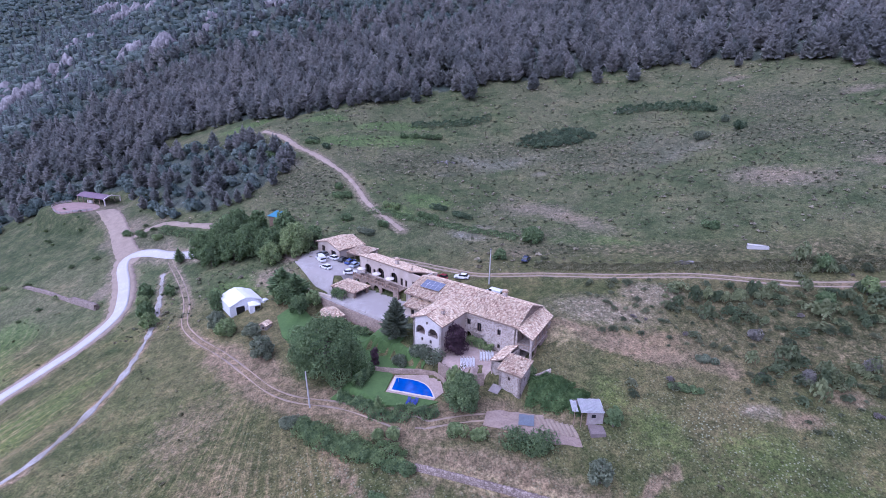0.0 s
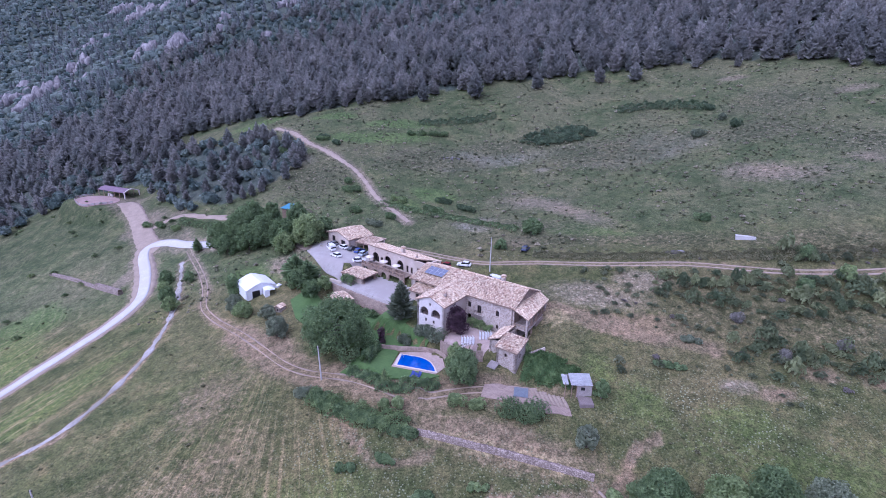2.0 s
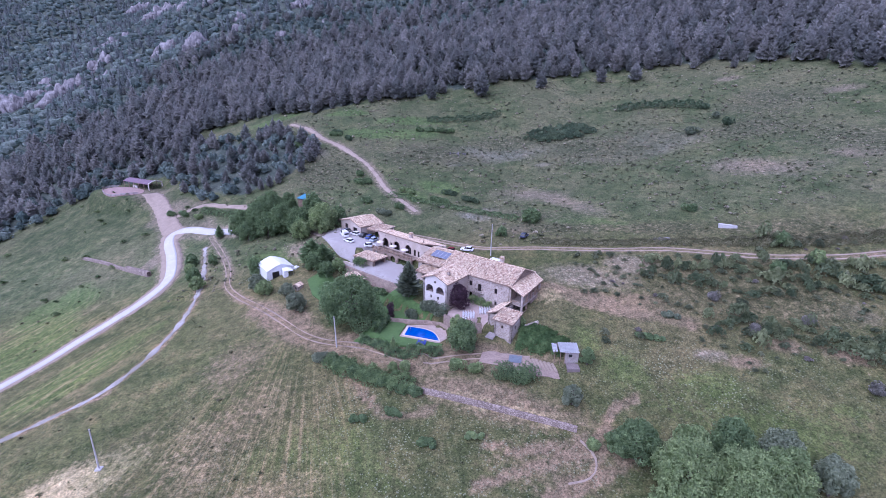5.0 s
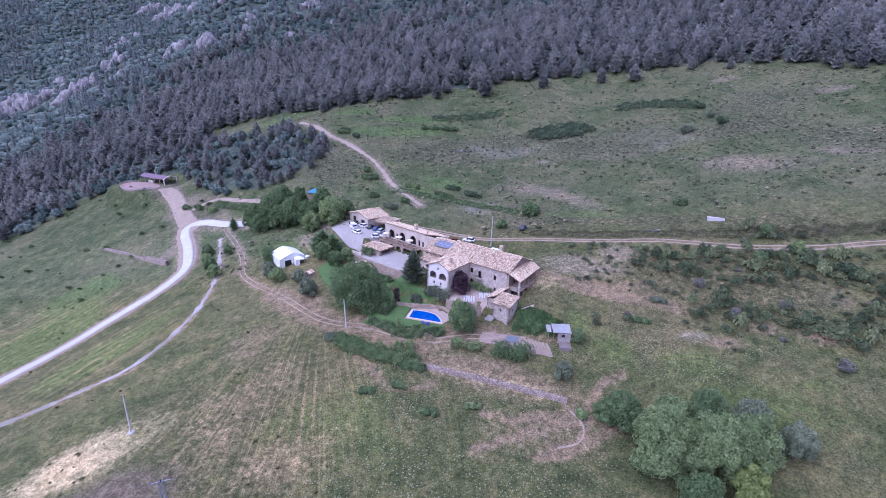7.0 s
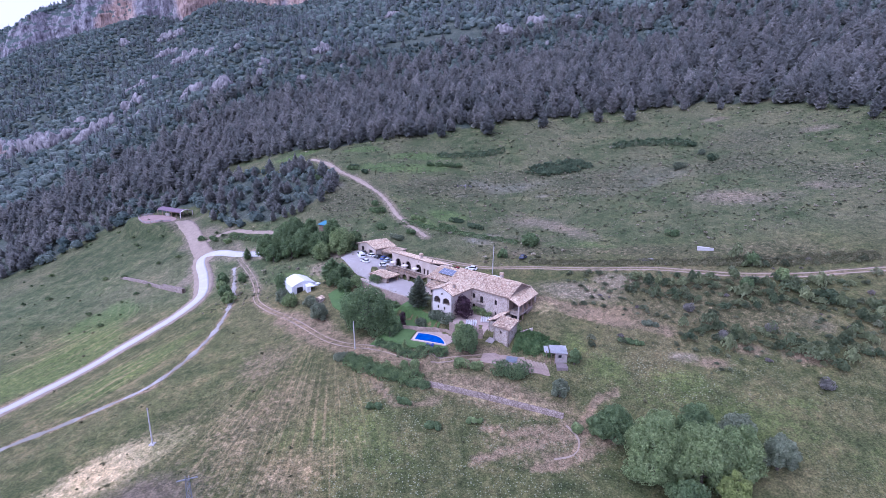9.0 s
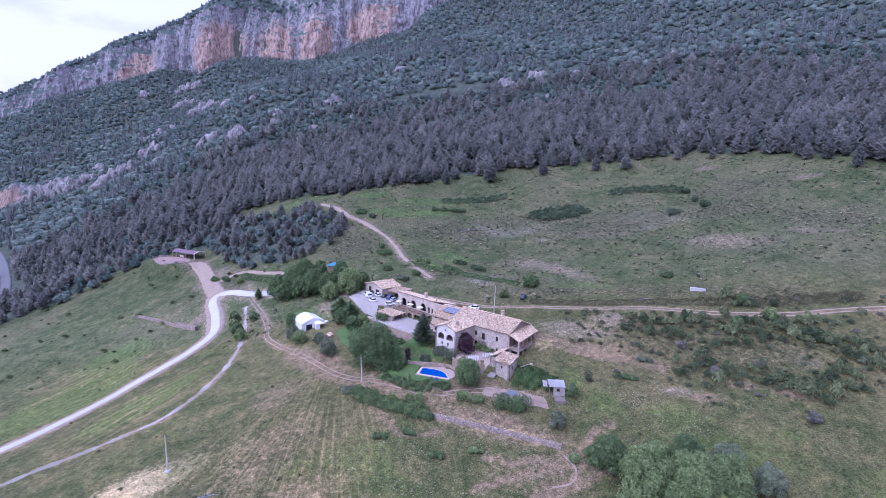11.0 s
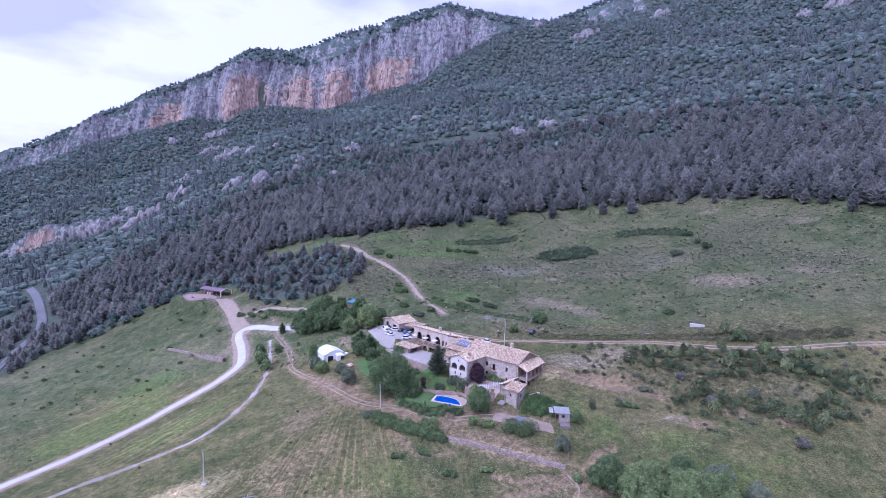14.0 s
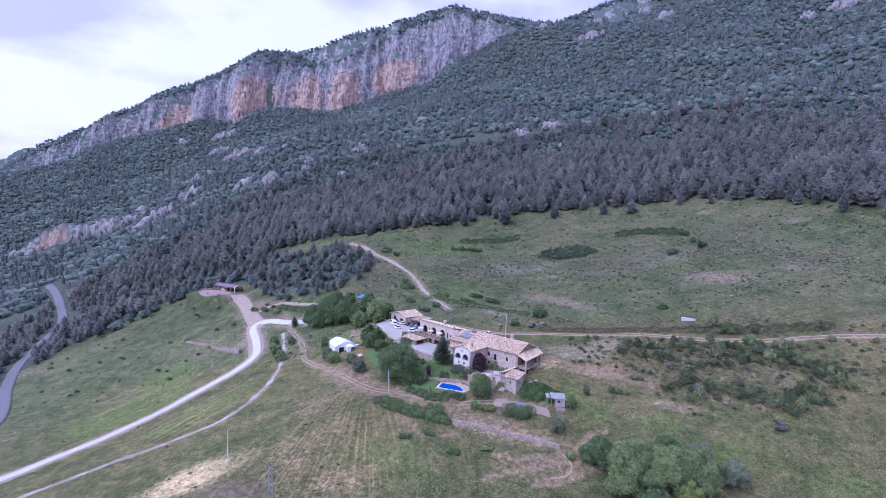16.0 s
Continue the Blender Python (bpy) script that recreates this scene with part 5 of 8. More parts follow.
lg = lounger(-0.6, -17.2, -20)
copy_thing(lg, pose(0.9, -17.5, h1(0.9, -17.5) + 0.05, 0, 0, -20))
copy_thing(lg, pose(0.1, -17.9, h1(0.1, -17.9) + 0.05, 0, 0, -20))

# --- courtyard: two blocks of white folding chairs in rows
M_CHAIR = plain("white chair paint", (0.78, 0.77, 0.77), 0.5)
ch = thing("folding_chair", tuple(house(13, 0, h1(*hxy(13, 0)) + 0.06)), "white folding chair in a row on the paving", "chair", "rows of white chairs", turn=TURN + 20)
part("seat", boxed(-0.22, 0.22, -0.22, 0.2, 0.43, 0.47), M_CHAIR, ch)
part("backrest", boxed(-0.22, 0.22, 0.2, 0.24, 0.6, 0.88), M_CHAIR, ch)
for sx in (-0.2, 0.2):
    part("leg", tubed((sx, -0.22, 0), (sx, 0.22, 0.9), 0.025, n=5), M_CHAIR, ch)
    part("leg", tubed((sx, 0.22, 0), (sx, -0.2, 0.45), 0.025, n=5), M_CHAIR, ch)
first = True
for bu, bv, rows_, cols in ((12.6, 0.2, 6, 5), (14.6, 5.0, 6, 5)):
    for r in range(rows_):
        for c in range(cols):
            u, v = bu + c * 0.52 + r * 0.30, bv + r * 0.05 + c * 0.42 - r * 0.55 + 1.2
            p = hxy(u, v)
            m = pose(p[0], p[1], h1(*p) + 0.07, 0, 0, TURN + 128)
            if first:
                ch.matrix_basis = m
                first = False
            else:
                copy_thing(ch, m)

# --- terrace umbrellas and tables
def umbrella(place, wide=2.1):
    t = thing("parasol", place, "white square parasol over a terrace table", "parasol", "parasols on the terrace", turn=TURN)
    part("pole", tubed((0, 0, 0), (0, 0, 2.5), 0.035), M_OLDWOOD, t)
    part("base", tubed((0, 0, 0), (0, 0, 0.1), 0.3, 0.25, 12), M_STONE, t)
    bm = bmesh.new()
    top = bm.verts.new((0, 0, 2.75))
    rim = [bm.verts.new((math.cos(a) * wide * 0.62, math.sin(a) * wide * 0.62, 2.25)) for a in [math.pi / 4 + k * math.pi / 4 for k in range(8)]]
    low = [bm.verts.new((v.co.x, v.co.y, 2.1)) for v in rim]
    for k in range(8):
        bm.faces.new((top, rim[k], rim[(k + 1) % 8]))
        bm.faces.new((rim[k], low[k], low[(k + 1) % 8], rim[(k + 1) % 8]))
    part("canopy", bm, M_WHITE, t, "white canvas canopy")
    return t


def wing_place(s, d, z):
    m = wing.matrix_basis @ Vector((s, d, z))
    return (m.x, m.y, z)


par = umbrella(wing_place(3.0, -2.0, 3.25))
copy_thing(par, pose(*wing_place(9.4, -2.0, 3.25), 0, 0, TURN))
copy_thing(par, pose(*wing_place(14.8, -2.0, 3.25), 0, 0, TURN))
tab = thing("terrace_table", wing_place(6.2, -2.2, 3.25), "small dark terrace table with iron legs", "table", "terrace tables", turn=TURN)
part("tabletop", boxed(-0.5, 0.5, -0.5, 0.5, 0.7, 0.75), M_WOOD, tab)
for sx in (-0.4, 0.4):
    for sy in (-0.4, 0.4):
        part("leg", tubed((sx, sy, 0), (sx, sy, 0.7), 0.025, n=5), M_IRON, tab)
for s in (3.4, 9.8, 12.2, 15.2, 17.5):
    copy_thing(tab, pose(*wing_place(s, -2.4, 3.25), 0, 0, TURN))


# --- vehicles
M_TYRE = plain("tyre rubber", (0.02, 0.02, 0.02), 0.9)
M_CARGLASS = plain("car glass", (0.015, 0.018, 0.02), 0.05)
M_LAMP = plain("lamp glass", (0.7, 0.7, 0.68), 0.15)
M_TAIL = plain("red lamp glass", (0.35, 0.02, 0.02), 0.2)


def loft(bm, sections):
    """Rings of points joined into a closed body."""
    rings = [[bm.verts.new(p) for p in s] for s in sections]
    for a, b in zip(rings, rings[1:]):
        n = len(a)
        for k in range(n):
            bm.faces.new((a[k], a[(k + 1) % n], b[(k + 1) % n], b[k]))
    bm.faces.new(rings[0][::-1])
    bm.faces.new(rings[-1])


def vehicle(name, place, deg, paint, label, long=4.2, wide=1.75, tall=1.45, van=False):
    t = thing(name, place, label, "van" if van else "car", "parked vehicles", turn=deg)
    L, W, H = long / 2, wide / 2, tall
    belt = H * (0.52 if van else 0.60)
    bm = bmesh.new()

    def ring(x, w, z0, z1):
        return [(x, -w, z0), (x, w, z0), (x, w * 1.02, (z0 + z1) / 2), (x, w * 0.93, z1), (x, -w * 0.93, z1), (x, -w * 1.02, (z0 + z1) / 2)]
    loft(bm, [ring(-L, W * 0.82, 0.38, belt * 0.86), ring(-L * 0.9, W * 0.97, 0.24, belt), ring(-L * 0.3, W, 0.22, belt), ring(L * 0.45, W, 0.22, belt),
              ring(L * 0.86, W * 0.95, 0.24, belt * (0.95 if van else 0.82)), ring(L, W * 0.8, 0.36, belt * 0.66)])
    bmesh.ops.bevel(bm, geom=bm.edges[:], offset=0.03, segments=1, affect="EDGES")
    body_ = part("body", bm, paint, t, smooth=False)
    back, front_ = (-L * 0.94, L * 0.62) if van else (-L * 0.82, L * 0.42)
    bm = bmesh.new()
    top0, top1 = (-L * 0.9, L * 0.34) if van else (-L * 0.6, L * 0.08)
    loft(bm, [[(back, -W * 0.9, belt - 0.02), (back, W * 0.9, belt - 0.02), (front_, W * 0.9, belt - 0.02), (front_, -W * 0.9, belt - 0.02)],
              [(top0, -W * 0.74, H), (top0, W * 0.74, H), (top1, W * 0.74, H), (top1, -W * 0.74, H)]])
    part("windows", bm, M_CARGLASS, t, "dark tinted windows")
    bm = bmesh.new()
    loft(bm, [[(top0 - 0.1, -W * 0.78, H - 0.07), (top0 - 0.1, W * 0.78, H - 0.07), (top1 + 0.12, W * 0.78, H - 0.07), (top1 + 0.12, -W * 0.78, H - 0.07)],
              [(top0, -W * 0.72, H + 0.03), (top0, W * 0.72, H + 0.03), (top1, W * 0.72, H + 0.03), (top1, -W * 0.72, H + 0.03)]])
    part("roof", bm, paint, t)
    if van:
        part("cargo_side", boxed(-L * 0.92, 0.1, -W * 0.93, W * 0.93, belt * 0.6, H - 0.06, bevel=0.04), paint, t)
    for sx in (-L * 0.62, L * 0.62):
        for sy in (-W * 0.92, W * 0.92):
            wh = part("wheel", tubed((sx, sy - 0.1, 0.32), (sx, sy + 0.1, 0.32), 0.32, n=14), M_TYRE, t)
            part("rim", tubed((sx, sy - 0.115, 0.32), (sx, sy + 0.115, 0.32), 0.19, n=10), M_ALU, wh)
    for sy in (-W * 0.66, W * 0.66):
        part("headlight", boxed(L * 0.9, L * 0.985, sy - 0.18, sy + 0.18, belt * 0.62, belt * 0.76), M_LAMP, t)
        part("tail_light", boxed(-L * 0.99, -L * 0.93, sy - 0.12, sy + 0.12, belt * 0.62, belt * 0.85), M_TAIL, t)
    return t


M_CARWHITE = plain("white car paint", (0.78, 0.78, 0.79), 0.25)
M_CARBLUE = plain("blue car paint", (0.04, 0.075, 0.26), 0.22)
M_CARNAVY = plain("dark grey-blue car paint", (0.05, 0.06, 0.11), 0.25)
M_CARGREY = plain("grey car paint", (0.16, 0.17, 0.19), 0.22, 0.4)
M_CARDARK = plain("dark car paint", (0.03, 0.033, 0.04), 0.2)
M_CARRED = plain("dark red car paint", (0.20, 0.02, 0.025), 0.25)
M_CARSKY = plain("pale blue car paint", (0.42, 0.48, 0.58), 0.25)
for vx, vy, deg, paint, label, van in (
    (-30.2, 47.5, 120, M_CARWHITE, "white delivery van parked in the yard", True),
    (-27.4, 40.6, 140, M_CARWHITE, "white hatchback parked in the yard", False),
    (-26.6, 48.8, 140, M_CARWHITE, "white car parked before the barn", False),
    (-30.6, 52.6, 150, M_CARGREY, "grey car parked beside the barn door", False),
    (-23.0, 47.2, 60, M_CARDARK, "black car parked under the shelter edge", False),
    (-20.6, 45.2, 60, M_CARBLUE, "bright blue car parked beside the shelter", False),
    (-18.7, 42.6, 60, M_CARSKY, "pale blue car parked beside the wing", False),
    (-19.6, 37.6, 15, M_CARWHITE, "white car parked at the end of the arcade wing", False),
    (13.0, 27.4, 165, M_CARWHITE, "white car parked on the track behind the house", False),
    (7.6, 31.0, 150, M_CARRED, "dark red car parked behind the house", False),
    (20.9, 18.9, 143, M_CARWHITE, "white van parked behind the stone house", True),
    (32.2, 33.6, 60, M_CARNAVY, "dark blue car parked at the turning place", False),
):
    vehicle("van" if van else "car", (vx, vy, h1(vx, vy) + 0.1), deg, paint, label, 5.2 if van else 4.2, 1.95 if van else 1.75, 2.1 if van else 1.45, van)

# --- white marquee with side canopies
M_CANVAS = speckled("white canvas", (0.76, 0.76, 0.77), (0.86, 0.86, 0.87), 0.6, 3.0, 0.6, 0.1)
TZ = h1(-50, 28)
tent = thing("marquee", (-51.0, 24.2, TZ), "large white canvas marquee on the grass", "marquee", turn=38)
bm = bmesh.new()
sec = [(0.0, 2.6), (3.0, 3.9), (4.6, 4.3), (6.2, 3.9), (9.2, 2.6)]
for (a, za), (b, zb) in zip(sec, sec[1:]):
    slab(bm, [(a, -0.15, za), (b, -0.15, zb), (b, 9.2, zb), (a, 9.2, za)], 0.05)
part("roof", bm, M_CANVAS, tent)
bm = bmesh.new()
for y in (0.0, 9.05):
    vs = [bm.verts.new((a, y, z - 0.03)) for a, z in sec] + [bm.verts.new((9.2, y, -0.6)), bm.verts.new((0, y, -0.6))]
    bm.faces.new(vs)
for x0 in (0.02, 9.16):
    box(bm, x0, x0 + 0.03, 0, 9.05, -0.6, 2.6)
part("wall", bm, M_CANVAS, tent)
# no opening is cut: a near-black sheet stands for the shade inside
part("entrance", boxed(1.6, 4.0, -0.06, -0.02, -0.2, 2.0), M_GLASS, tent, "dark panel in place of the shaded open entrance")
part("door_flap", boxed(1.4, 1.7, -0.12, -0.04, -0.4, 2.1), M_CANVAS, tent)
can = thing("canopy_tent", (-45.6, 24.4, h1(-45.6, 24.4)), "small white pop-up canopy beside the marquee", "canopy", turn=30)
bm = bmesh.new()
tp = bm.verts.new((1.5, 1.5, 3.1))
rim = [bm.verts.new(p) for p in ((0, 0, 2.3), (3, 0, 2.3), (3, 3, 2.3), (0, 3, 2.3))]
low = [bm.verts.new((v.co.x, v.co.y, 2.05)) for v in rim]
for k in range(4):
    bm.faces.new((rim[k], rim[(k + 1) % 4], tp))
    bm.faces.new((low[k], low[(k + 1) % 4], rim[(k + 1) % 4], rim[k]))
part("roof", bm, M_CANVAS, can)
for px, py in ((0.05, 0.05), (2.95, 0.05), (2.95, 2.95), (0.05, 2.95)):
    part("leg", tubed((px, py, -0.5), (px, py, 2.25), 0.04), M_ALU, can)
part("side_cloth", boxed(0.02, 0.06, 0.05, 2.9, -0.2, 2.1), M_CANVAS, can)
part("side_cloth", boxed(0.05, 1.4, 0.0, 0.04, -0.2, 2.1), M_CANVAS, can)
copy_thing(can, pose(-43.2, 29.0, h1(-43.2, 29.0) - 0.6, 0, 0, 50) @ Matrix.Scale(0.55, 4))
oven = thing("bread_oven", (-40.0, 15.0, h1(-40, 15)), "small stone oven hut with a tiled gable roof", "oven", turn=-25)
walls(oven, (0, 0), (1.9, 0), -0.5, 1.5, [(0.65, 1.25, 0.3, 1.1, False)], M_STONE, [(0.95, 2.0)], thick=0.3)
walls(oven, (1.9, 0), (1.9, 2.2), -0.5, 1.5, [], M_STONE, thick=0.3)
walls(oven, (0, 2.2), (0, 0), -0.5, 1.5, [], M_STONE, thick=0.3)
roof_plane(oven, (2.1, -0.2, 1.45), (2.1, 2.4, 1.45), (0.95, 2.4, 2.1), (0.95, -0.2, 2.1), 0.1)
roof_plane(oven, (-0.2, 2.4, 1.45), (-0.2, -0.2, 1.45), (0.95, -0.2, 2.1), (0.95, 2.4, 2.1), 0.1)

# --- open pavilion on the spur, with its fenced round yard
M_PURPLE = speckled("purplish sheet roof", (0.14, 0.085, 0.12), (0.21, 0.14, 0.18), 0.6, 3.0, 0.6, 0.2)
PZ2 = h1(-158, 142)
pav = thing("pavilion", (-169, 146.5, PZ2 + 0.2), "open pavilion with a purplish sheet roof and pale arched end", "pavilion", turn=-25)
PL, PW = 20.0, 8.0
bm = bmesh.new()
for (a, za), (b, zb) in zip([(0, 3.0), (2.2, 4.0), (4, 4.3)], [(2.2, 4.0), (4, 4.3), (8, 3.0)]):
    slab(bm, [(-0.3, a, za), (PL - 0.1, a, za), (PL - 0.1, b, zb), (-0.3, b, zb)], 0.15)
part("roof", bm, M_PURPLE, pav)
for k in range(6):
    for v in (0.2, PW - 0.2):
        part("post", tubed((k * PL / 5, v, -1.5), (k * PL / 5, v, 3.0), 0.15), M_WHITE if k == 5 else M_OLDWOOD, pav)
bm = bmesh.new()
arch = [(0.0, -1.0), (0.0, 3.1), (2.2, 4.1), (4.0, 4.4), (6.0, 3.8), (8.0, 3.1), (8.0, -1.0)]
for (a, za), (b, zb) in zip(arch, arch[1:]):
    tube(bm, (PL, a, za), (PL, b, zb), 0.26, n=6)
part("end_arch", bm, M_WHITE, pav, "pale painted arch frame")
part("counter", boxed(5.5, 9, 1.0, 1.7, -0.5, 1.1), M_WHITE, pav)
part("back_wall", boxed(0, PL * 0.6, PW - 0.3, PW - 0.1, -1.5, 1.2), M_OLDWOOD, pav)
M_REDSOIL = speckled("reddish soil", (0.26, 0.17, 0.15), (0.38, 0.27, 0.24), 0.5, 2.5, 0.95, 0.4)
ring_ = [(-163 + math.cos(a) * 13 * math.cos(0.5) + math.sin(a) * 8 * math.sin(0.5), 135.5 - math.cos(a) * 13 * math.sin(0.5) + math.sin(a) * 8 * math.cos(0.5)) for a in [k * math.tau / 22 for k in range(22)]]
draped("yard_soil", ring_, M_REDSOIL, "reddish trampled soil of the fenced yard", "ground", 0.12, 1.0)
fence = thing("fence", (-166, 134.5, PZ2), "low pale board fence round the yard", "fence")
for k in range(9, 22):
    (ax_, ay_), (bx_, by_) = ring_[k], ring_[(k + 1) % 22]
    za, zb = h1(ax_, ay_) - PZ2, h1(bx_, by_) - PZ2
    part("post", tubed((ax_ + 166, ay_ - 134.5, za - 0.4), (ax_ + 166, ay_ - 134.5, za + 1.25), 0.09, n=6), M_OLDWOOD, fence)
    bm = bmesh.new()
    for hh in (0.5, 0.95):
        slab(bm, [(ax_ + 166, ay_ - 134.5 - 0.05, za + hh + 0.22), (bx_ + 166, by_ - 134.5 - 0.05, zb + hh + 0.22), (bx_ + 166, by_ - 134.5 + 0.05, zb + hh + 0.22), (ax_ + 166, ay_ - 134.5 + 0.05, za + hh + 0.22)], 0.24)
    part("board", bm, speckled("grey board", (0.32, 0.29, 0.28), (0.45, 0.41, 0.4), 1.0, 5.0) if k == 9 else bpy.data.materials["grey board"], fence)

# --- tin shed, water trough, hut in the trees
M_TIN = speckled("tin sheet", (0.70, 0.71, 0.74), (0.84, 0.85, 0.88), 1.2, 4.0, 0.4, 0.1, per_island=0.25)
SZ = h1(34.5, -25.5)
shed = thing("tin_shed", (31.3, -24.4, SZ + 0.9), "makeshift shed with bright corrugated tin roof sheets", "shed", turn=-2)
for k in range(5):
    bm = bmesh.new()
    m = 10
    z0 = 2.6 + 0.04 * (k % 2) - (0.3 if k == 0 else 0)
    x0 = k * 1.12 - (0.1 if k else 0.4)
    lo, hi = [], []
    for i in range(m + 1):
        xx = x0 + 1.16 * i / m
        w = 0.05 * math.cos(i * math.pi)
        lo.append(bm.verts.new((xx, -0.3 + (0.8 if k == 0 else 0), z0 - 0.35 + w)))
        hi.append(bm.verts.new((xx, 3.4, z0 + 0.25 + w)))
    for i in range(m):
        bm.faces.new((lo[i], lo[i + 1], hi[i + 1], hi[i]))
    bmesh.ops.solidify(bm, geom=bm.faces[:], thickness=0.02)
    part("roof_sheet", bm, M_TIN, shed, "bright tin sheet")
M_BOARD = speckled("weathered board", (0.30, 0.26, 0.24), (0.44, 0.39, 0.36), 1.5, 10.0, 0.85, 0.4)
for k in range(5):
    part("wall_board", boxed(2.4 + k * 0.62, 3.0 + k * 0.62, 0.05, 0.11, -1.8, 2.3), M_BOARD, shed)
part("side_wall", boxed(5.4, 5.48, 0.1, 3.2, -1.8, 2.5), M_BOARD, shed)
part("window", boxed(3.2, 4.0, 0.0, 0.04, 0.9, 1.6), M_GLASS, shed)
part("back_wall", boxed(0.2, 5.4, 3.15, 3.22, -0.8, 2.7), M_BOARD, shed)
for px, py in ((0.1, 0.6), (1.3, 0.0), (2.3, 0.0)):
    part("post", tubed((px, py, -2.2), (px, py, 2.3), 0.08), M_OLDWOOD, shed)
part("yard_slab", boxed(2.6, 5.4, -2.7, 0.04, -2.2, -0.55), speckled("grey slab", (0.17, 0.135, 0.125), (0.26, 0.21, 0.20), 1.0, 5.0), shed)
trough = thing("water_trough", (91.5, 21.0, h1(91.5, 21.0)), "pale concrete water trough on the hillside", "water trough", turn=-22)
trough.matrix_basis = trough.matrix_basis @ Matrix.Diagonal((0.76, 0.8, 1, 1))
bm = bmesh.new()
for x0, x1, y0, y1 in ((-3.3, 3.3, -0.8, -0.65), (-3.3, 3.3, 0.65, 0.8), (-3.3, -3.15, -0.65, 0.65), (3.15, 3.3, -0.65, 0.65)):
    box(bm, x0, x1, y0, y1, -0.8, 0.75)
box(bm, -3.15, 3.15, -0.65, 0.65, -0.8, 0.2)
part("basin", bm, M_CONCRETE, trough)
part("cover", boxed(-3.35, 1.6, -0.85, 0.85, 0.76, 0.84), M_CONCRETE, trough)
hut = thing("garden_hut", (-55.5, 80.5, h1(-55, 82) + 0.8), "small hut with a teal-blue sheet roof among the trees", "hut", turn=-30)
part("wall", boxed(0, 5, 0, 4, -3, 2.6), M_OLDWOOD, hut)
bm = bmesh.new()
slab(bm, [(-0.4, -0.5, 2.6), (5.4, -0.5, 2.6), (5.4, 4.5, 3.6), (-0.4, 4.5, 3.6)], 0.1)
part("roof", bm, plain("teal sheet", (0.05, 0.22, 0.32), 0.5), hut)


# --- poles, lattice mast and lines
M_POLE = speckled("pale concrete pole", (0.42, 0.40, 0.38), (0.55, 0.53, 0.5), 1.0, 6.0)
for px, py, top, lean in ((-20.95, -15.0, 2.8, -0.35), (20.3, 23.9, 15.9, 0.1), (-62.3, -46.2, -6.55, -0.1)):
    z0 = h1(px, py)
    t = thing("utility_pole", (px, py, z0), "pale slender utility pole standing in the ground", "utility pole", "utility poles")
    part("shaft", tubed((0, 0, -0.8), (lean, 0, top - z0), 0.19, 0.12, 10), M_POLE, t)
    bm = bmesh.new()
    box(bm, lean - 0.35, lean + 0.35, -0.06, 0.06, top - z0 - 0.35, top - z0 - 0.25)
    part("crossarm", bm, M_IRON, t)
    for s in (-0.28, 0.28):
        part("insulator", tubed((lean + s, 0, top - z0 - 0.25), (lean + s, 0, top - z0 - 0.05), 0.05, 0.03), M_GLASS, t)
    if py < -40:
        part("footing", boxed(-0.6, 0.6, -0.6, 0.6, -0.5, 0.25, bevel=0.05), M_CONCRETE, t)
mz = h1(-37.3, -76.0)
mast = thing("lattice_mast", (-37.3, -76.0, mz), "tall grey steel lattice mast carrying thin power lines", "mast", turn=25)
MH = 0.2 - mz
M_STEEL = plain("galvanised steel", (0.42, 0.43, 0.46), 0.5, 0.6)
for sx in (-1, 1):
    for sy in (-1, 1):
        part("leg", tubed((sx * 0.75, sy * 0.75, -0.6), (sx * 0.28, sy * 0.28, MH), 0.06, 0.05, 5), M_STEEL, mast)
bm = bmesh.new()
nb = 13
for k in range(nb):
    z0, z1 = MH * k / nb, MH * (k + 1) / nb
    w0, w1 = 0.75 - 0.47 * k / nb, 0.75 - 0.47 * (k + 1) / nb
    for a, b in (((-1, -1), (1, -1)), ((1, -1), (1, 1)), ((1, 1), (-1, 1)), ((-1, 1), (-1, -1))):
        tube(bm, (a[0] * w0, a[1] * w0, z0), (b[0] * w1, b[1] * w1, z1), 0.03, n=4)
        tube(bm, (b[0] * w0, b[1] * w0, z0), (a[0] * w1, a[1] * w1, z1), 0.03, n=4)
part("bracing", bm, M_STEEL, mast)
part("crossarm", boxed(-1.6, 1.6, -0.08, 0.08, MH - 0.5, MH - 0.36), M_STEEL, mast)
for s in (-1.5, 0.0, 1.5):
    part("insulator", tubed((s, 0, MH - 0.36), (s, 0, MH - 0.05), 0.07, 0.05), M_GLASS, mast)


def cable(a, b, sag, r=0.012):
    cu = bpy.data.curves.new("cable", "CURVE")
    cu.dimensions = "3D"
    cu.bevel_depth = r
    sp = cu.splines.new("POLY")
    sp.points.add(24)
    for i, p in enumerate(sp.points):
        f = i / 24
        q = Vector(a).lerp(Vector(b), f)
        p.co = (q.x, q.y, q.z - sag * 4 * f * (1 - f), 1)
    cu.materials.append(M_IRON)
    return tagged(new("power_line", cu), "thin dark power line hanging from the lattice mast", "cable", "power lines")


for s in (-1.5, 1.5):
    cable((-37.3 + s * 0.9, -76 + s * 0.4, 0.15), (-170, -118, -14), 4)
    cable((-37.3 + s * 0.9, -76 + s * 0.4, 0.15), (110, -88, 2), 5)


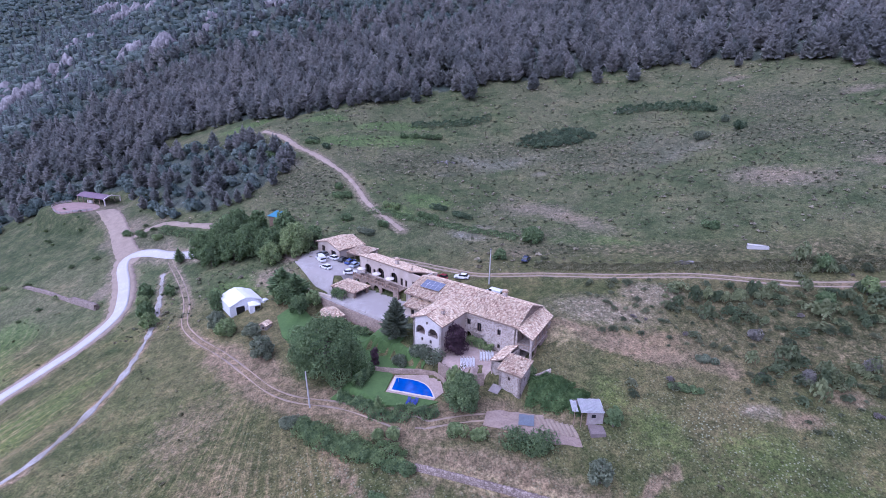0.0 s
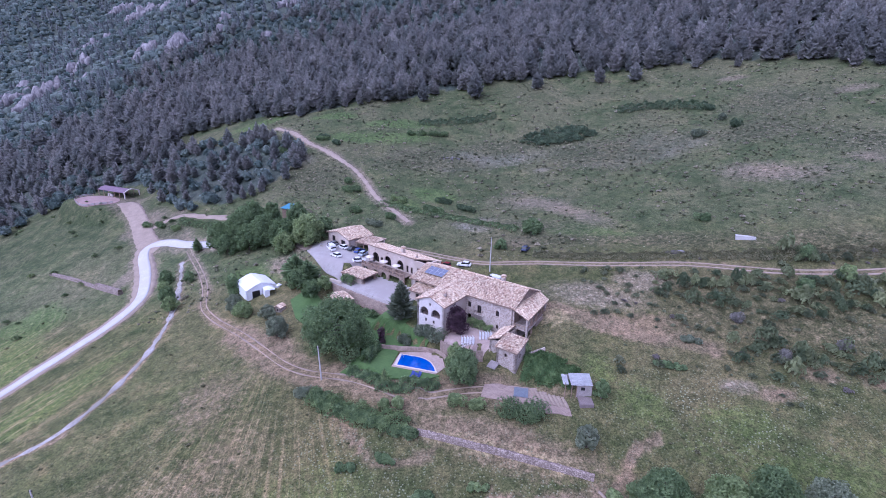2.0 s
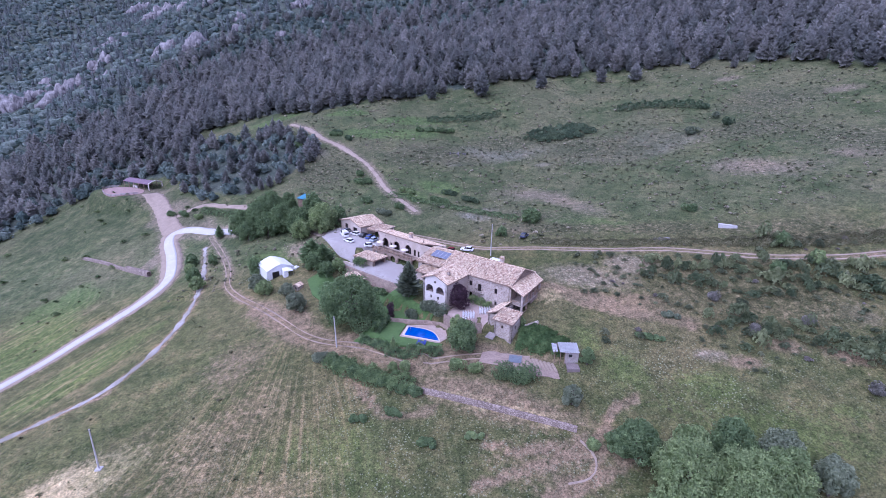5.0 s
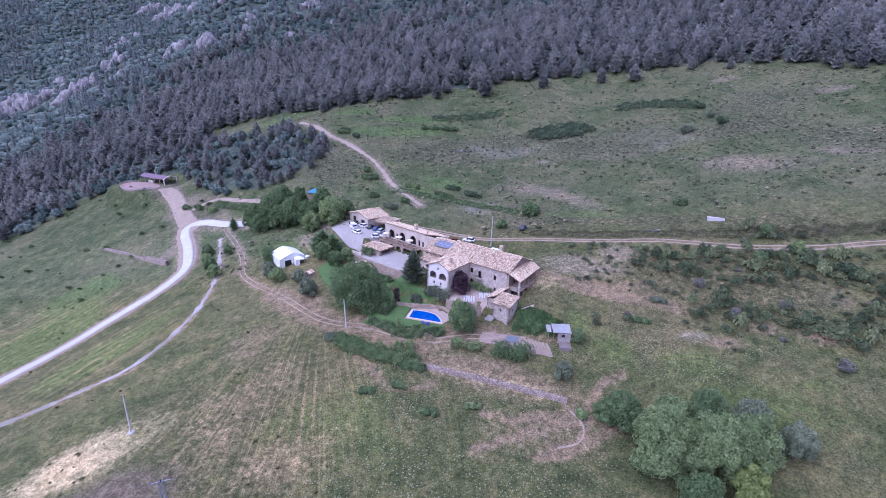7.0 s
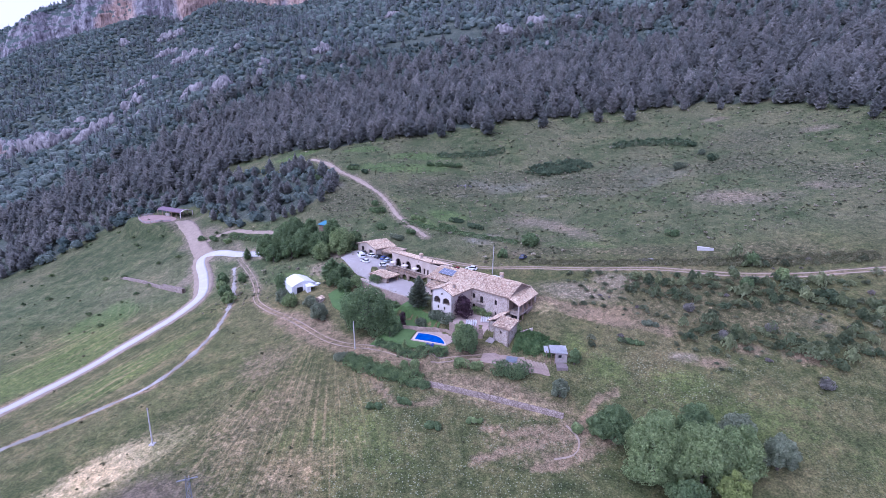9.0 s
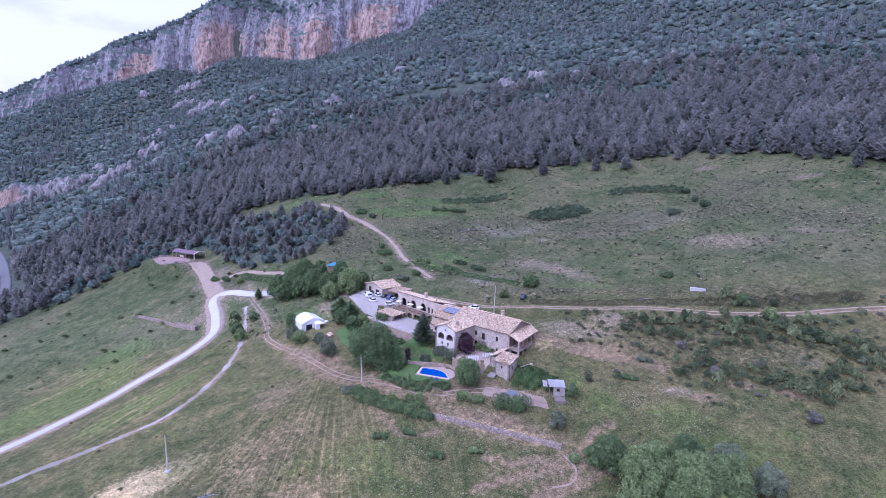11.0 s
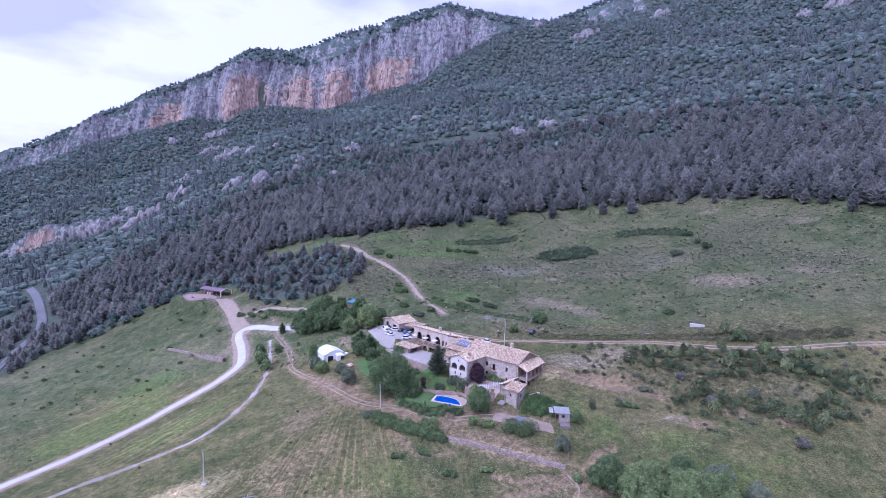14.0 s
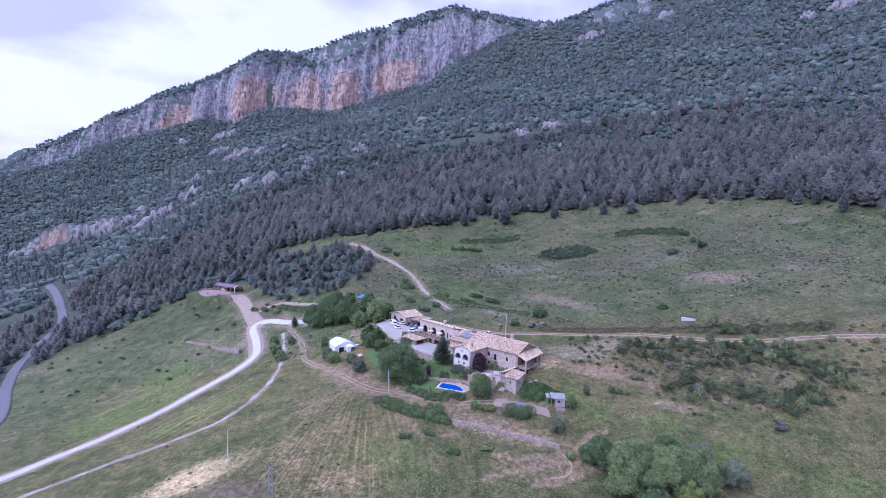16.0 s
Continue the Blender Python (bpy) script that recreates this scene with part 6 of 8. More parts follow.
# trees
def leaf_build(c0, c1):
    def build(t, b):
        a = attr(t, "tint")
        f = noise_of(t, 0.9, 3.0, 0.6)
        c = mix(t, 1.0, a.outputs["Color"], ramp(t, f, [(0.3, c0), (0.7, c1)]), "MULTIPLY")
        t.links.new(c, b.inputs["Base Color"])
        b.inputs["Roughness"].default_value = 0.8
        b.inputs["Specular IOR Level"].default_value = 0.2
        thin = t.nodes.new("ShaderNodeBsdfTranslucent")
        t.links.new(c, thin.inputs["Color"])
        both = nd(t, "ShaderNodeMixShader", Fac=0.5)
        t.links.new(b.outputs["BSDF"], both.inputs[1])
        t.links.new(thin.outputs["BSDF"], both.inputs[2])
        t.links.new(both.outputs["Shader"], t.nodes["Material Output"].inputs["Surface"])
    return build


M_LEAF = mat("foliage", leaf_build((0.6, 0.62, 0.55), (1.35, 1.3, 1.25)))
M_BARK = speckled("bark", (0.09, 0.07, 0.055), (0.19, 0.155, 0.125), 2.0, 12.0, 0.95, 0.8)
rng = np.random.default_rng(7)


def tufts(centres, out, size, rs, droop=0.0, curl=0.35):
    """Small pointed leaf sprays of two blades, lying over the crown like shingles. Returns verts (n*6, 3) and quads (n*2, 4)."""
    n = len(centres)
    out = out / (np.linalg.norm(out, axis=1)[:, None] + 1e-6)
    face = out + rs.normal(size=(n, 3)) * 0.42
    face /= np.linalg.norm(face, axis=1)[:, None] + 1e-6
    way = np.cross(face, rs.normal(size=(n, 3)))
    way /= np.linalg.norm(way, axis=1)[:, None] + 1e-6
    side = np.cross(way, face)
    s = np.asarray(size).reshape(-1, 1) * rs.uniform(0.6, 1.35, (n, 1))
    side2 = side * 0.5 + face * 0.85
    v = np.empty((n, 6, 3))
    v[:, 0] = centres - way * s * 0.62
    v[:, 2] = centres + way * s * 0.68
    v[:, 1] = centres + side * s * 0.45
    v[:, 3] = centres - side * s * 0.45 + out * s * curl * 0.3
    v[:, 4] = centres + side2 * s * 0.36
    v[:, 5] = centres - side2 * s * 0.36
    v[:, :, 2] -= droop * s
    k = np.arange(n)[:, None] * 6
    q = np.concatenate([k + np.array([[0, 1, 2, 3]]), k + np.array([[0, 4, 2, 5]])], 0)
    return v.reshape(-1, 3), q


def ball(rs, cells=2, lump=0.2):
    """A rounded closed body of quads, about 1 m in radius, uneven."""
    vs, qs, base = [], [], 0
    g = np.linspace(-1, 1, cells + 1)
    for axis in range(3):
        for sign in (-1, 1):
            a, b = np.meshgrid(g, g)
            p = np.zeros((a.size, 3))
            p[:, axis], p[:, (axis + 1) % 3], p[:, (axis + 2) % 3] = sign, a.ravel(), b.ravel()
            vs.append(p / np.linalg.norm(p, axis=1)[:, None])
            k = (np.arange(cells)[:, None] * (cells + 1) + np.arange(cells)[None, :]).ravel() + base
            q = np.stack([k, k + 1, k + cells + 2, k + cells + 1], 1)
            qs.append(q if sign > 0 else q[:, ::-1])
            base += a.size
    v = np.vstack(vs)
    ph = rs.uniform(0, 6, 4)
    v = v * (1 + lump * np.sin(3.1 * v[:, 0] + ph[0]) * np.sin(3.4 * v[:, 1] + ph[1]) + lump * 0.8 * np.sin(4 * v[:, 2] + 3 * v[:, 0] + ph[2]))[:, None]
    return v, np.vstack(qs)


def pine_proto(rs, whorls=13, per=9, narrow=1.0):
    """A pine 1 m high: whorls of flat branches, each a pointed spray, round a trunk and a thin inner cone. Returns verts, quads and the count of leafy verts."""
    vs = []
    spin = 0.0
    for i in range(whorls):
        f = i / (whorls - 1)
        h = 0.13 + 0.83 * f
        rad = narrow * (0.245 * (1 - f**1.35) + 0.02) * (0.72 + 0.28 * min(1, f * 5))
        n = max(3, round(per * (1 - 0.5 * f)))
        spin += 0.9
        for k in range(n):
            az = spin + math.tau * k / n + rs.normal() * 0.25
            l = rad * rs.uniform(0.68, 1.16)
            w = l * rs.uniform(0.2, 0.34) * min(1.0, 12 / per) + 0.008
            z0 = h + rs.normal() * 0.022
            lift = (0.25 + 0.6 * f) * l + rs.normal() * 0.025
            c, s = math.cos(az), math.sin(az)
            roll = rs.uniform(-0.85, 0.85) * w
            vs.append([(0, 0, z0), (c * l * 0.6 - s * w, s * l * 0.6 + c * w, z0 + lift * 0.45 - 0.01 + roll), (c * l, s * l, z0 + lift), (c * l * 0.6 + s * w, s * l * 0.6 - c * w, z0 + lift * 0.45 - 0.01 - roll)])
    v = np.array(vs).reshape(-1, 3)
    q = np.arange(len(v)).reshape(-1, 4)
    m = 5
    ang = np.arange(m) * math.tau / m
    ring = np.stack([np.cos(ang), np.sin(ang), np.zeros(m)], 1)
    k = np.arange(m)
    side = np.stack([k, (k + 1) % m, (k + 1) % m + m, k + m], 1)
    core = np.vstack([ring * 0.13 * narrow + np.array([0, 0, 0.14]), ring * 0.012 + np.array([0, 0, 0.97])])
    q = np.vstack([q, side + len(v)])
    v = np.vstack([v, core])
    tv = np.vstack([ring * 0.02, ring * 0.012 + np.array([0, 0, 0.4])])
    return np.vstack([v, tv]), np.vstack([q, side + len(v)]), len(v)


def blob_proto(rs, n=70, flat=0.8, size=0.2, cells=2, core=0.24):
    """A broad shrub or oak about 1 m across: leaf sprays over several lumps that are filled with a rounded body."""
    m = 5
    az = np.arange(m) * math.tau / m + rs.normal(size=m) * 0.3
    lumps = np.stack([np.cos(az) * 0.24, np.sin(az) * 0.24, rs.uniform(0.26, 0.46, m) * flat], 1)
    lumps[0] = (0, 0, 0.55 * flat)
    lr = rs.uniform(0.2, 0.29, m)
    k = rs.integers(0, m, n)
    d = rs.normal(size=(n, 3))
    d /= np.linalg.norm(d, axis=1)[:, None]
    d[:, 2] = np.abs(d[:, 2]) * 1.1 - 0.25
    c = lumps[k] + d * lr[k][:, None] * rs.uniform(0.85, 1.08, (n, 1))
    c[:, 2] = np.maximum(c[:, 2], 0.03)
    v, q = tufts(c, d + np.array([0, 0, 0.4]), size, rs)
    if n < 60:
        q = q[:n]
        v = v.reshape(n, 6, 3)[:, :4].reshape(-1, 3)
        q = np.arange(n * 4).reshape(n, 4)
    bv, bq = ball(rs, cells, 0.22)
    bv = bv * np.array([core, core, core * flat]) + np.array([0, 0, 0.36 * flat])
    return np.vstack([v, bv]), np.vstack([q, bq + len(v)]), len(v) + len(bv)


def scatter(name, protos, places, heights, widths, tints, material, label, category):
    """Many plants joined into one mesh."""
    vs, qs, ts, base = [], [], [], 0
    which = rng.integers(0, len(protos), len(places))
    turn = rng.random(len(places)) * math.tau
    for k, (pv, pq, nl) in enumerate(protos):
        idx = np.nonzero(which == k)[0]
        if not len(idx):
            continue
        c, s = np.cos(turn[idx])[:, None], np.sin(turn[idx])[:, None]
        w, h = widths[idx][:, None], heights[idx][:, None]
        x = (pv[None, :, 0] * c - pv[None, :, 1] * s) * w + places[idx, 0][:, None]
        y = (pv[None, :, 0] * s + pv[None, :, 1] * c) * w + places[idx, 1][:, None]
        z = pv[None, :, 2] * h + places[idx, 2][:, None]
        vs.append(np.stack([x, y, z], -1).reshape(-1, 3))
        t = np.repeat(tints[idx][:, None, :], len(pv), 1)
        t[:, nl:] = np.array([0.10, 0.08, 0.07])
        ts.append(t.reshape(-1, 3))
        qs.append((pq[None] + (np.arange(len(idx)) * len(pv))[:, None, None] + base).reshape(-1, 4))
        base += len(idx) * len(pv)
    ob = new(name, fast_mesh(name, np.vstack(vs), np.vstack(qs), material, np.vstack(ts)))
    return tagged(ob, label, category, kind="stuff")


def jittered(x0, x1, y0, y1, gap):
    gx_, gy_ = np.meshgrid(np.arange(x0, x1, gap), np.arange(y0, y1, gap))
    x, y = gx_.ravel(), gy_.ravel()
    return x + rng.uniform(-0.48, 0.48, len(x)) * gap, y + rng.uniform(-0.48, 0.48, len(x)) * gap


def in_view(x, y, lo=-1.0, hi=1.05):
    """Roughly the wedge of land that the flight looks over."""
    d = y + 190
    return (d > 40) & (x > lo * d - 25) & (x < hi * d + 25)


def tinted(n, a, b, spread=0.12):
    k = rng.random((n, 1))
    return (np.array(a) * (1 - k) + np.array(b) * k) * rng.uniform(1 - spread, 1 + spread, (n, 1))


def rock_at(x, y):
    """Where the mountain shows bare rock."""
    r = np.zeros(len(x))
    for cx, cy, rx, ry, deg in CRAGS:
        r = np.maximum(r, blot(x, y, cx, cy, rx, ry, deg))
    return r


pines = [pine_proto(np.random.default_rng(20 + k), 17, 15, 1.15 + 0.1 * k) for k in range(6)]
mid_pines = [pine_proto(np.random.default_rng(30 + k), 12, 11, 1.2 + 0.1 * k) for k in range(6)]
small_pines = [pine_proto(np.random.default_rng(40 + k), 6, 6, 1.15 + 0.08 * k) for k in range(4)]
oaks = [blob_proto(np.random.default_rng(60 + k), 75, 0.95, 0.17, core=0.32) for k in range(5)]
thorns = [blob_proto(np.random.default_rng(70 + k), 190, 0.8, 0.10, 1, 0.16) for k in range(5)]
small_oaks = [blob_proto(np.random.default_rng(80 + k), 20, 0.95, 0.24, core=0.4) for k in range(4)]
tussocks = [blob_proto(np.random.default_rng(90 + k), 22, 0.8, 0.26, 1) for k in range(4)]
# forest tints are paler and bluer than leaves: some haze is mixed in
PINE_A, PINE_B = (0.225, 0.243, 0.235), (0.36, 0.358, 0.346)
OAK_A, OAK_B = (0.150, 0.210, 0.198), (0.30, 0.358, 0.328)
FAR_PINE_A, FAR_PINE_B = (0.17, 0.205, 0.205), (0.29, 0.315, 0.315)

# the near forest, tree by tree
x, y = jittered(-330, 330, -60, 420, 5.7)
depth = distance_to(x, y, FOREST_EDGE)
k = (inside(x, y, FOREST_EDGE) | ((depth < 13) & (rng.random(len(x)) < 0.16) & (x > -20))) & in_view(x, y) & (np.hypot(x, y - 60) < 390)
dens = wave(x, y, 14, 9) * 0.3 + 0.9 - 0.08 * ((x < -90) & (y < 200))
k &= (rng.random(len(x)) < dens) & (rock_at(x, y) < 0.6) & (rock_at(x, y + 9) < 0.6) & (rock_at(x, y + 16) < 0.7)
k &= distance_to(x, y, VALLEY_ROAD) > 6
x, y, depth = x[k], y[k], depth[k]
z = height(x, y)
knoll = (x < -60) & (y < 185) & (x > -230)
pine_share = np.clip(0.97 + 0.2 * wave(x, y, 40, 3) - (0.72 + 0.3 * wave(x, y, 55, 6)) * step01(depth, 95, 150) - 0.5 * knoll, 0.06, 1)
isp = rng.random(len(x)) < pine_share
P = np.stack([x, y, z - 0.2], 1)
h = rng.uniform(7.5, 15.0, len(x)) * (1 - 0.3 * ((x < -40) & (y < 190)))
n = isp.sum()
near_edge = np.hypot(x, y - 20) < 225
for keep, protos, nm, lb in ((isp & near_edge, pines, "pine_forest", "grey-green pines at the foot of the wooded slope"), (isp & ~near_edge, mid_pines, "upper_pine_forest", "dense grey-green pine forest on the slope")):
    n = keep.sum()
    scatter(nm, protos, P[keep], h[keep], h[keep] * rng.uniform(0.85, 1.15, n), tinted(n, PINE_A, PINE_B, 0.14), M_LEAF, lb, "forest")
n = (~isp).sum()
w = rng.uniform(4, 7.5, n)
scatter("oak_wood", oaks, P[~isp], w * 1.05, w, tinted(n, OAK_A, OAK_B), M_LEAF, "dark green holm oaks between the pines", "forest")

# the far mountain side, in looser clumps
x, y = jittered(-1250, 900, 180, 1200, 8.6)
k = in_view(x, y) & (np.hypot(x, y - 60) >= 385) & (inside(x, y, FOREST_EDGE) | (y > 1080))
rk = np.maximum(rock_at(x, y), np.maximum(rock_at(x, y + 10), rock_at(x, y + 20)))
k &= (rng.random(len(x)) < 0.97 + 0.2 * wave(x, y, 30, 2)) & (rng.random(len(x)) > rk * 0.95)
ridge = np.where(y > 1060, 0.8, 1.0)
k &= rng.random(len(x)) < ridge
k &= distance_to(x, y, VALLEY_ROAD) > 8
x, y = x[k], y[k]
z = height(x, y)
steep = np.hypot(height(x + 4, y) - height(x - 4, y), height(x, y + 4) - height(x, y - 4)) / 8
k = steep < 1.1
x, y, z = x[k], y[k], z[k]
isp = rng.random(len(x)) < np.clip(0.36 + 0.5 * wave(x, y, 60, 5), 0.05, 0.9)
P = np.stack([x, y, z - 0.4], 1)
n = isp.sum()
h = rng.uniform(8, 13, n)
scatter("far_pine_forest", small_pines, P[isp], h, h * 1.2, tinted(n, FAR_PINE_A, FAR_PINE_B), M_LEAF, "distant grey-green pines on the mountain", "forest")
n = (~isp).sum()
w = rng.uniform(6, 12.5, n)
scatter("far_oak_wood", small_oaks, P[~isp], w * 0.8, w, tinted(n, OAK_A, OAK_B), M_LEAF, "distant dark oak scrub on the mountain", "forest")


def spray_tree(name, place, tall, wide, tint_a, tint_b, label, category="tree", shape="round", n=1500, leaf=0.55, trunk=0.22, group="", seed=0, clear=0.2):
    """A tree with a tapered trunk, limbs, and a crown of leaf sprays over uneven lumps."""
    rs = np.random.default_rng(seed + 1000)
    t = thing(name, (place[0], place[1], place[2]), label, category, group)
    if shape == "fir":
        part("trunk", tubed((0, 0, -0.5), (0, 0, tall * 0.9), trunk, 0.03), M_BARK, t, "grey-brown bark")
        v, q, leafy = pine_proto(rs, int(tall * 3.2), 26, 1.0)
        q = q[:-5]
        v = v[:leafy] * np.array([wide / 0.5, wide / 0.5, tall])
        turn_ = np.arctan2(v[:, 1], v[:, 0])
        v[:, :2] *= (1 + 0.16 * np.sin(2 * turn_ + seed + v[:, 2]) + 0.1 * np.sin(5 * turn_ + 2.1 * v[:, 2]))[:, None]
        tint = np.array(tint_a) + (np.array(tint_b) - np.array(tint_a)) * np.repeat(np.clip(rs.normal(0.4, 0.2, len(v) // 2 + 1), 0, 1), 2)[:len(v), None]
        crown = new("crown", fast_mesh("crown", v, q, M_LEAF, tint))
        crown.parent = t
        return t
    bm = bmesh.new()
    lean = Vector((rs.normal() * 0.03 * tall, rs.normal() * 0.03 * tall, 0))
    fork = Vector((lean.x * 0.4, lean.y * 0.4, tall * max(clear, 0.2)))
    tube(bm, (0, 0, -0.5), fork, trunk * 1.35, trunk, 8)
    tube(bm, fork, (lean.x, lean.y, tall * 0.85), trunk, trunk * 0.15, 7)
    nl = (24 if wide > 7 and shape == "round" else 12)
    lumps, radii = [], []
    for i in range(nl):
        az = i * 2.4 + rs.random()
        f = (i + 0.5) / nl
        if shape == "column":
            zz = tall * (0.14 + 0.78 * f)
            rr = wide * 0.16
            lr = wide * 0.36
        else:
            zz = tall * (clear + (0.92 - clear) * f)
            bulge = math.sin(math.pi * min(1, 0.22 + 0.72 * f)) ** 0.8
            rr = wide * 0.5 * bulge * rs.uniform(0.55, 0.84)
            lr = wide * rs.uniform(0.12, 0.19) * (0.6 + 0.4 * bulge)
        p = Vector((math.cos(az) * rr, math.sin(az) * rr, zz))
        lumps.append(p)
        radii.append(lr)
        root = fork.lerp(Vector((lean.x, lean.y, tall * 0.85)), min(0.9, f * 0.9))
        tube(bm, root, root.lerp(p, 0.85), trunk * 0.4 * (1 - 0.5 * f), trunk * 0.1, 5)
    if shape == "round":
        lumps.append(Vector((0, 0, tall * (clear * 0.4 + 0.55))))
        radii.append(wide * 0.36)
    part("trunk", bm, M_BARK, t, "grey-brown bark")
    L, R = np.array([tuple(p) for p in lumps]), np.array(radii)
    pick = rs.choice(len(L), n, p=R**2 / (R**2).sum())
    d = rs.normal(size=(n, 3))
    d /= np.linalg.norm(d, axis=1)[:, None]
    bump_ = 1 + 0.16 * np.sin(5 * d[:, 0] + pick) * np.sin(4 * d[:, 1] + 2 * pick)
    c = L[pick] + d * (R[pick] * bump_ * rs.uniform(0.72, 1.08, n))[:, None]
    c[:, 2] = np.maximum(c[:, 2], 0.15)
    v, q = tufts(c, d + np.array([0, 0, 0.35]), leaf, rs, 0.1)
    deep = np.repeat(np.clip(0.35 + 0.5 * rs.random(len(L))[pick] * 0.6 + rs.normal(0, 0.16, n), 0, 1), 6)[:, None]
    tint = np.array(tint_a) * (1 - deep) + np.array(tint_b) * deep
    crown = new("crown", fast_mesh("crown", v, q, M_LEAF, tint))
    crown.parent = t
    return t


def on_ground(x, y, dz=-0.1):
    return (x, y, h1(x, y) + dz)


DEEP = ((0.135, 0.205, 0.11), (0.32, 0.42, 0.205))
MILD = ((0.21, 0.295, 0.145), (0.47, 0.56, 0.275))
PALE = ((0.23, 0.28, 0.19), (0.44, 0.49, 0.35))
LIME = ((0.24, 0.31, 0.11), (0.48, 0.54, 0.21))
GREY = ((0.18, 0.225, 0.155), (0.38, 0.42, 0.30))
PLUM = ((0.08, 0.052, 0.072), (0.18, 0.11, 0.145))
FIR = ((0.13, 0.165, 0.12), (0.31, 0.345, 0.245))
# x, y, tall, wide, tints, shape, leaf sprays, label
ROADSIDE_TREES = (
    (-19, -6, 12.5, 17.0, DEEP, "round", 5200, "huge dense dark green walnut tree beside the lawn"),
    (-37.5, 30, 9.5, 10.5, DEEP, "fir", 0, "dark green spreading cedar beside the drive"),
    (-33.5, 27.8, 8.0, 9.0, DEEP, "fir", 0, "smaller dark green cedar beside the drive"),
    (-36.0, 26.6, 6.5, 8.0, DEEP, "round", 0, "dark green bushy tree under the cedars"),
    (-74, 65.5, 11.0, 10.0, DEEP, "round", 1800, "tall green tree in a row beside the road"),
    (-67, 64, 13.0, 11.0, DEEP, "round", 2200, "tall dark green tree in a row beside the road"),
    (-64, 72, 13.0, 11.0, DEEP, "round", 2200, "tall leafy tree behind the road"),
    (-57, 61, 12.0, 10.0, DEEP, "round", 2000, "light green leafy tree beside the road"),
    (-49, 57, 11.0, 9.5, DEEP, "round", 1800, "dark green tree beside the road"),
    (-40, 56, 11.5, 11.0, MILD, "round", 2300, "bright green tree beside the parking yard"),
    (-47, 53, 7.5, 8.0, MILD, "round", 1700, "bright green tree on the bank below the road"),
    (-70, 79, 9.0, 8.0, DEEP, "round", 1500, "dark green tree at the wood edge"),
    (-35, 62, 7.0, 6.0, DEEP, "round", 1200, "green tree behind the barn"),
    (-62, 60, 10.0, 9.0, DEEP, "round", 1700, "leafy green tree at the front of the tree group"),
)
GARDEN_TREES = (
    (-46, 67, 11.5, 9.0, DEEP, "round", 1700, "dark tree in the tree group above the yard"),
    (-57, 72, 11.0, 8.0, DEEP, "round", 1700, "tall dark tree in the tree group above the road"),
    (-70, 60.5, 8.0, 8.0, DEEP, "round", 1500, "green tree over the road edge"),
    (-4.2, 3.2, 11.0, 7.8, FIR, "fir", 2600, "grey-green fir tree beside the white tower house"),
    (9.2, -2.2, 6.8, 7.2, PLUM, "round", 2400, "dark purple-leaved plum tree beside the courtyard"),
    (-8.6, -3.0, 4.6, 1.9, PLUM, "column", 500, "narrow purple-leaved tree on the lawn"),
    (10.5, -18.8, 8.2, 7.4, DEEP, "round", 2600, "broad dark green tree below the courtyard"),
    (9.0, -15.0, 6.5, 5.0, MILD, "round", 1500, "green tree beside the pool terrace"),
    (-6.6, -18.2, 4.4, 2.4, MILD, "fir", 700, "small bright green conifer at the end of the hedge"),
    (-85, 69, 6.0, 4.2, DEEP, "fir", 800, "small dark roadside tree at the track fork"),
    (-88, 50, 5.0, 5.0, DEEP, "round", 1000, "green bushy tree inside the road bend"),
    (-86, 44, 4.0, 4.5, MILD, "round", 900, "green bushy tree inside the road bend"),
    (-81, 36, 5.5, 5.5, DEEP, "round", 1100, "green bushy tree beside the channel"),
    (-77, 30, 5.0, 5.0, MILD, "round", 1000, "green bushy tree beside the channel"),
)
SLOPE_TREES = (
    (-78, 46, 4.0, 3.6, DEEP, "round", 700, "small green tree between road and track"),
    (-57, 30, 6.5, 4.0, DEEP, "column", 900, "narrow dark tree beside the tent"),
    (-53, 20, 5.0, 6.0, GREY, "round", 1200, "grey-green bushy tree below the tent"),
    (-49, 15.5, 4.5, 6.0, MILD, "round", 1100, "bushy light green tree below the tent"),
    (-36, 3, 5.5, 6.5, GREY, "round", 1300, "grey-green bushy tree beside the rut"),
    (-31, 20, 5.5, 5.5, DEEP, "round", 1100, "dark bush tree below the drive"),
    (-28, 24, 4.0, 4.5, MILD, "round", 900, "light green bush tree on the lawn edge"),
    (-41, 12, 4.0, 5.0, GREY, "round", 900, "grey-green bush beside the stone oven"),
    (42.5, -48, 8.5, 8.5, DEEP, "round", 0, "dark green bushy tree at the edge of the hollow"),
    (47.5, -58, 14.5, 12.5, MILD, "round", 0, "broad light green poplar in the hollow"),
    (56, -60.5, 15.0, 12.5, MILD, "round", 0, "tall grey-green willow in the hollow"),
    (63.5, -58.5, 12.5, 10.0, MILD, "round", 0, "light green willow in the hollow"),
    (59, -67, 11.0, 6.5, LIME, "round", 0, "narrow yellow-green tree in the hollow"),
    (73, -57, 8.0, 7.0, PALE, "round", 0, "grey-green tree in the hollow"),
)
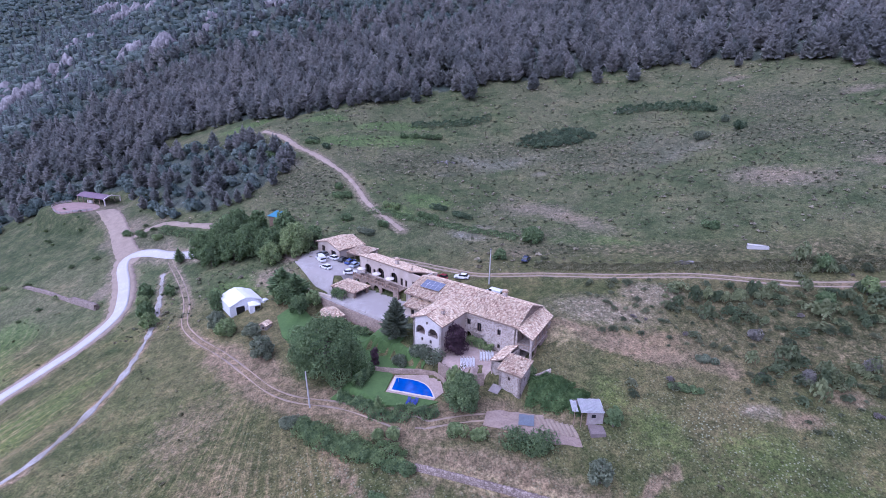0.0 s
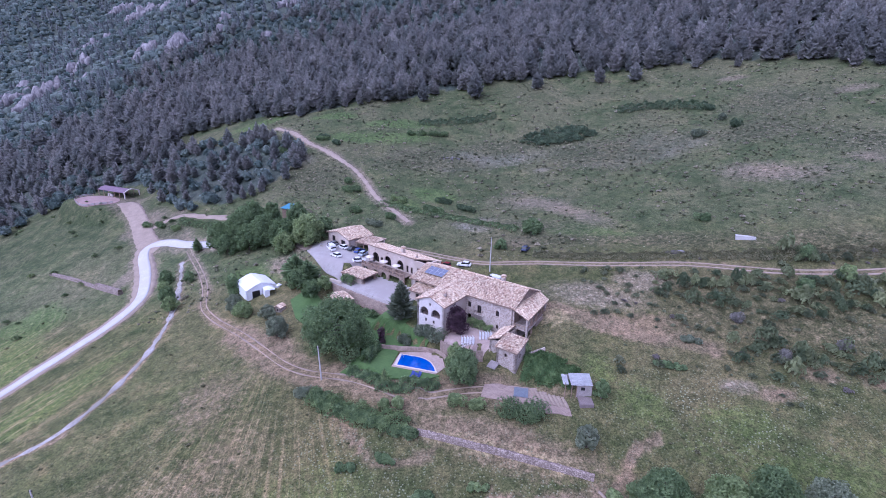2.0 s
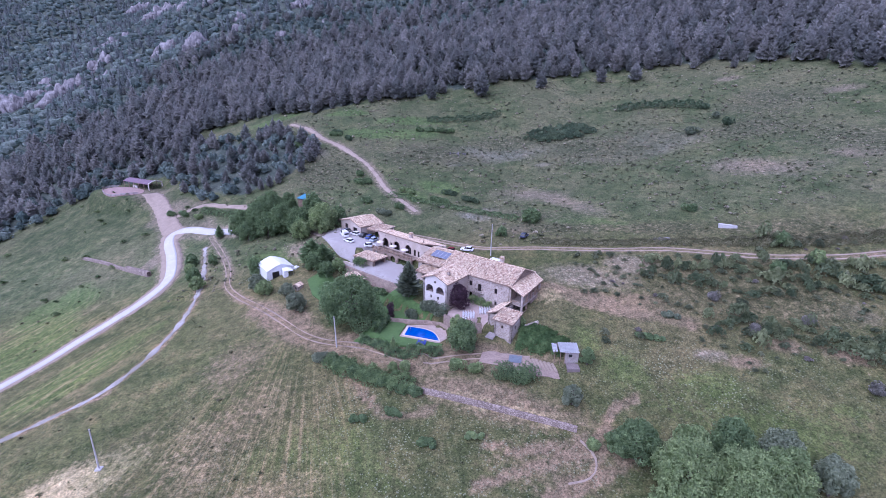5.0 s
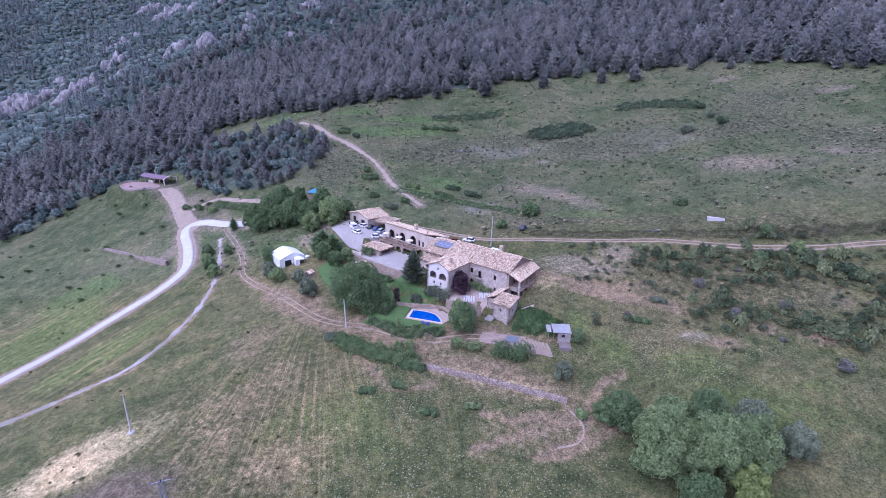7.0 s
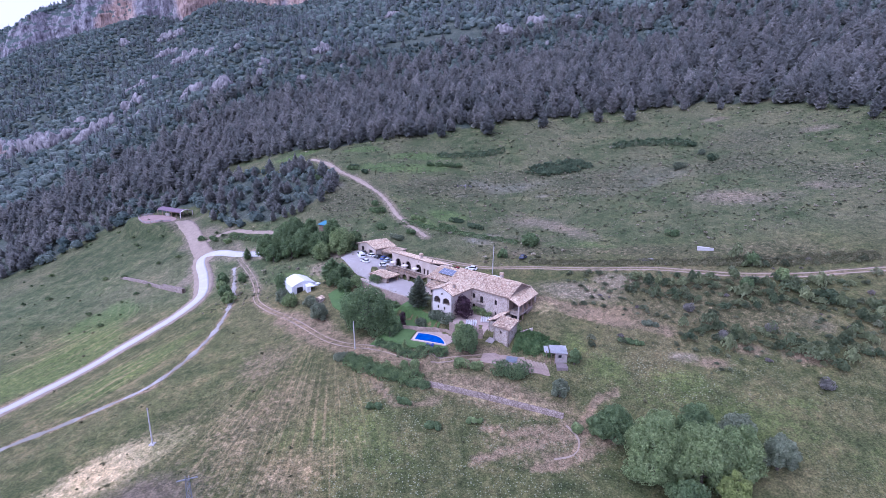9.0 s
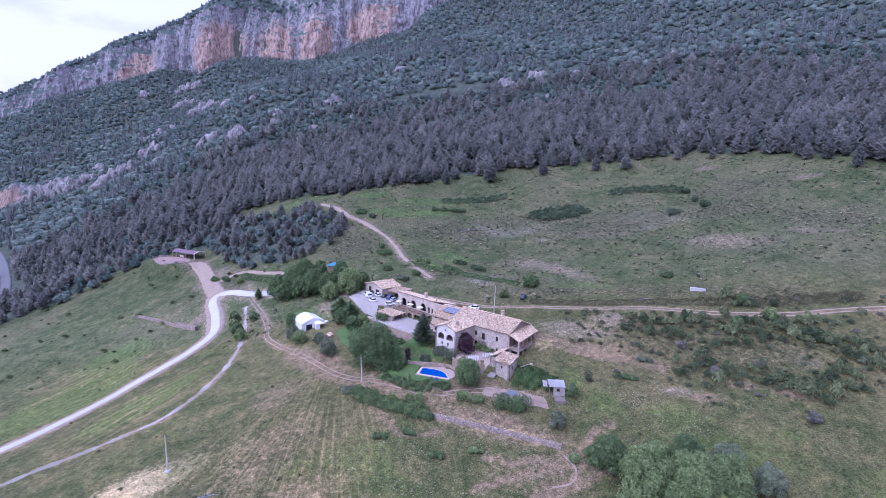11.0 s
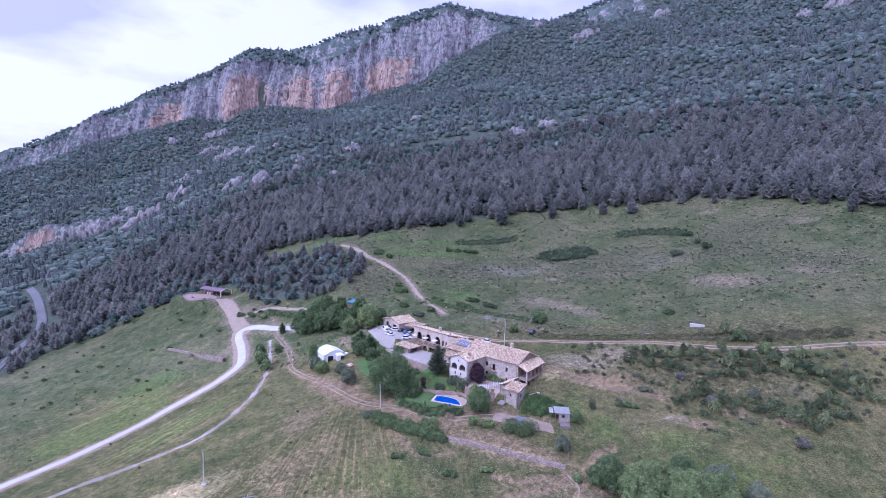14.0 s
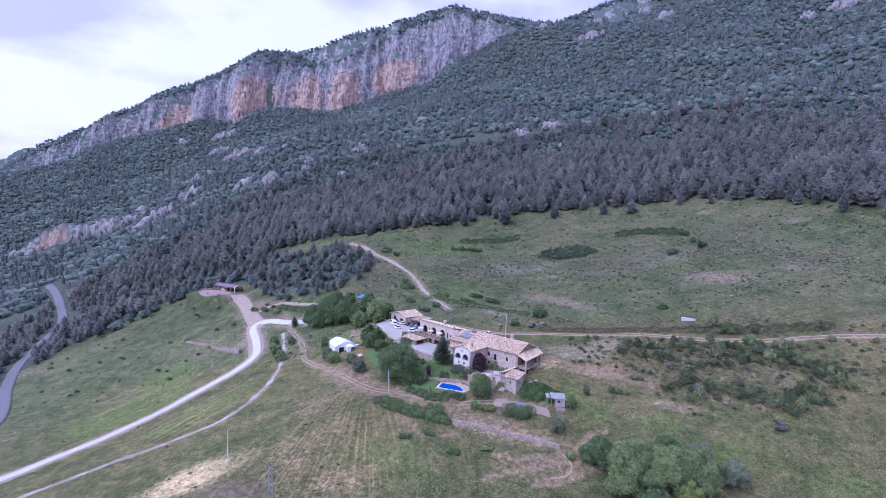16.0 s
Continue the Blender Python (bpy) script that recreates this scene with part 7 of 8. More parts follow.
HOLLOW_TREES = (
    (51, -66.5, 8.0, 8.5, DEEP, "round", 0, "dark green low tree in the hollow"),
    (59, -50, 9.5, 9.5, DEEP, "round", 0, "dark green tree behind the willows in the hollow"),
    (67, -51.5, 8.0, 8.0, PALE, "round", 0, "grey-green bushy tree in the hollow"),
    (52, -49.5, 8.5, 8.0, MILD, "round", 0, "light green bushy tree in the hollow"),
    (40, -47, 6.0, 6.0, DEEP, "round", 1300, "dark green bushy tree at the path"),
    (100, 8, 4.6, 4.0, DEEP, "round", 1300, "dark tree beside the farm track"),
    (104, -1, 4.4, 4.6, MILD, "round", 1500, "green tree in the scrub"),
    (93, -3, 4.0, 4.4, DEEP, "round", 1400, "dark green tree in the scrub"),
    (36, 46, 4.5, 7.5, DEEP, "round", 1300, "dark round bush on the hillside"),
    (25, 36.5, 3.0, 4.5, DEEP, "round", 800, "low dark bush beside the utility pole"),
    (29.5, 3.6, 2.6, 3.0, MILD, "round", 500, "small green bush behind the porch"),
    (24.5, -12, 3.6, 3.2, MILD, "round", 600, "small green tree at the stone annex"),
    (38.6, -25.2, 4.6, 3.4, DEEP, "round", 800, "dark green tree beside the tin shed"),
    (33, -35.5, 4.6, 5.0, GREY, "round", 1000, "grey-green bush on the terrace edge"),
)
TREES = ROADSIDE_TREES + GARDEN_TREES + SLOPE_TREES + HOLLOW_TREES
for i, (tx, ty, tall, wide, tints, shape, n, label) in enumerate(TREES):
    leaf = 0.27 if ty < -40 else 0.32 if ty < 0 else 0.36 if ty < 35 else 0.45
    full = math.pi * wide * tall * (0.9 if shape == "round" else 0.6)
    spray_tree("tree", on_ground(tx, ty), tall, wide, *tints, label, "tree", shape, int((1.7 if ty < 35 else 1.9) * full / (0.55 * leaf**2)), leaf, 0.12 + wide * 0.018, "", i, 0.12 if shape == "round" else 0.1)


# bushes and hedges
def bush(x, y, wide, tall, tints, label, seed, n=420, category="bush", long=1.0, deg=0.0, name="bush", dz=0.0):
    rs = np.random.default_rng(seed + 4000)
    t = thing(name, (x, y, h1(x, y) - 0.15 + dz), label, category, turn=deg)
    n = int(n * 1.7)
    bm = bmesh.new()
    for i in range(5):
        az = i * 1.26
        tube(bm, (0, 0, -0.2), (math.cos(az) * wide * 0.25 * long, math.sin(az) * wide * 0.25, tall * 0.6), 0.05, 0.02, 5)
    part("stem", bm, M_BARK, t)
    m = max(6, int(6 * long))
    L = np.stack([rs.uniform(-0.5, 0.5, m) * wide * max(0.45, long - 0.55), rs.uniform(-0.2, 0.2, m) * wide, rs.uniform(0.3, 0.62, m) * tall], 1)
    R = rs.uniform(0.24, 0.36, m) * min(wide, tall * 1.5)
    pick = rs.integers(0, m, n)
    d = rs.normal(size=(n, 3))
    d /= np.linalg.norm(d, axis=1)[:, None]
    c = L[pick] + d * (R[pick] * rs.uniform(0.75, 1.1, n))[:, None] * np.array([1, 1, min(1.0, tall / wide + 0.3)])
    c[:, 2] = np.maximum(c[:, 2], 0.05)
    v, q = tufts(c, d + np.array([0, 0, 0.4]), 0.29, rs)
    deep = np.repeat(np.clip(0.2 + 0.45 * rs.random(m)[pick] + rs.normal(0, 0.15, n), 0, 1), 6)[:, None]
    ob = new("crown", fast_mesh("crown", v, q, M_LEAF, np.array(tints[0]) * (1 - deep) + np.array(tints[1]) * deep))
    ob.parent = t
    return t


DARK = ((0.10, 0.155, 0.095), (0.23, 0.30, 0.175))
# x, y, wide, tall, stretch, turn, tints, label
GARDEN_BUSHES = (
    (3, -4.5, 4.2, 3.2, 2.2, -25, GREY, "clipped grey-green laurel bushes below the white tower house"),
    (-2.5, -3.0, 3.4, 2.6, 1.4, -25, GREY, "grey-green laurel bush below the white tower house"),
    (22, -28.5, 6.0, 4.2, 1.9, -15, DEEP, "big dark rounded shrub below the dirt terrace"),
    (9, -24.5, 3.4, 3.2, 1.3, 0, MILD, "green bush on the terrace bank"),
    (13, -26, 3.2, 2.6, 1.2, 20, MILD, "light green bush on the terrace bank"),
    (-20, -22, 4.6, 3.4, 1.5, -30, DEEP, "dark green bush below the utility pole"),
    (-14, -25.5, 3.6, 3.0, 2.4, -30, DEEP, "long green hedge bush along the terrace"),
    (-8, -28, 3.4, 2.8, 2.4, -25, DEEP, "long green hedge bush along the terrace"),
    (-3.2, -24.8, 3.0, 3.2, 1.0, 0, MILD, "light green round bush beside the track"),
    (-6, -24.0, 2.6, 3.0, 1.0, 0, MILD, "light green round bush beside the track"),
    (-2, -31, 3.0, 2.0, 2.4, -20, DEEP, "low hedge bush above the dry stone wall"),
)
MEADOW_BUSHES = (
    (-24, -19.5, 3.0, 2.4, 1.4, 0, GREY, "grey-green bush below the pole"),
    (-12, -38, 3.0, 1.6, 1.6, 0, DEEP, "low bush in the meadow"),
    (-5, -36.5, 2.6, 1.4, 2.0, -20, DEEP, "low bush in the meadow"),
    (2, -44, 3.4, 1.6, 1.6, -10, DEEP, "low bush in the meadow"),
    (12, -43, 3.4, 1.4, 1.6, -10, MILD, "low bush in the meadow"),
    (35, -45.5, 3.0, 2.0, 1.0, 0, MILD, "round bush at the path bend"),
    (-121, 101.5, 3.6, 2.4, 2.0, -40, DEEP, "clipped bushes beside the dirt road"),
    (-112, 96, 3.6, 2.6, 1.6, -40, DEEP, "clipped bushes beside the dirt road"),
    (-104, 91, 3.6, 2.6, 1.6, -30, MILD, "clipped bushes beside the dirt road"),
    (128, 122, 4.0, 3.4, 1.4, -40, DARK, "dark gorse bush on the upper field"),
    (127, 109, 4.5, 3.2, 1.2, 0, GREY, "grey-green gorse bush on the upper field"),
)
FIELD_BUSHES = (
    (128, 99, 5.0, 3.4, 1.2, 0, DARK, "dark gorse bush on the upper field"),
    (113, 98, 5.5, 3.4, 1.3, 0, GREY, "grey-green thicket on the upper field"),
    (16, 71, 3.0, 2.4, 3.0, -42, DARK, "dark low bushes along the dry gully"),
    (8, 80, 3.4, 2.4, 2.2, -42, DARK, "dark low bushes along the dry gully"),
    (-33, 104, 3.6, 2.6, 1.8, -50, DEEP, "green bushes below the dirt track"),
    (-29, 97, 3.6, 2.8, 1.6, -50, DEEP, "green bushes below the dirt track"),
    (-52, 150, 3.4, 2.6, 2.0, -40, DARK, "dark oak scrub above the dirt track"),
    (-44, 141, 3.4, 2.6, 2.0, -40, DARK, "dark oak scrub above the dirt track"),
    (-12, 70, 3.4, 2.4, 1.6, -40, DEEP, "green bushes at the end of the dirt track"),
    (86, 35, 4.0, 2.6, 1.3, 0, DEEP, "dark thorn bush on the hillside"),
    (0, 146, 4.5, 2.6, 5.0, -8, DEEP, "long dark hedgerow below the pines"),
)
HILL_BUSHES = (
    (-32, 97, 4.0, 2.4, 1.8, -50, DEEP, "dark bushes beside the dirt track"),
    (-10, 84, 3.6, 2.4, 2.4, -40, MILD, "green bushes in the gully"),
    (4, 73, 3.6, 2.2, 2.8, -40, DEEP, "green bushes in the gully"),
    (-26, 78, 4.0, 2.6, 2.0, -40, DEEP, "dark bushes behind the barn"),
    (-18, 66, 4.0, 2.4, 2.0, -40, GREY, "grey bushes behind the barn"),
    (-1, 36.5, 3.4, 2.4, 2.0, -30, DEEP, "dark bushes behind the arcade wing"),
    (55, -19, 3.0, 1.4, 2.6, -15, DEEP, "low dark scrub in the pasture"),
    (62, -13, 3.2, 1.6, 1.6, -20, GREY, "grey scrub in the pasture"),
    (-70, 140, 5.0, 3.0, 2.0, -60, DEEP, "dark scrub beside the dirt track"),
    (-52, 148, 4.0, 2.4, 2.2, -20, DEEP, "dark scrub above the dirt track"),
    (12.4, -13.0, 1.6, 2.2, 1.0, 0, DEEP, "clipped dark topiary bush in the courtyard"),
)
BUSHES = GARDEN_BUSHES + MEADOW_BUSHES + FIELD_BUSHES + HILL_BUSHES
for i, (bx, by, wide, tall, long, deg, tints, label) in enumerate(BUSHES):
    bush(bx, by, wide, tall, tints, label, i, int(260 + 120 * wide * long), "bush", long, deg)

# thorny scrub over the right-hand pasture, and low tussocks over the whole hillside
x, y = jittered(44, 165, -48, 22, 2.7)
d = wave(x, y, 13, 6) * 0.4 + 0.42 + 0.35 * blot(x, y, 84, -22, 26, 9, -25) + 0.3 * blot(x, y, 60, 3, 16, 6, -25) + 0.25 * (x > 104)
k = (rng.random(len(x)) < d) & (distance_to(x, y, FARMTRACK) > 2.4) & (y < 20 - 0.18 * (x - 50)) & (distance_to(x, y, SIDE) > 3) & (y > -32 + (x < 66) * 12)
x, y = x[k], y[k]
w = rng.uniform(0.7, 2.3, len(x)) * rng.choice([1, 1, 1, 1.5], len(x))
tn = tinted(len(x), (0.15, 0.185, 0.115), (0.31, 0.335, 0.215), 0.25)
dead = rng.random(len(x)) < 0.08
tn[dead] = tinted(dead.sum(), (0.22, 0.20, 0.20), (0.32, 0.29, 0.29))
scatter("thorn_scrub", thorns, np.stack([x, y, height(x, y) - 0.1], 1), w * rng.uniform(0.7, 1.15, len(x)), w, tn, M_LEAF, "thorny green and dead grey scrub on the pasture", "scrub")
# the thicket below the farm track: upright saplings and shrubs grown together
THICKET = [(62, 9), (68, 10), (78, 8), (88, 4), (99, 4), (108, -1), (122, -6), (103, -9), (91, -12), (80, -9), (70, -3), (60, 2)]
x, y = jittered(50, 122, -40, 12, 2.3)
d = np.where(inside(x, y, THICKET), 0.62 + 0.3 * wave(x, y, 6, 1), 0.0)
for bx, by, br in ((69, -17, 3), (77, -18, 4), (77, -23, 3), (83, -21, 3.5), (88, -22, 4), (93, -27, 4), (102, -8, 5), (100, 9, 4), (112, -12, 5), (100, -30, 5), (110, -27, 5), (120, -20, 6)):
    d = np.maximum(d, 0.8 * (np.hypot(x - bx, y - by) < br))
k = (rng.random(len(x)) < d) & (distance_to(x, y, FARMTRACK) > 2.0)
x, y = x[k], y[k]
h = rng.uniform(1.6, 4.2, len(x)) * rng.choice([1, 1, 1, 1.4], len(x))
up = rng.random(len(x)) < 0.5
Q = np.stack([x, y, height(x, y) - 0.1], 1)
tn = tinted(len(x), (0.14, 0.19, 0.11), (0.34, 0.38, 0.21), 0.2)
scatter("saplings", thorns, Q[up], h[up] * 1.5, h[up] * 0.85, tn[up], M_LEAF, "thin upright green saplings grown together below the track", "saplings")
scatter("thicket", thorns, Q[~up], h[~up] * 0.9, h[~up] * 1.1, tn[~up] * 0.9, M_LEAF, "dense green shrubs grown together below the track", "scrub")
for i, (bx, by, tall, label) in enumerate(((74, -9, 3.4, "bare grey dead shrub in the thicket"), (91, -20, 3.6, "bare grey dead shrub beside red soil"), (79, -20, 2.4, "low bare grey dead shrub"), (94, -39, 4.0, "rounded purplish-grey leafless shrub"))):
    bush(bx, by, 3.2, tall, ((0.25, 0.245, 0.225), (0.41, 0.395, 0.37)), label, 300 + i, 420)
specks = [blob_proto(np.random.default_rng(95 + k), 12, 0.8, 0.34, 1) for k in range(4)]
x, y = jittered(-95, 225, 26, 200, 1.55)
thick = np.maximum(blot(x, y, 70, 104, 52, 24, -18), np.maximum(blot(x, y, 4, 122, 30, 14, -15), np.maximum(blot(x, y, -45, 105, 14, 26, 30), blot(x, y, 110, 92, 40, 26, -25))))
d = 0.32 + 0.26 * wave(x, y, 17, 8) + 0.22 * wave(x, y * 2.2, 7, 2) + 0.35 * thick
k = (rng.random(len(x)) < d) & ~inside(x, y, FOREST_EDGE) & (distance_to(x, y, UPTRACK) > 2.4) & (distance_to(x, y, FARMTRACK) > 2.2) & (distance_to(x, y, ROAD) > 12) & (np.hypot(x + 10, y - 40) > 26)
k &= (blot(x, y, 50, 42, 22, 5, -38) < 0.4) & (blot(x, y, 50, 62, 26, 5, -58) < 0.5)
x, y = x[k], y[k]
w = rng.uniform(0.45, 1.15, len(x)) * rng.choice([1, 1, 1, 1, 1, 1.9], len(x))
tn = tinted(len(x), (0.12, 0.14, 0.085), (0.23, 0.24, 0.155), 0.25)
dry = rng.random(len(x)) < 0.36
tn[dry] = tinted(dry.sum(), (0.30, 0.28, 0.21), (0.46, 0.42, 0.33), 0.2)
scatter("hillside_scrub", specks, np.stack([x, y, height(x, y) - 0.08], 1), w * 0.8, w, tn, M_LEAF, "low grey-green scrub and dry tufts over the hillside field", "scrub")
x, y = jittered(-200, 130, -95, 75, 2.2)
d = 0.14 + 0.22 * wave(x, y, 12, 4)
k = (rng.random(len(x)) < d) & ~inside(x, y, FOREST_EDGE) & (distance_to(x, y, ROAD) > 5) & (distance_to(x, y, RUT) > 3) & (distance_to(x, y, DITCH) > 1.6)
uu, vv = to_house(x, y)
k &= ~((uu > -75) & (uu < 48) & (vv > -22) & (vv < 40)) & (distance_to(x, y, FARMTRACK) > 3)
k &= (blot(x, y, -92, -8, 24, 11, 55) < 0.3)
x, y = x[k], y[k]
w = rng.uniform(0.3, 0.8, len(x)) * rng.choice([1, 1, 1, 1, 1.9], len(x))
scatter("meadow_tussocks", tussocks, np.stack([x, y, height(x, y) - 0.06], 1), w * 0.7, w, tinted(len(x), (0.09, 0.105, 0.05), (0.24, 0.235, 0.14), 0.25), M_LEAF, "low green tussocks in the meadow", "grass")
x, y = jittered(-250, -95, 20, 170, 5.0)
k = (rng.random(len(x)) < 0.10 + 0.2 * wave(x, y, 15, 7)) & ~inside(x, y, FOREST_EDGE) & (distance_to(x, y, ROAD) > 6) & (distance_to(x, y, SPUR) > 7) & (distance_to(x, y, VALLEY_ROAD) > 6)
x, y = x[k], y[k]
w = rng.uniform(1.0, 3.6, len(x))
scatter("slope_bushes", thorns, np.stack([x, y, height(x, y) - 0.1], 1), w * 0.8, w, tinted(len(x), (0.10, 0.15, 0.07), (0.24, 0.30, 0.14), 0.2), M_LEAF, "scattered green bushes on the grassy slope", "scrub")


# hedges of the garden, ivy bank
def foliage_bank(name, pts, wide, tall, tints, label, category, n, seed, leaf=0.45, dz=0.0):
    """A long hedge or bank of ivy along a line."""
    rs = np.random.default_rng(seed + 9000)
    n, leaf = int(n * 3.2), leaf * 0.62
    p = along_line(pts, 0.5)
    k = rs.integers(0, len(p), n)
    cx, cy = p[:, 0].mean(), p[:, 1].mean()
    z0 = h1(cx, cy)
    a = rs.uniform(0, math.pi, n)
    r = rs.uniform(0.8, 1.12, n) * (1 + 0.2 * np.sin(k * 0.45 + seed) + 0.14 * np.sin(k * 1.1 + 2 * seed))
    d = np.gradient(p, axis=0)
    d /= np.hypot(*d.T)[:, None]
    nrm = np.stack([-d[:, 1], d[:, 0]], 1)[k]
    off = np.cos(a) * wide / 2 * r
    x, y = p[k, 0] + nrm[:, 0] * off + rs.normal(0, 0.2, n), p[k, 1] + nrm[:, 1] * off + rs.normal(0, 0.2, n)
    z = height(x, y) - z0 + np.sin(a) ** 0.6 * tall * r + dz
    out = np.stack([nrm[:, 0] * np.cos(a), nrm[:, 1] * np.cos(a), np.sin(a) + 0.3], 1)
    v, q = tufts(np.stack([x - cx, y - cy, z], 1), out, leaf, rs)
    t = thing(name, (cx, cy, z0), label, category)
    deep = np.repeat(np.clip(0.4 + 0.3 * np.sin(k * 0.8 + 3 * a + seed) + rs.normal(0, 0.15, n), 0, 1), 6)[:, None]
    ob = new("crown", fast_mesh("crown", v, q, M_LEAF, np.array(tints[0]) * (1 - deep) + np.array(tints[1]) * deep))
    ob.parent = t
    for i in range(0, len(p), max(1, len(p) // 8)):
        bm = bmesh.new()
        g = h1(p[i, 0], p[i, 1]) - z0
        tube(bm, (p[i, 0] - cx, p[i, 1] - cy, g - 0.3), (p[i, 0] - cx + 0.1, p[i, 1] - cy, g + tall * 0.8), 0.06, 0.02, 5)
        part("stem", bm, M_BARK, t)
    return t


HEDGE = ((0.17, 0.25, 0.12), (0.36, 0.46, 0.215))
IVY = ((0.12, 0.20, 0.085), (0.22, 0.32, 0.135))
foliage_bank("hedge", [(-8, -18.6), (-4, -20.2), (1, -21), (5.5, -19.6)], 1.7, 1.7, DEEP, "clipped dark green hedge below the pool lawn", "hedge", 900, 1)
foliage_bank("hedge", [(-15, -13.8), (-11, -15.8), (-8, -18)], 1.6, 1.8, DEEP, "dark green hedge beside the lawn", "hedge", 500, 2)
foliage_bank("ivy_bank", [(24.5, -15.5), (28, -17.0), (32, -18.6), (34.5, -20.4)], 5.6, 1.5, IVY, "dense green ivy bank covering the slope", "ivy", 2600, 3, 0.42)
foliage_bank("ivy_bank", [(25, -13.2), (29, -14.6), (33, -17)], 3.2, 1.2, IVY, "dense green ivy bank beside the annex", "ivy", 1000, 4, 0.42)
foliage_bank("hedge", [(-23.2, 27.6), (-21.2, 25.6), (-19.4, 24.2)], 1.6, 2.3, DEEP, "ivy hedge over the end of the gate house", "hedge", 500, 5, 0.36)
foliage_bank("hedge", [hxy(9.5, 8.9), hxy(12.5, 8.7), hxy(16, 8.7)], 1.4, 1.8, MILD, "green climbing shrubs along the stone house wall", "hedge", 600, 6, 0.36)
foliage_bank("hedge", [(-11.6, -12), (-10.2, -9), (-9.2, -5.5)], 1.5, 2.4, DEEP, "tall clipped hedge on the lawn", "hedge", 600, 7)
foliage_bank("hedge", [(-18.5, 14.6), (-15, 12.2), (-11, 9.2)], 1.6, 1.6, DEEP, "dark hedge below the retaining wall", "hedge", 500, 8)
foliage_bank("hedge", [(-22, -20.5), (-16, -24.4), (-9, -27.4), (-1, -29.6)], 3.8, 2.3, HEDGE, "long ragged hedge along the lower terrace", "hedge", 1600, 9)
foliage_bank("hedge", [(-46, 66), (-38, 60), (-35, 57)], 3.5, 2.2, DEEP, "thick undergrowth behind the parking yard", "undergrowth", 1000, 10)

BRUSH = ((0.18, 0.19, 0.115), (0.34, 0.325, 0.21))
foliage_bank("scrub_bank", [(34, 30), (46, 25.5), (60, 21.5), (74, 17.5), (88, 13)], 3.4, 0.8, BRUSH, "low olive-brown scrub on the bank above the farm track", "scrub", 1700, 11, 0.4)
foliage_bank("scrub_bank", [(88, 13), (100, 9.5), (115, 6.5), (135, 4)], 4.2, 1.1, BRUSH, "low olive-brown scrub on the bank above the farm track", "scrub", 1700, 12, 0.45)
foliage_bank("scrub_bank", [(-17, 83), (-4, 75), (10, 66), (24, 55), (32, 49)], 3.0, 1.1, DEEP, "green scrub line along the dry gully", "scrub", 1500, 13, 0.45)
x, y = jittered(40, 84, 112, 148, 2.1)
k = blot(x, y, 62, 130, 16, 8.5, -14) > 0.38
x, y = x[k], y[k]
w = rng.uniform(2.4, 4.4, len(x))
scatter("hillside_thicket", thorns, np.stack([x, y, height(x, y) - 0.1], 1), w * rng.uniform(0.7, 1.1, len(x)), w, tinted(len(x), (0.115, 0.17, 0.11), (0.23, 0.295, 0.185), 0.15), M_LEAF, "wide dark green thicket of shrubs on the hillside", "thicket")
foliage_bank("thicket_bank", [(94, 143), (106, 140), (118, 133), (127, 124)], 4.5, 2.6, DARK, "ragged line of dark gorse on the upper field", "thicket", 900, 16, 0.7)
foliage_bank("thicket_bank", [(-4, 160), (10, 158), (24, 158), (36, 160)], 4.5, 2.0, DARK, "ragged dark scrub below the pines", "thicket", 700, 17, 0.7)
foliage_bank("scrub_bank", [(-104, 97), (-96, 91), (-86, 85), (-78, 82)], 3.0, 1.4, DEEP, "dark scrub under the pines above the road", "scrub", 900, 14, 0.45)


# limestone crags and outcrops
def crag_build(t, b):
    st = nd(t, "ShaderNodeMapping", Scale=(1.0, 1.0, 0.4))
    t.links.new(where(t), st.inputs["Vector"])
    c = noise_of(t, 0.25, 8.0, 0.75, st.outputs["Vector"])
    col = ramp(t, c, [(0.35, (0.08, 0.075, 0.075)), (0.5, (0.22, 0.205, 0.20)), (0.66, (0.36, 0.34, 0.33))])
    t.links.new(col, b.inputs["Base Color"])
    b.inputs["Roughness"].default_value = 0.95
    bump(t, b, c, 0.8, 0.6)


M_CRAG = mat("limestone", crag_build)


def rock_lump(rs, n=2):
    bm = bmesh.new()
    bmesh.ops.create_icosphere(bm, subdivisions=n, radius=1.0)
    ph = rs.uniform(0, 6, 6)
    for v in bm.verts:
        x, y, z = v.co
        k = 1 + 0.28 * math.sin(3 * x + ph[0]) * math.sin(3.3 * y + ph[1]) + 0.22 * math.sin(5 * z + 4 * x + ph[2]) + rs.uniform(-0.12, 0.12)
        v.co *= k
    me = bpy.data.meshes.new("rock")
    bm.to_mesh(me)
    bm.free()
    co = np.array([v.co[:] for v in me.vertices])
    fa = np.array([p.vertices[:] for p in me.polygons])
    bpy.data.meshes.remove(me)
    return co, fa


rock_rs = np.random.default_rng(3)
ROCKS = [fast_mesh("rock", *rock_lump(np.random.default_rng(k)), M_CRAG) for k in range(8)]


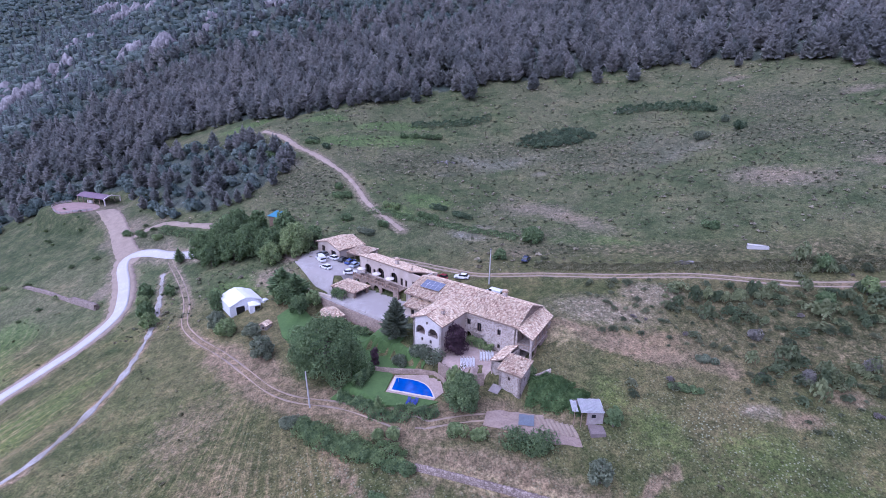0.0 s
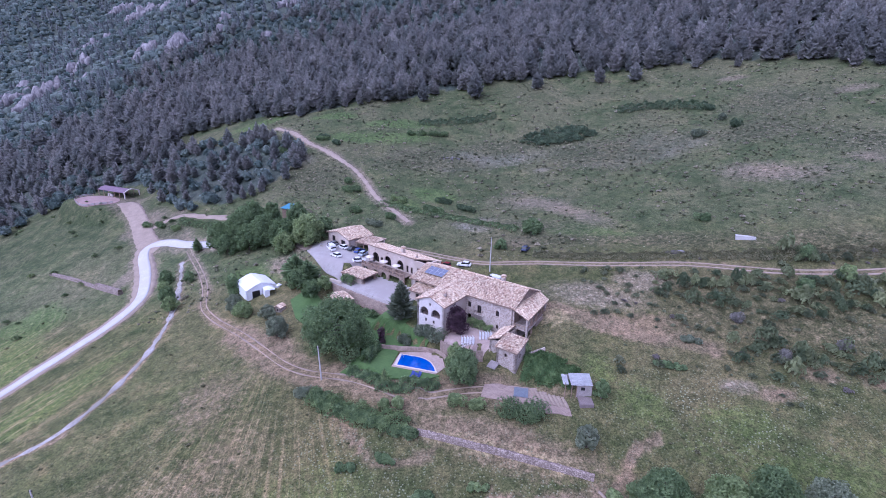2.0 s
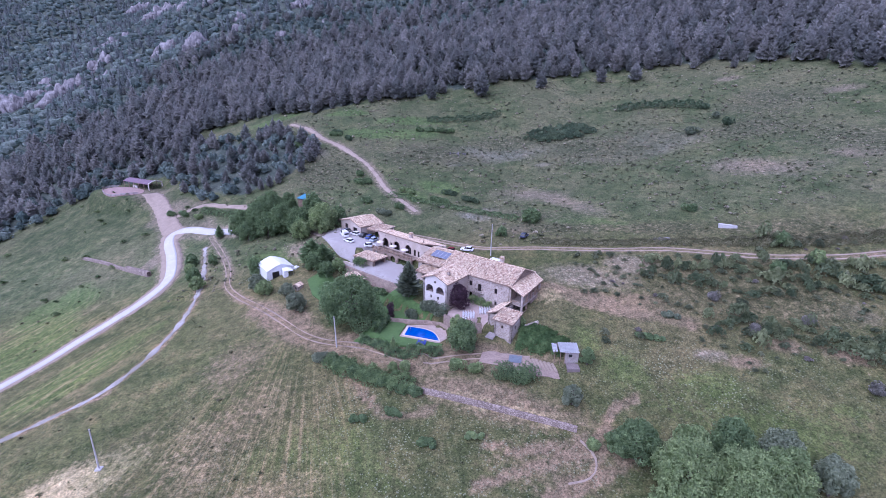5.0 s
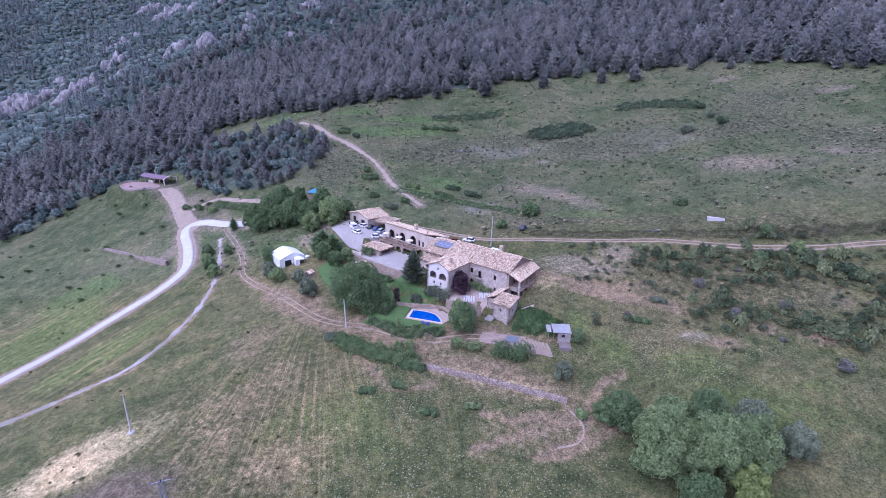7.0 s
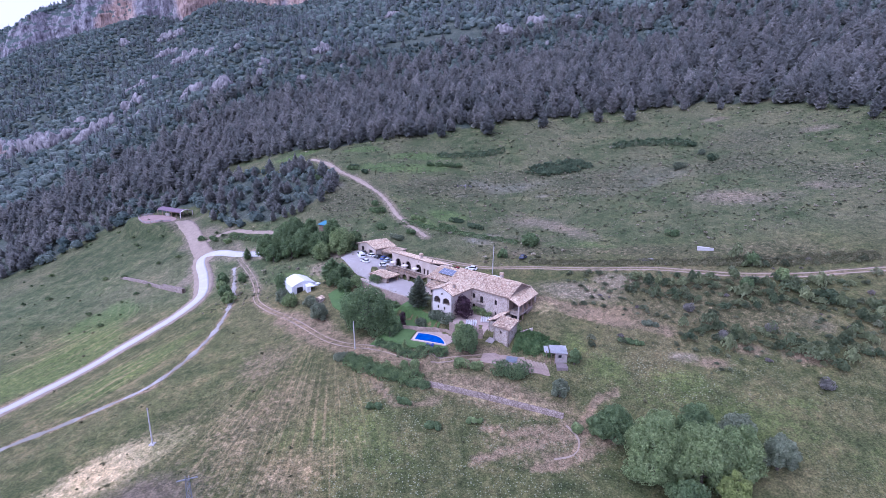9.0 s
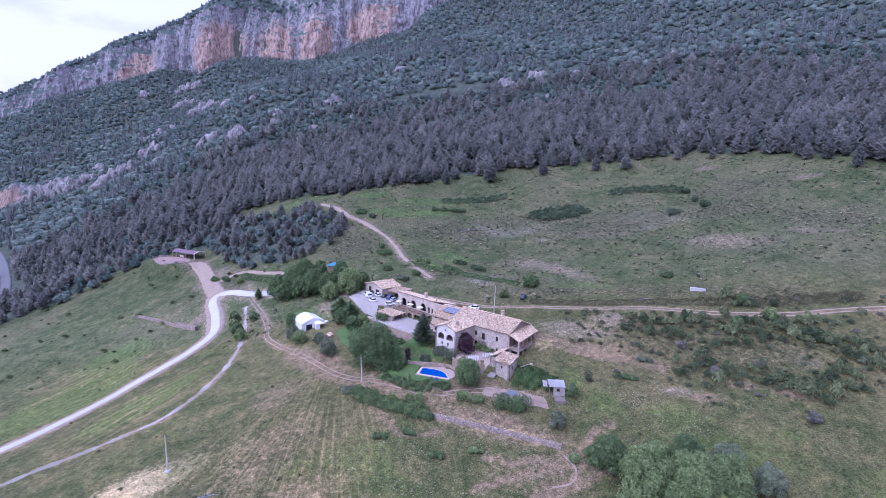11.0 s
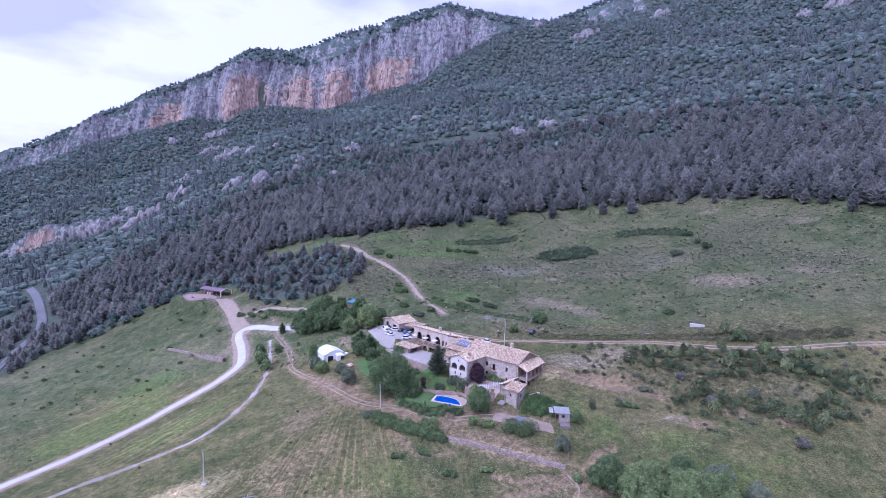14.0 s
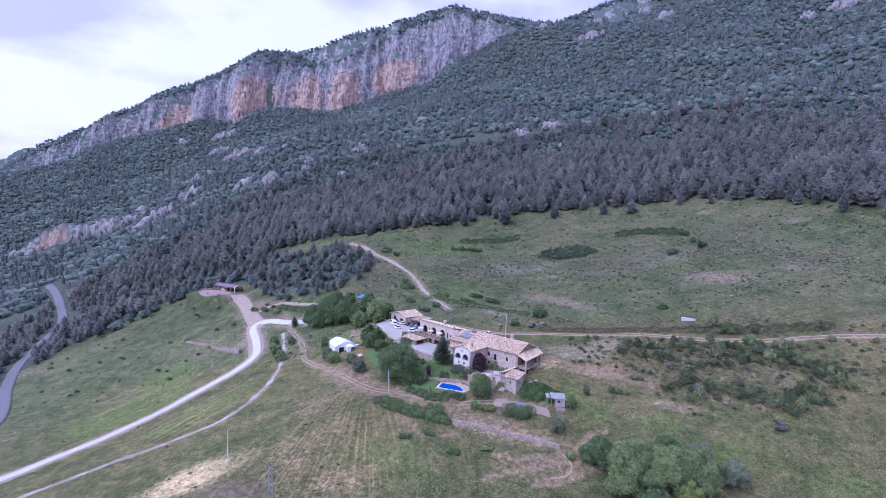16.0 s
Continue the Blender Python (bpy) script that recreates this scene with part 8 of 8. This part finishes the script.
def outcrop(cx, cy, rx, ry, deg, label, size=(2.5, 6.5), count=None, name="rock_outcrop", tallness=1.3):
    """A group of rocks standing close together, each one a piece of its own."""
    z0 = h1(cx, cy)
    t = thing(name, (cx, cy, z0), label, "rock", "rock outcrops")
    c, s = math.cos(radians(deg)), math.sin(radians(deg))
    for i in range(count or int(16 + 7 * max(rx, ry) / min(rx, ry))):
        a, r = rock_rs.random() * math.tau, math.sqrt(rock_rs.random())
        u, v = math.cos(a) * r * rx, math.sin(a) * r * ry
        x, y = cx + u * c - v * s, cy + u * s + v * c
        q = rock_rs.uniform(*size) * (1.15 - 0.6 * r)
        ob = new("rock", ROCKS[rock_rs.integers(0, 8)])
        ob.matrix_basis = (pose(x - cx, y - cy, h1(x, y) + q * 0.15 - z0, 0, 0, rock_rs.random() * 360)
                           @ Matrix.Diagonal((q * 1.2, q * 0.7, q * rock_rs.uniform(0.7, tallness), 1)))
        ob.parent = t
    return t


for cx, cy, rx, ry, deg in CRAGS:
    big = min(11.0, math.sqrt(rx * ry))
    outcrop(cx, cy, rx, ry * 0.7, deg, "pale grey limestone crag standing out of the mountain woods", (big * 0.3, big * 0.9), tallness=1.5)
for cx, cy, rx, ry, deg in ((12, 122, 6, 1.5, -15), (72, 20, 2.5, 0.6, -20)):
    outcrop(cx, cy, rx, ry, deg, "low row of pale limestone boulders in the grass", (0.4, 0.9), 16, "boulders", 0.8)


# the cliff face under the summit ridge: buttresses, ledges and ochre overhangs
def cliff_build(t, b):
    st = nd(t, "ShaderNodeMapping", Scale=(1.0, 0.8, 0.55))
    t.links.new(where(t), st.inputs["Vector"])
    c = noise_of(t, 0.16, 9.0, 0.86, st.outputs["Vector"])
    f = noise_of(t, 0.02, 4.0, 0.6)
    grey = ramp(t, c, [(0.38, (0.10, 0.095, 0.105)), (0.47, (0.27, 0.255, 0.265)), (0.58, (0.46, 0.435, 0.44))])
    warm = ramp(t, c, [(0.38, (0.22, 0.14, 0.11)), (0.47, (0.46, 0.32, 0.255)), (0.58, (0.60, 0.455, 0.38))])
    a = attr(t, "tint")
    sep = t.nodes.new("ShaderNodeSeparateColor")
    t.links.new(a.outputs["Color"], sep.inputs["Color"])
    col = mix(t, ramp(t, mix(t, 0.5, sep.outputs["Red"], f), [(0.40, (0, 0, 0)), (0.56, (1, 1, 1))]), grey, warm)
    geo = t.nodes.new("ShaderNodeNewGeometry")
    nz = t.nodes.new("ShaderNodeSeparateXYZ")
    t.links.new(geo.outputs["Normal"], nz.inputs[0])
    g2 = noise_of(t, 0.11, 7.0, 0.8)
    add = nd(t, "ShaderNodeMath")
    add.operation = "MULTIPLY_ADD"
    t.links.new(nz.outputs["Z"], add.inputs[0])
    add.inputs[1].default_value = 0.5
    t.links.new(g2, add.inputs[2])
    cr = nd(t, "ShaderNodeMapping", Scale=(1.0, 1.0, 0.16))
    t.links.new(where(t), cr.inputs["Vector"])
    crack = noise_of(t, 0.2, 6.0, 0.7, cr.outputs["Vector"])
    col = mix(t, 1.0, col, ramp(t, crack, [(0.40, (0.45, 0.43, 0.46)), (0.49, (1.0, 1.0, 1.0))]), "MULTIPLY")
    col = mix(t, ramp(t, add.outputs[0], [(0.72, (0, 0, 0)), (0.76, (1, 1, 1))]), col, (0.10, 0.135, 0.12))
    t.links.new(col, b.inputs["Base Color"])
    b.inputs["Roughness"].default_value = 0.95
    bump(t, b, c, 1.0, 4.0)


M_CLIFF = mat("cliff limestone", cliff_build)


def cliff_band(name, xs, foot, zb, zt, lean, back_y, back_z, rough, spots, label, rows=46, back_rows=26):
    """A cracked rock face of pillars and gullies over a foot line, and behind its top a rough slope that runs back into the land."""
    co, tint = [], []
    face = np.linspace(0, 1, rows)
    gully = [noise.fractal(Vector((x0 * 0.011, 2.3, 0)), 1.0, 2.0, 3) for x0 in xs.tolist()]
    for s in list(face) + list(1 + np.linspace(0, 1, back_rows)[1:]):
        u = min(s, 1.0)
        yr = foot + lean * u ** 1.5
        zr = zb + (zt - zb) * u
        if s > 1:
            yr = yr + (back_y - yr) * (s - 1)
            zr = back_z(xs, yr, s - 1, zt)
        for x0, y0, z0, gl in zip(xs.tolist(), yr.tolist(), zr.tolist(), gully):
            pillar = abs(noise.fractal(Vector((x0 * 0.022, 0.3, z0 * 0.004)), 0.9, 2.1, 5))
            led = noise.fractal(Vector((x0 * 0.02, 4.0, z0 * 0.045)), 0.9, 2.1, 4)
            fine_ = noise.fractal(Vector((x0 * 0.09, 7.0 + y0 * 0.03, z0 * 0.035)), 0.7, 2.2, 4)
            q = 1.0 if s <= 1 else max(0.0, 2 - s) ** 0.7
            notch = max(-13.0, min(0.0, gl + 0.12) * 55)
            co.append((x0, y0 - (notch - pillar * 20 + led * 4 + fine_ * 5) * rough * q, z0 + (fine_ * 4.5 + led * 3) * (s > 0.9) * (s < 1.95) * rough))
            o = 0.0
            for ox, os, rx, rs_ in spots:
                o = max(o, 1.25 - math.hypot((x0 - ox) / rx, (s - os) / rs_))
            tint.append((min(1, max(0, o)), 0, 0))
    nx_, ny_ = len(xs), rows + back_rows - 1
    k = (np.arange(ny_ - 1)[:, None] * nx_ + np.arange(nx_ - 1)[None, :]).ravel()
    ob = new(name, fast_mesh(name, np.array(co), np.stack([k, k + 1, k + nx_ + 1, k + nx_], 1), M_CLIFF, np.array(tint)))
    return tagged(ob, label, "cliff", kind="structure")


cxs = np.arange(-1400, 420, 3.2)
edge = 1085 + wave(cxs, cxs * 0, 60, 3) * 28 + wave(cxs, cxs * 0, 17, 1) * 9
OCHRE = ((-770, 0.25, 58, 0.55), (-570, 0.3, 66, 0.55), (-435, 0.25, 62, 0.6), (-340, 0.3, 48, 0.6), (-210, 0.3, 80, 0.35))
cliff_band("cliff", cxs, edge - 6, height(cxs, edge - 6) - 5, height(cxs, edge + 34) + 3, 40, edge + 128, lambda x, y, f, zt: height(x, y) + 4 - 6 * f, 1.0, OCHRE, "grey limestone cliff band with ochre overhangs", 52, 28)
# low cliffs in the valley side
vxs = np.arange(-690, -420, 2.5)
vy = np.interp(vxs, [-690, -620, -560, -500, -420], [508, 500, 496, 484, 452]) + wave(vxs, vxs * 0, 16, 2) * 8
vh = np.interp(vxs, [-690, -650, -600, -540, -480, -420], [4, 20, 34, 22, 15, 2])
vb = height(vxs, vy) - 4
cliff_band("valley_cliff", vxs, vy, vb, vb + vh + 4, 12, vy + 75, lambda x, y, f, zt: zt + (height(x, y) - 1 - zt) * f ** 0.8, 0.6, ((-610, 0.4, 36, 0.7), (-560, 0.3, 16, 0.4)), "broken pale limestone cliff in the woods of the valley side", 24, 16)
for cx, cy, rx, ry, deg, tall in ((-470, 474, 44, 4, 22, 12), (-400, 445, 34, 4, 30, 11), (-335, 425, 34, 4, 35, 10)):
    outcrop(cx, cy, rx, ry, deg, "broken pale limestone rocks in the woods of the valley side", (tall * 0.2, tall * 0.5), 40, "rock_outcrop", 1.5)
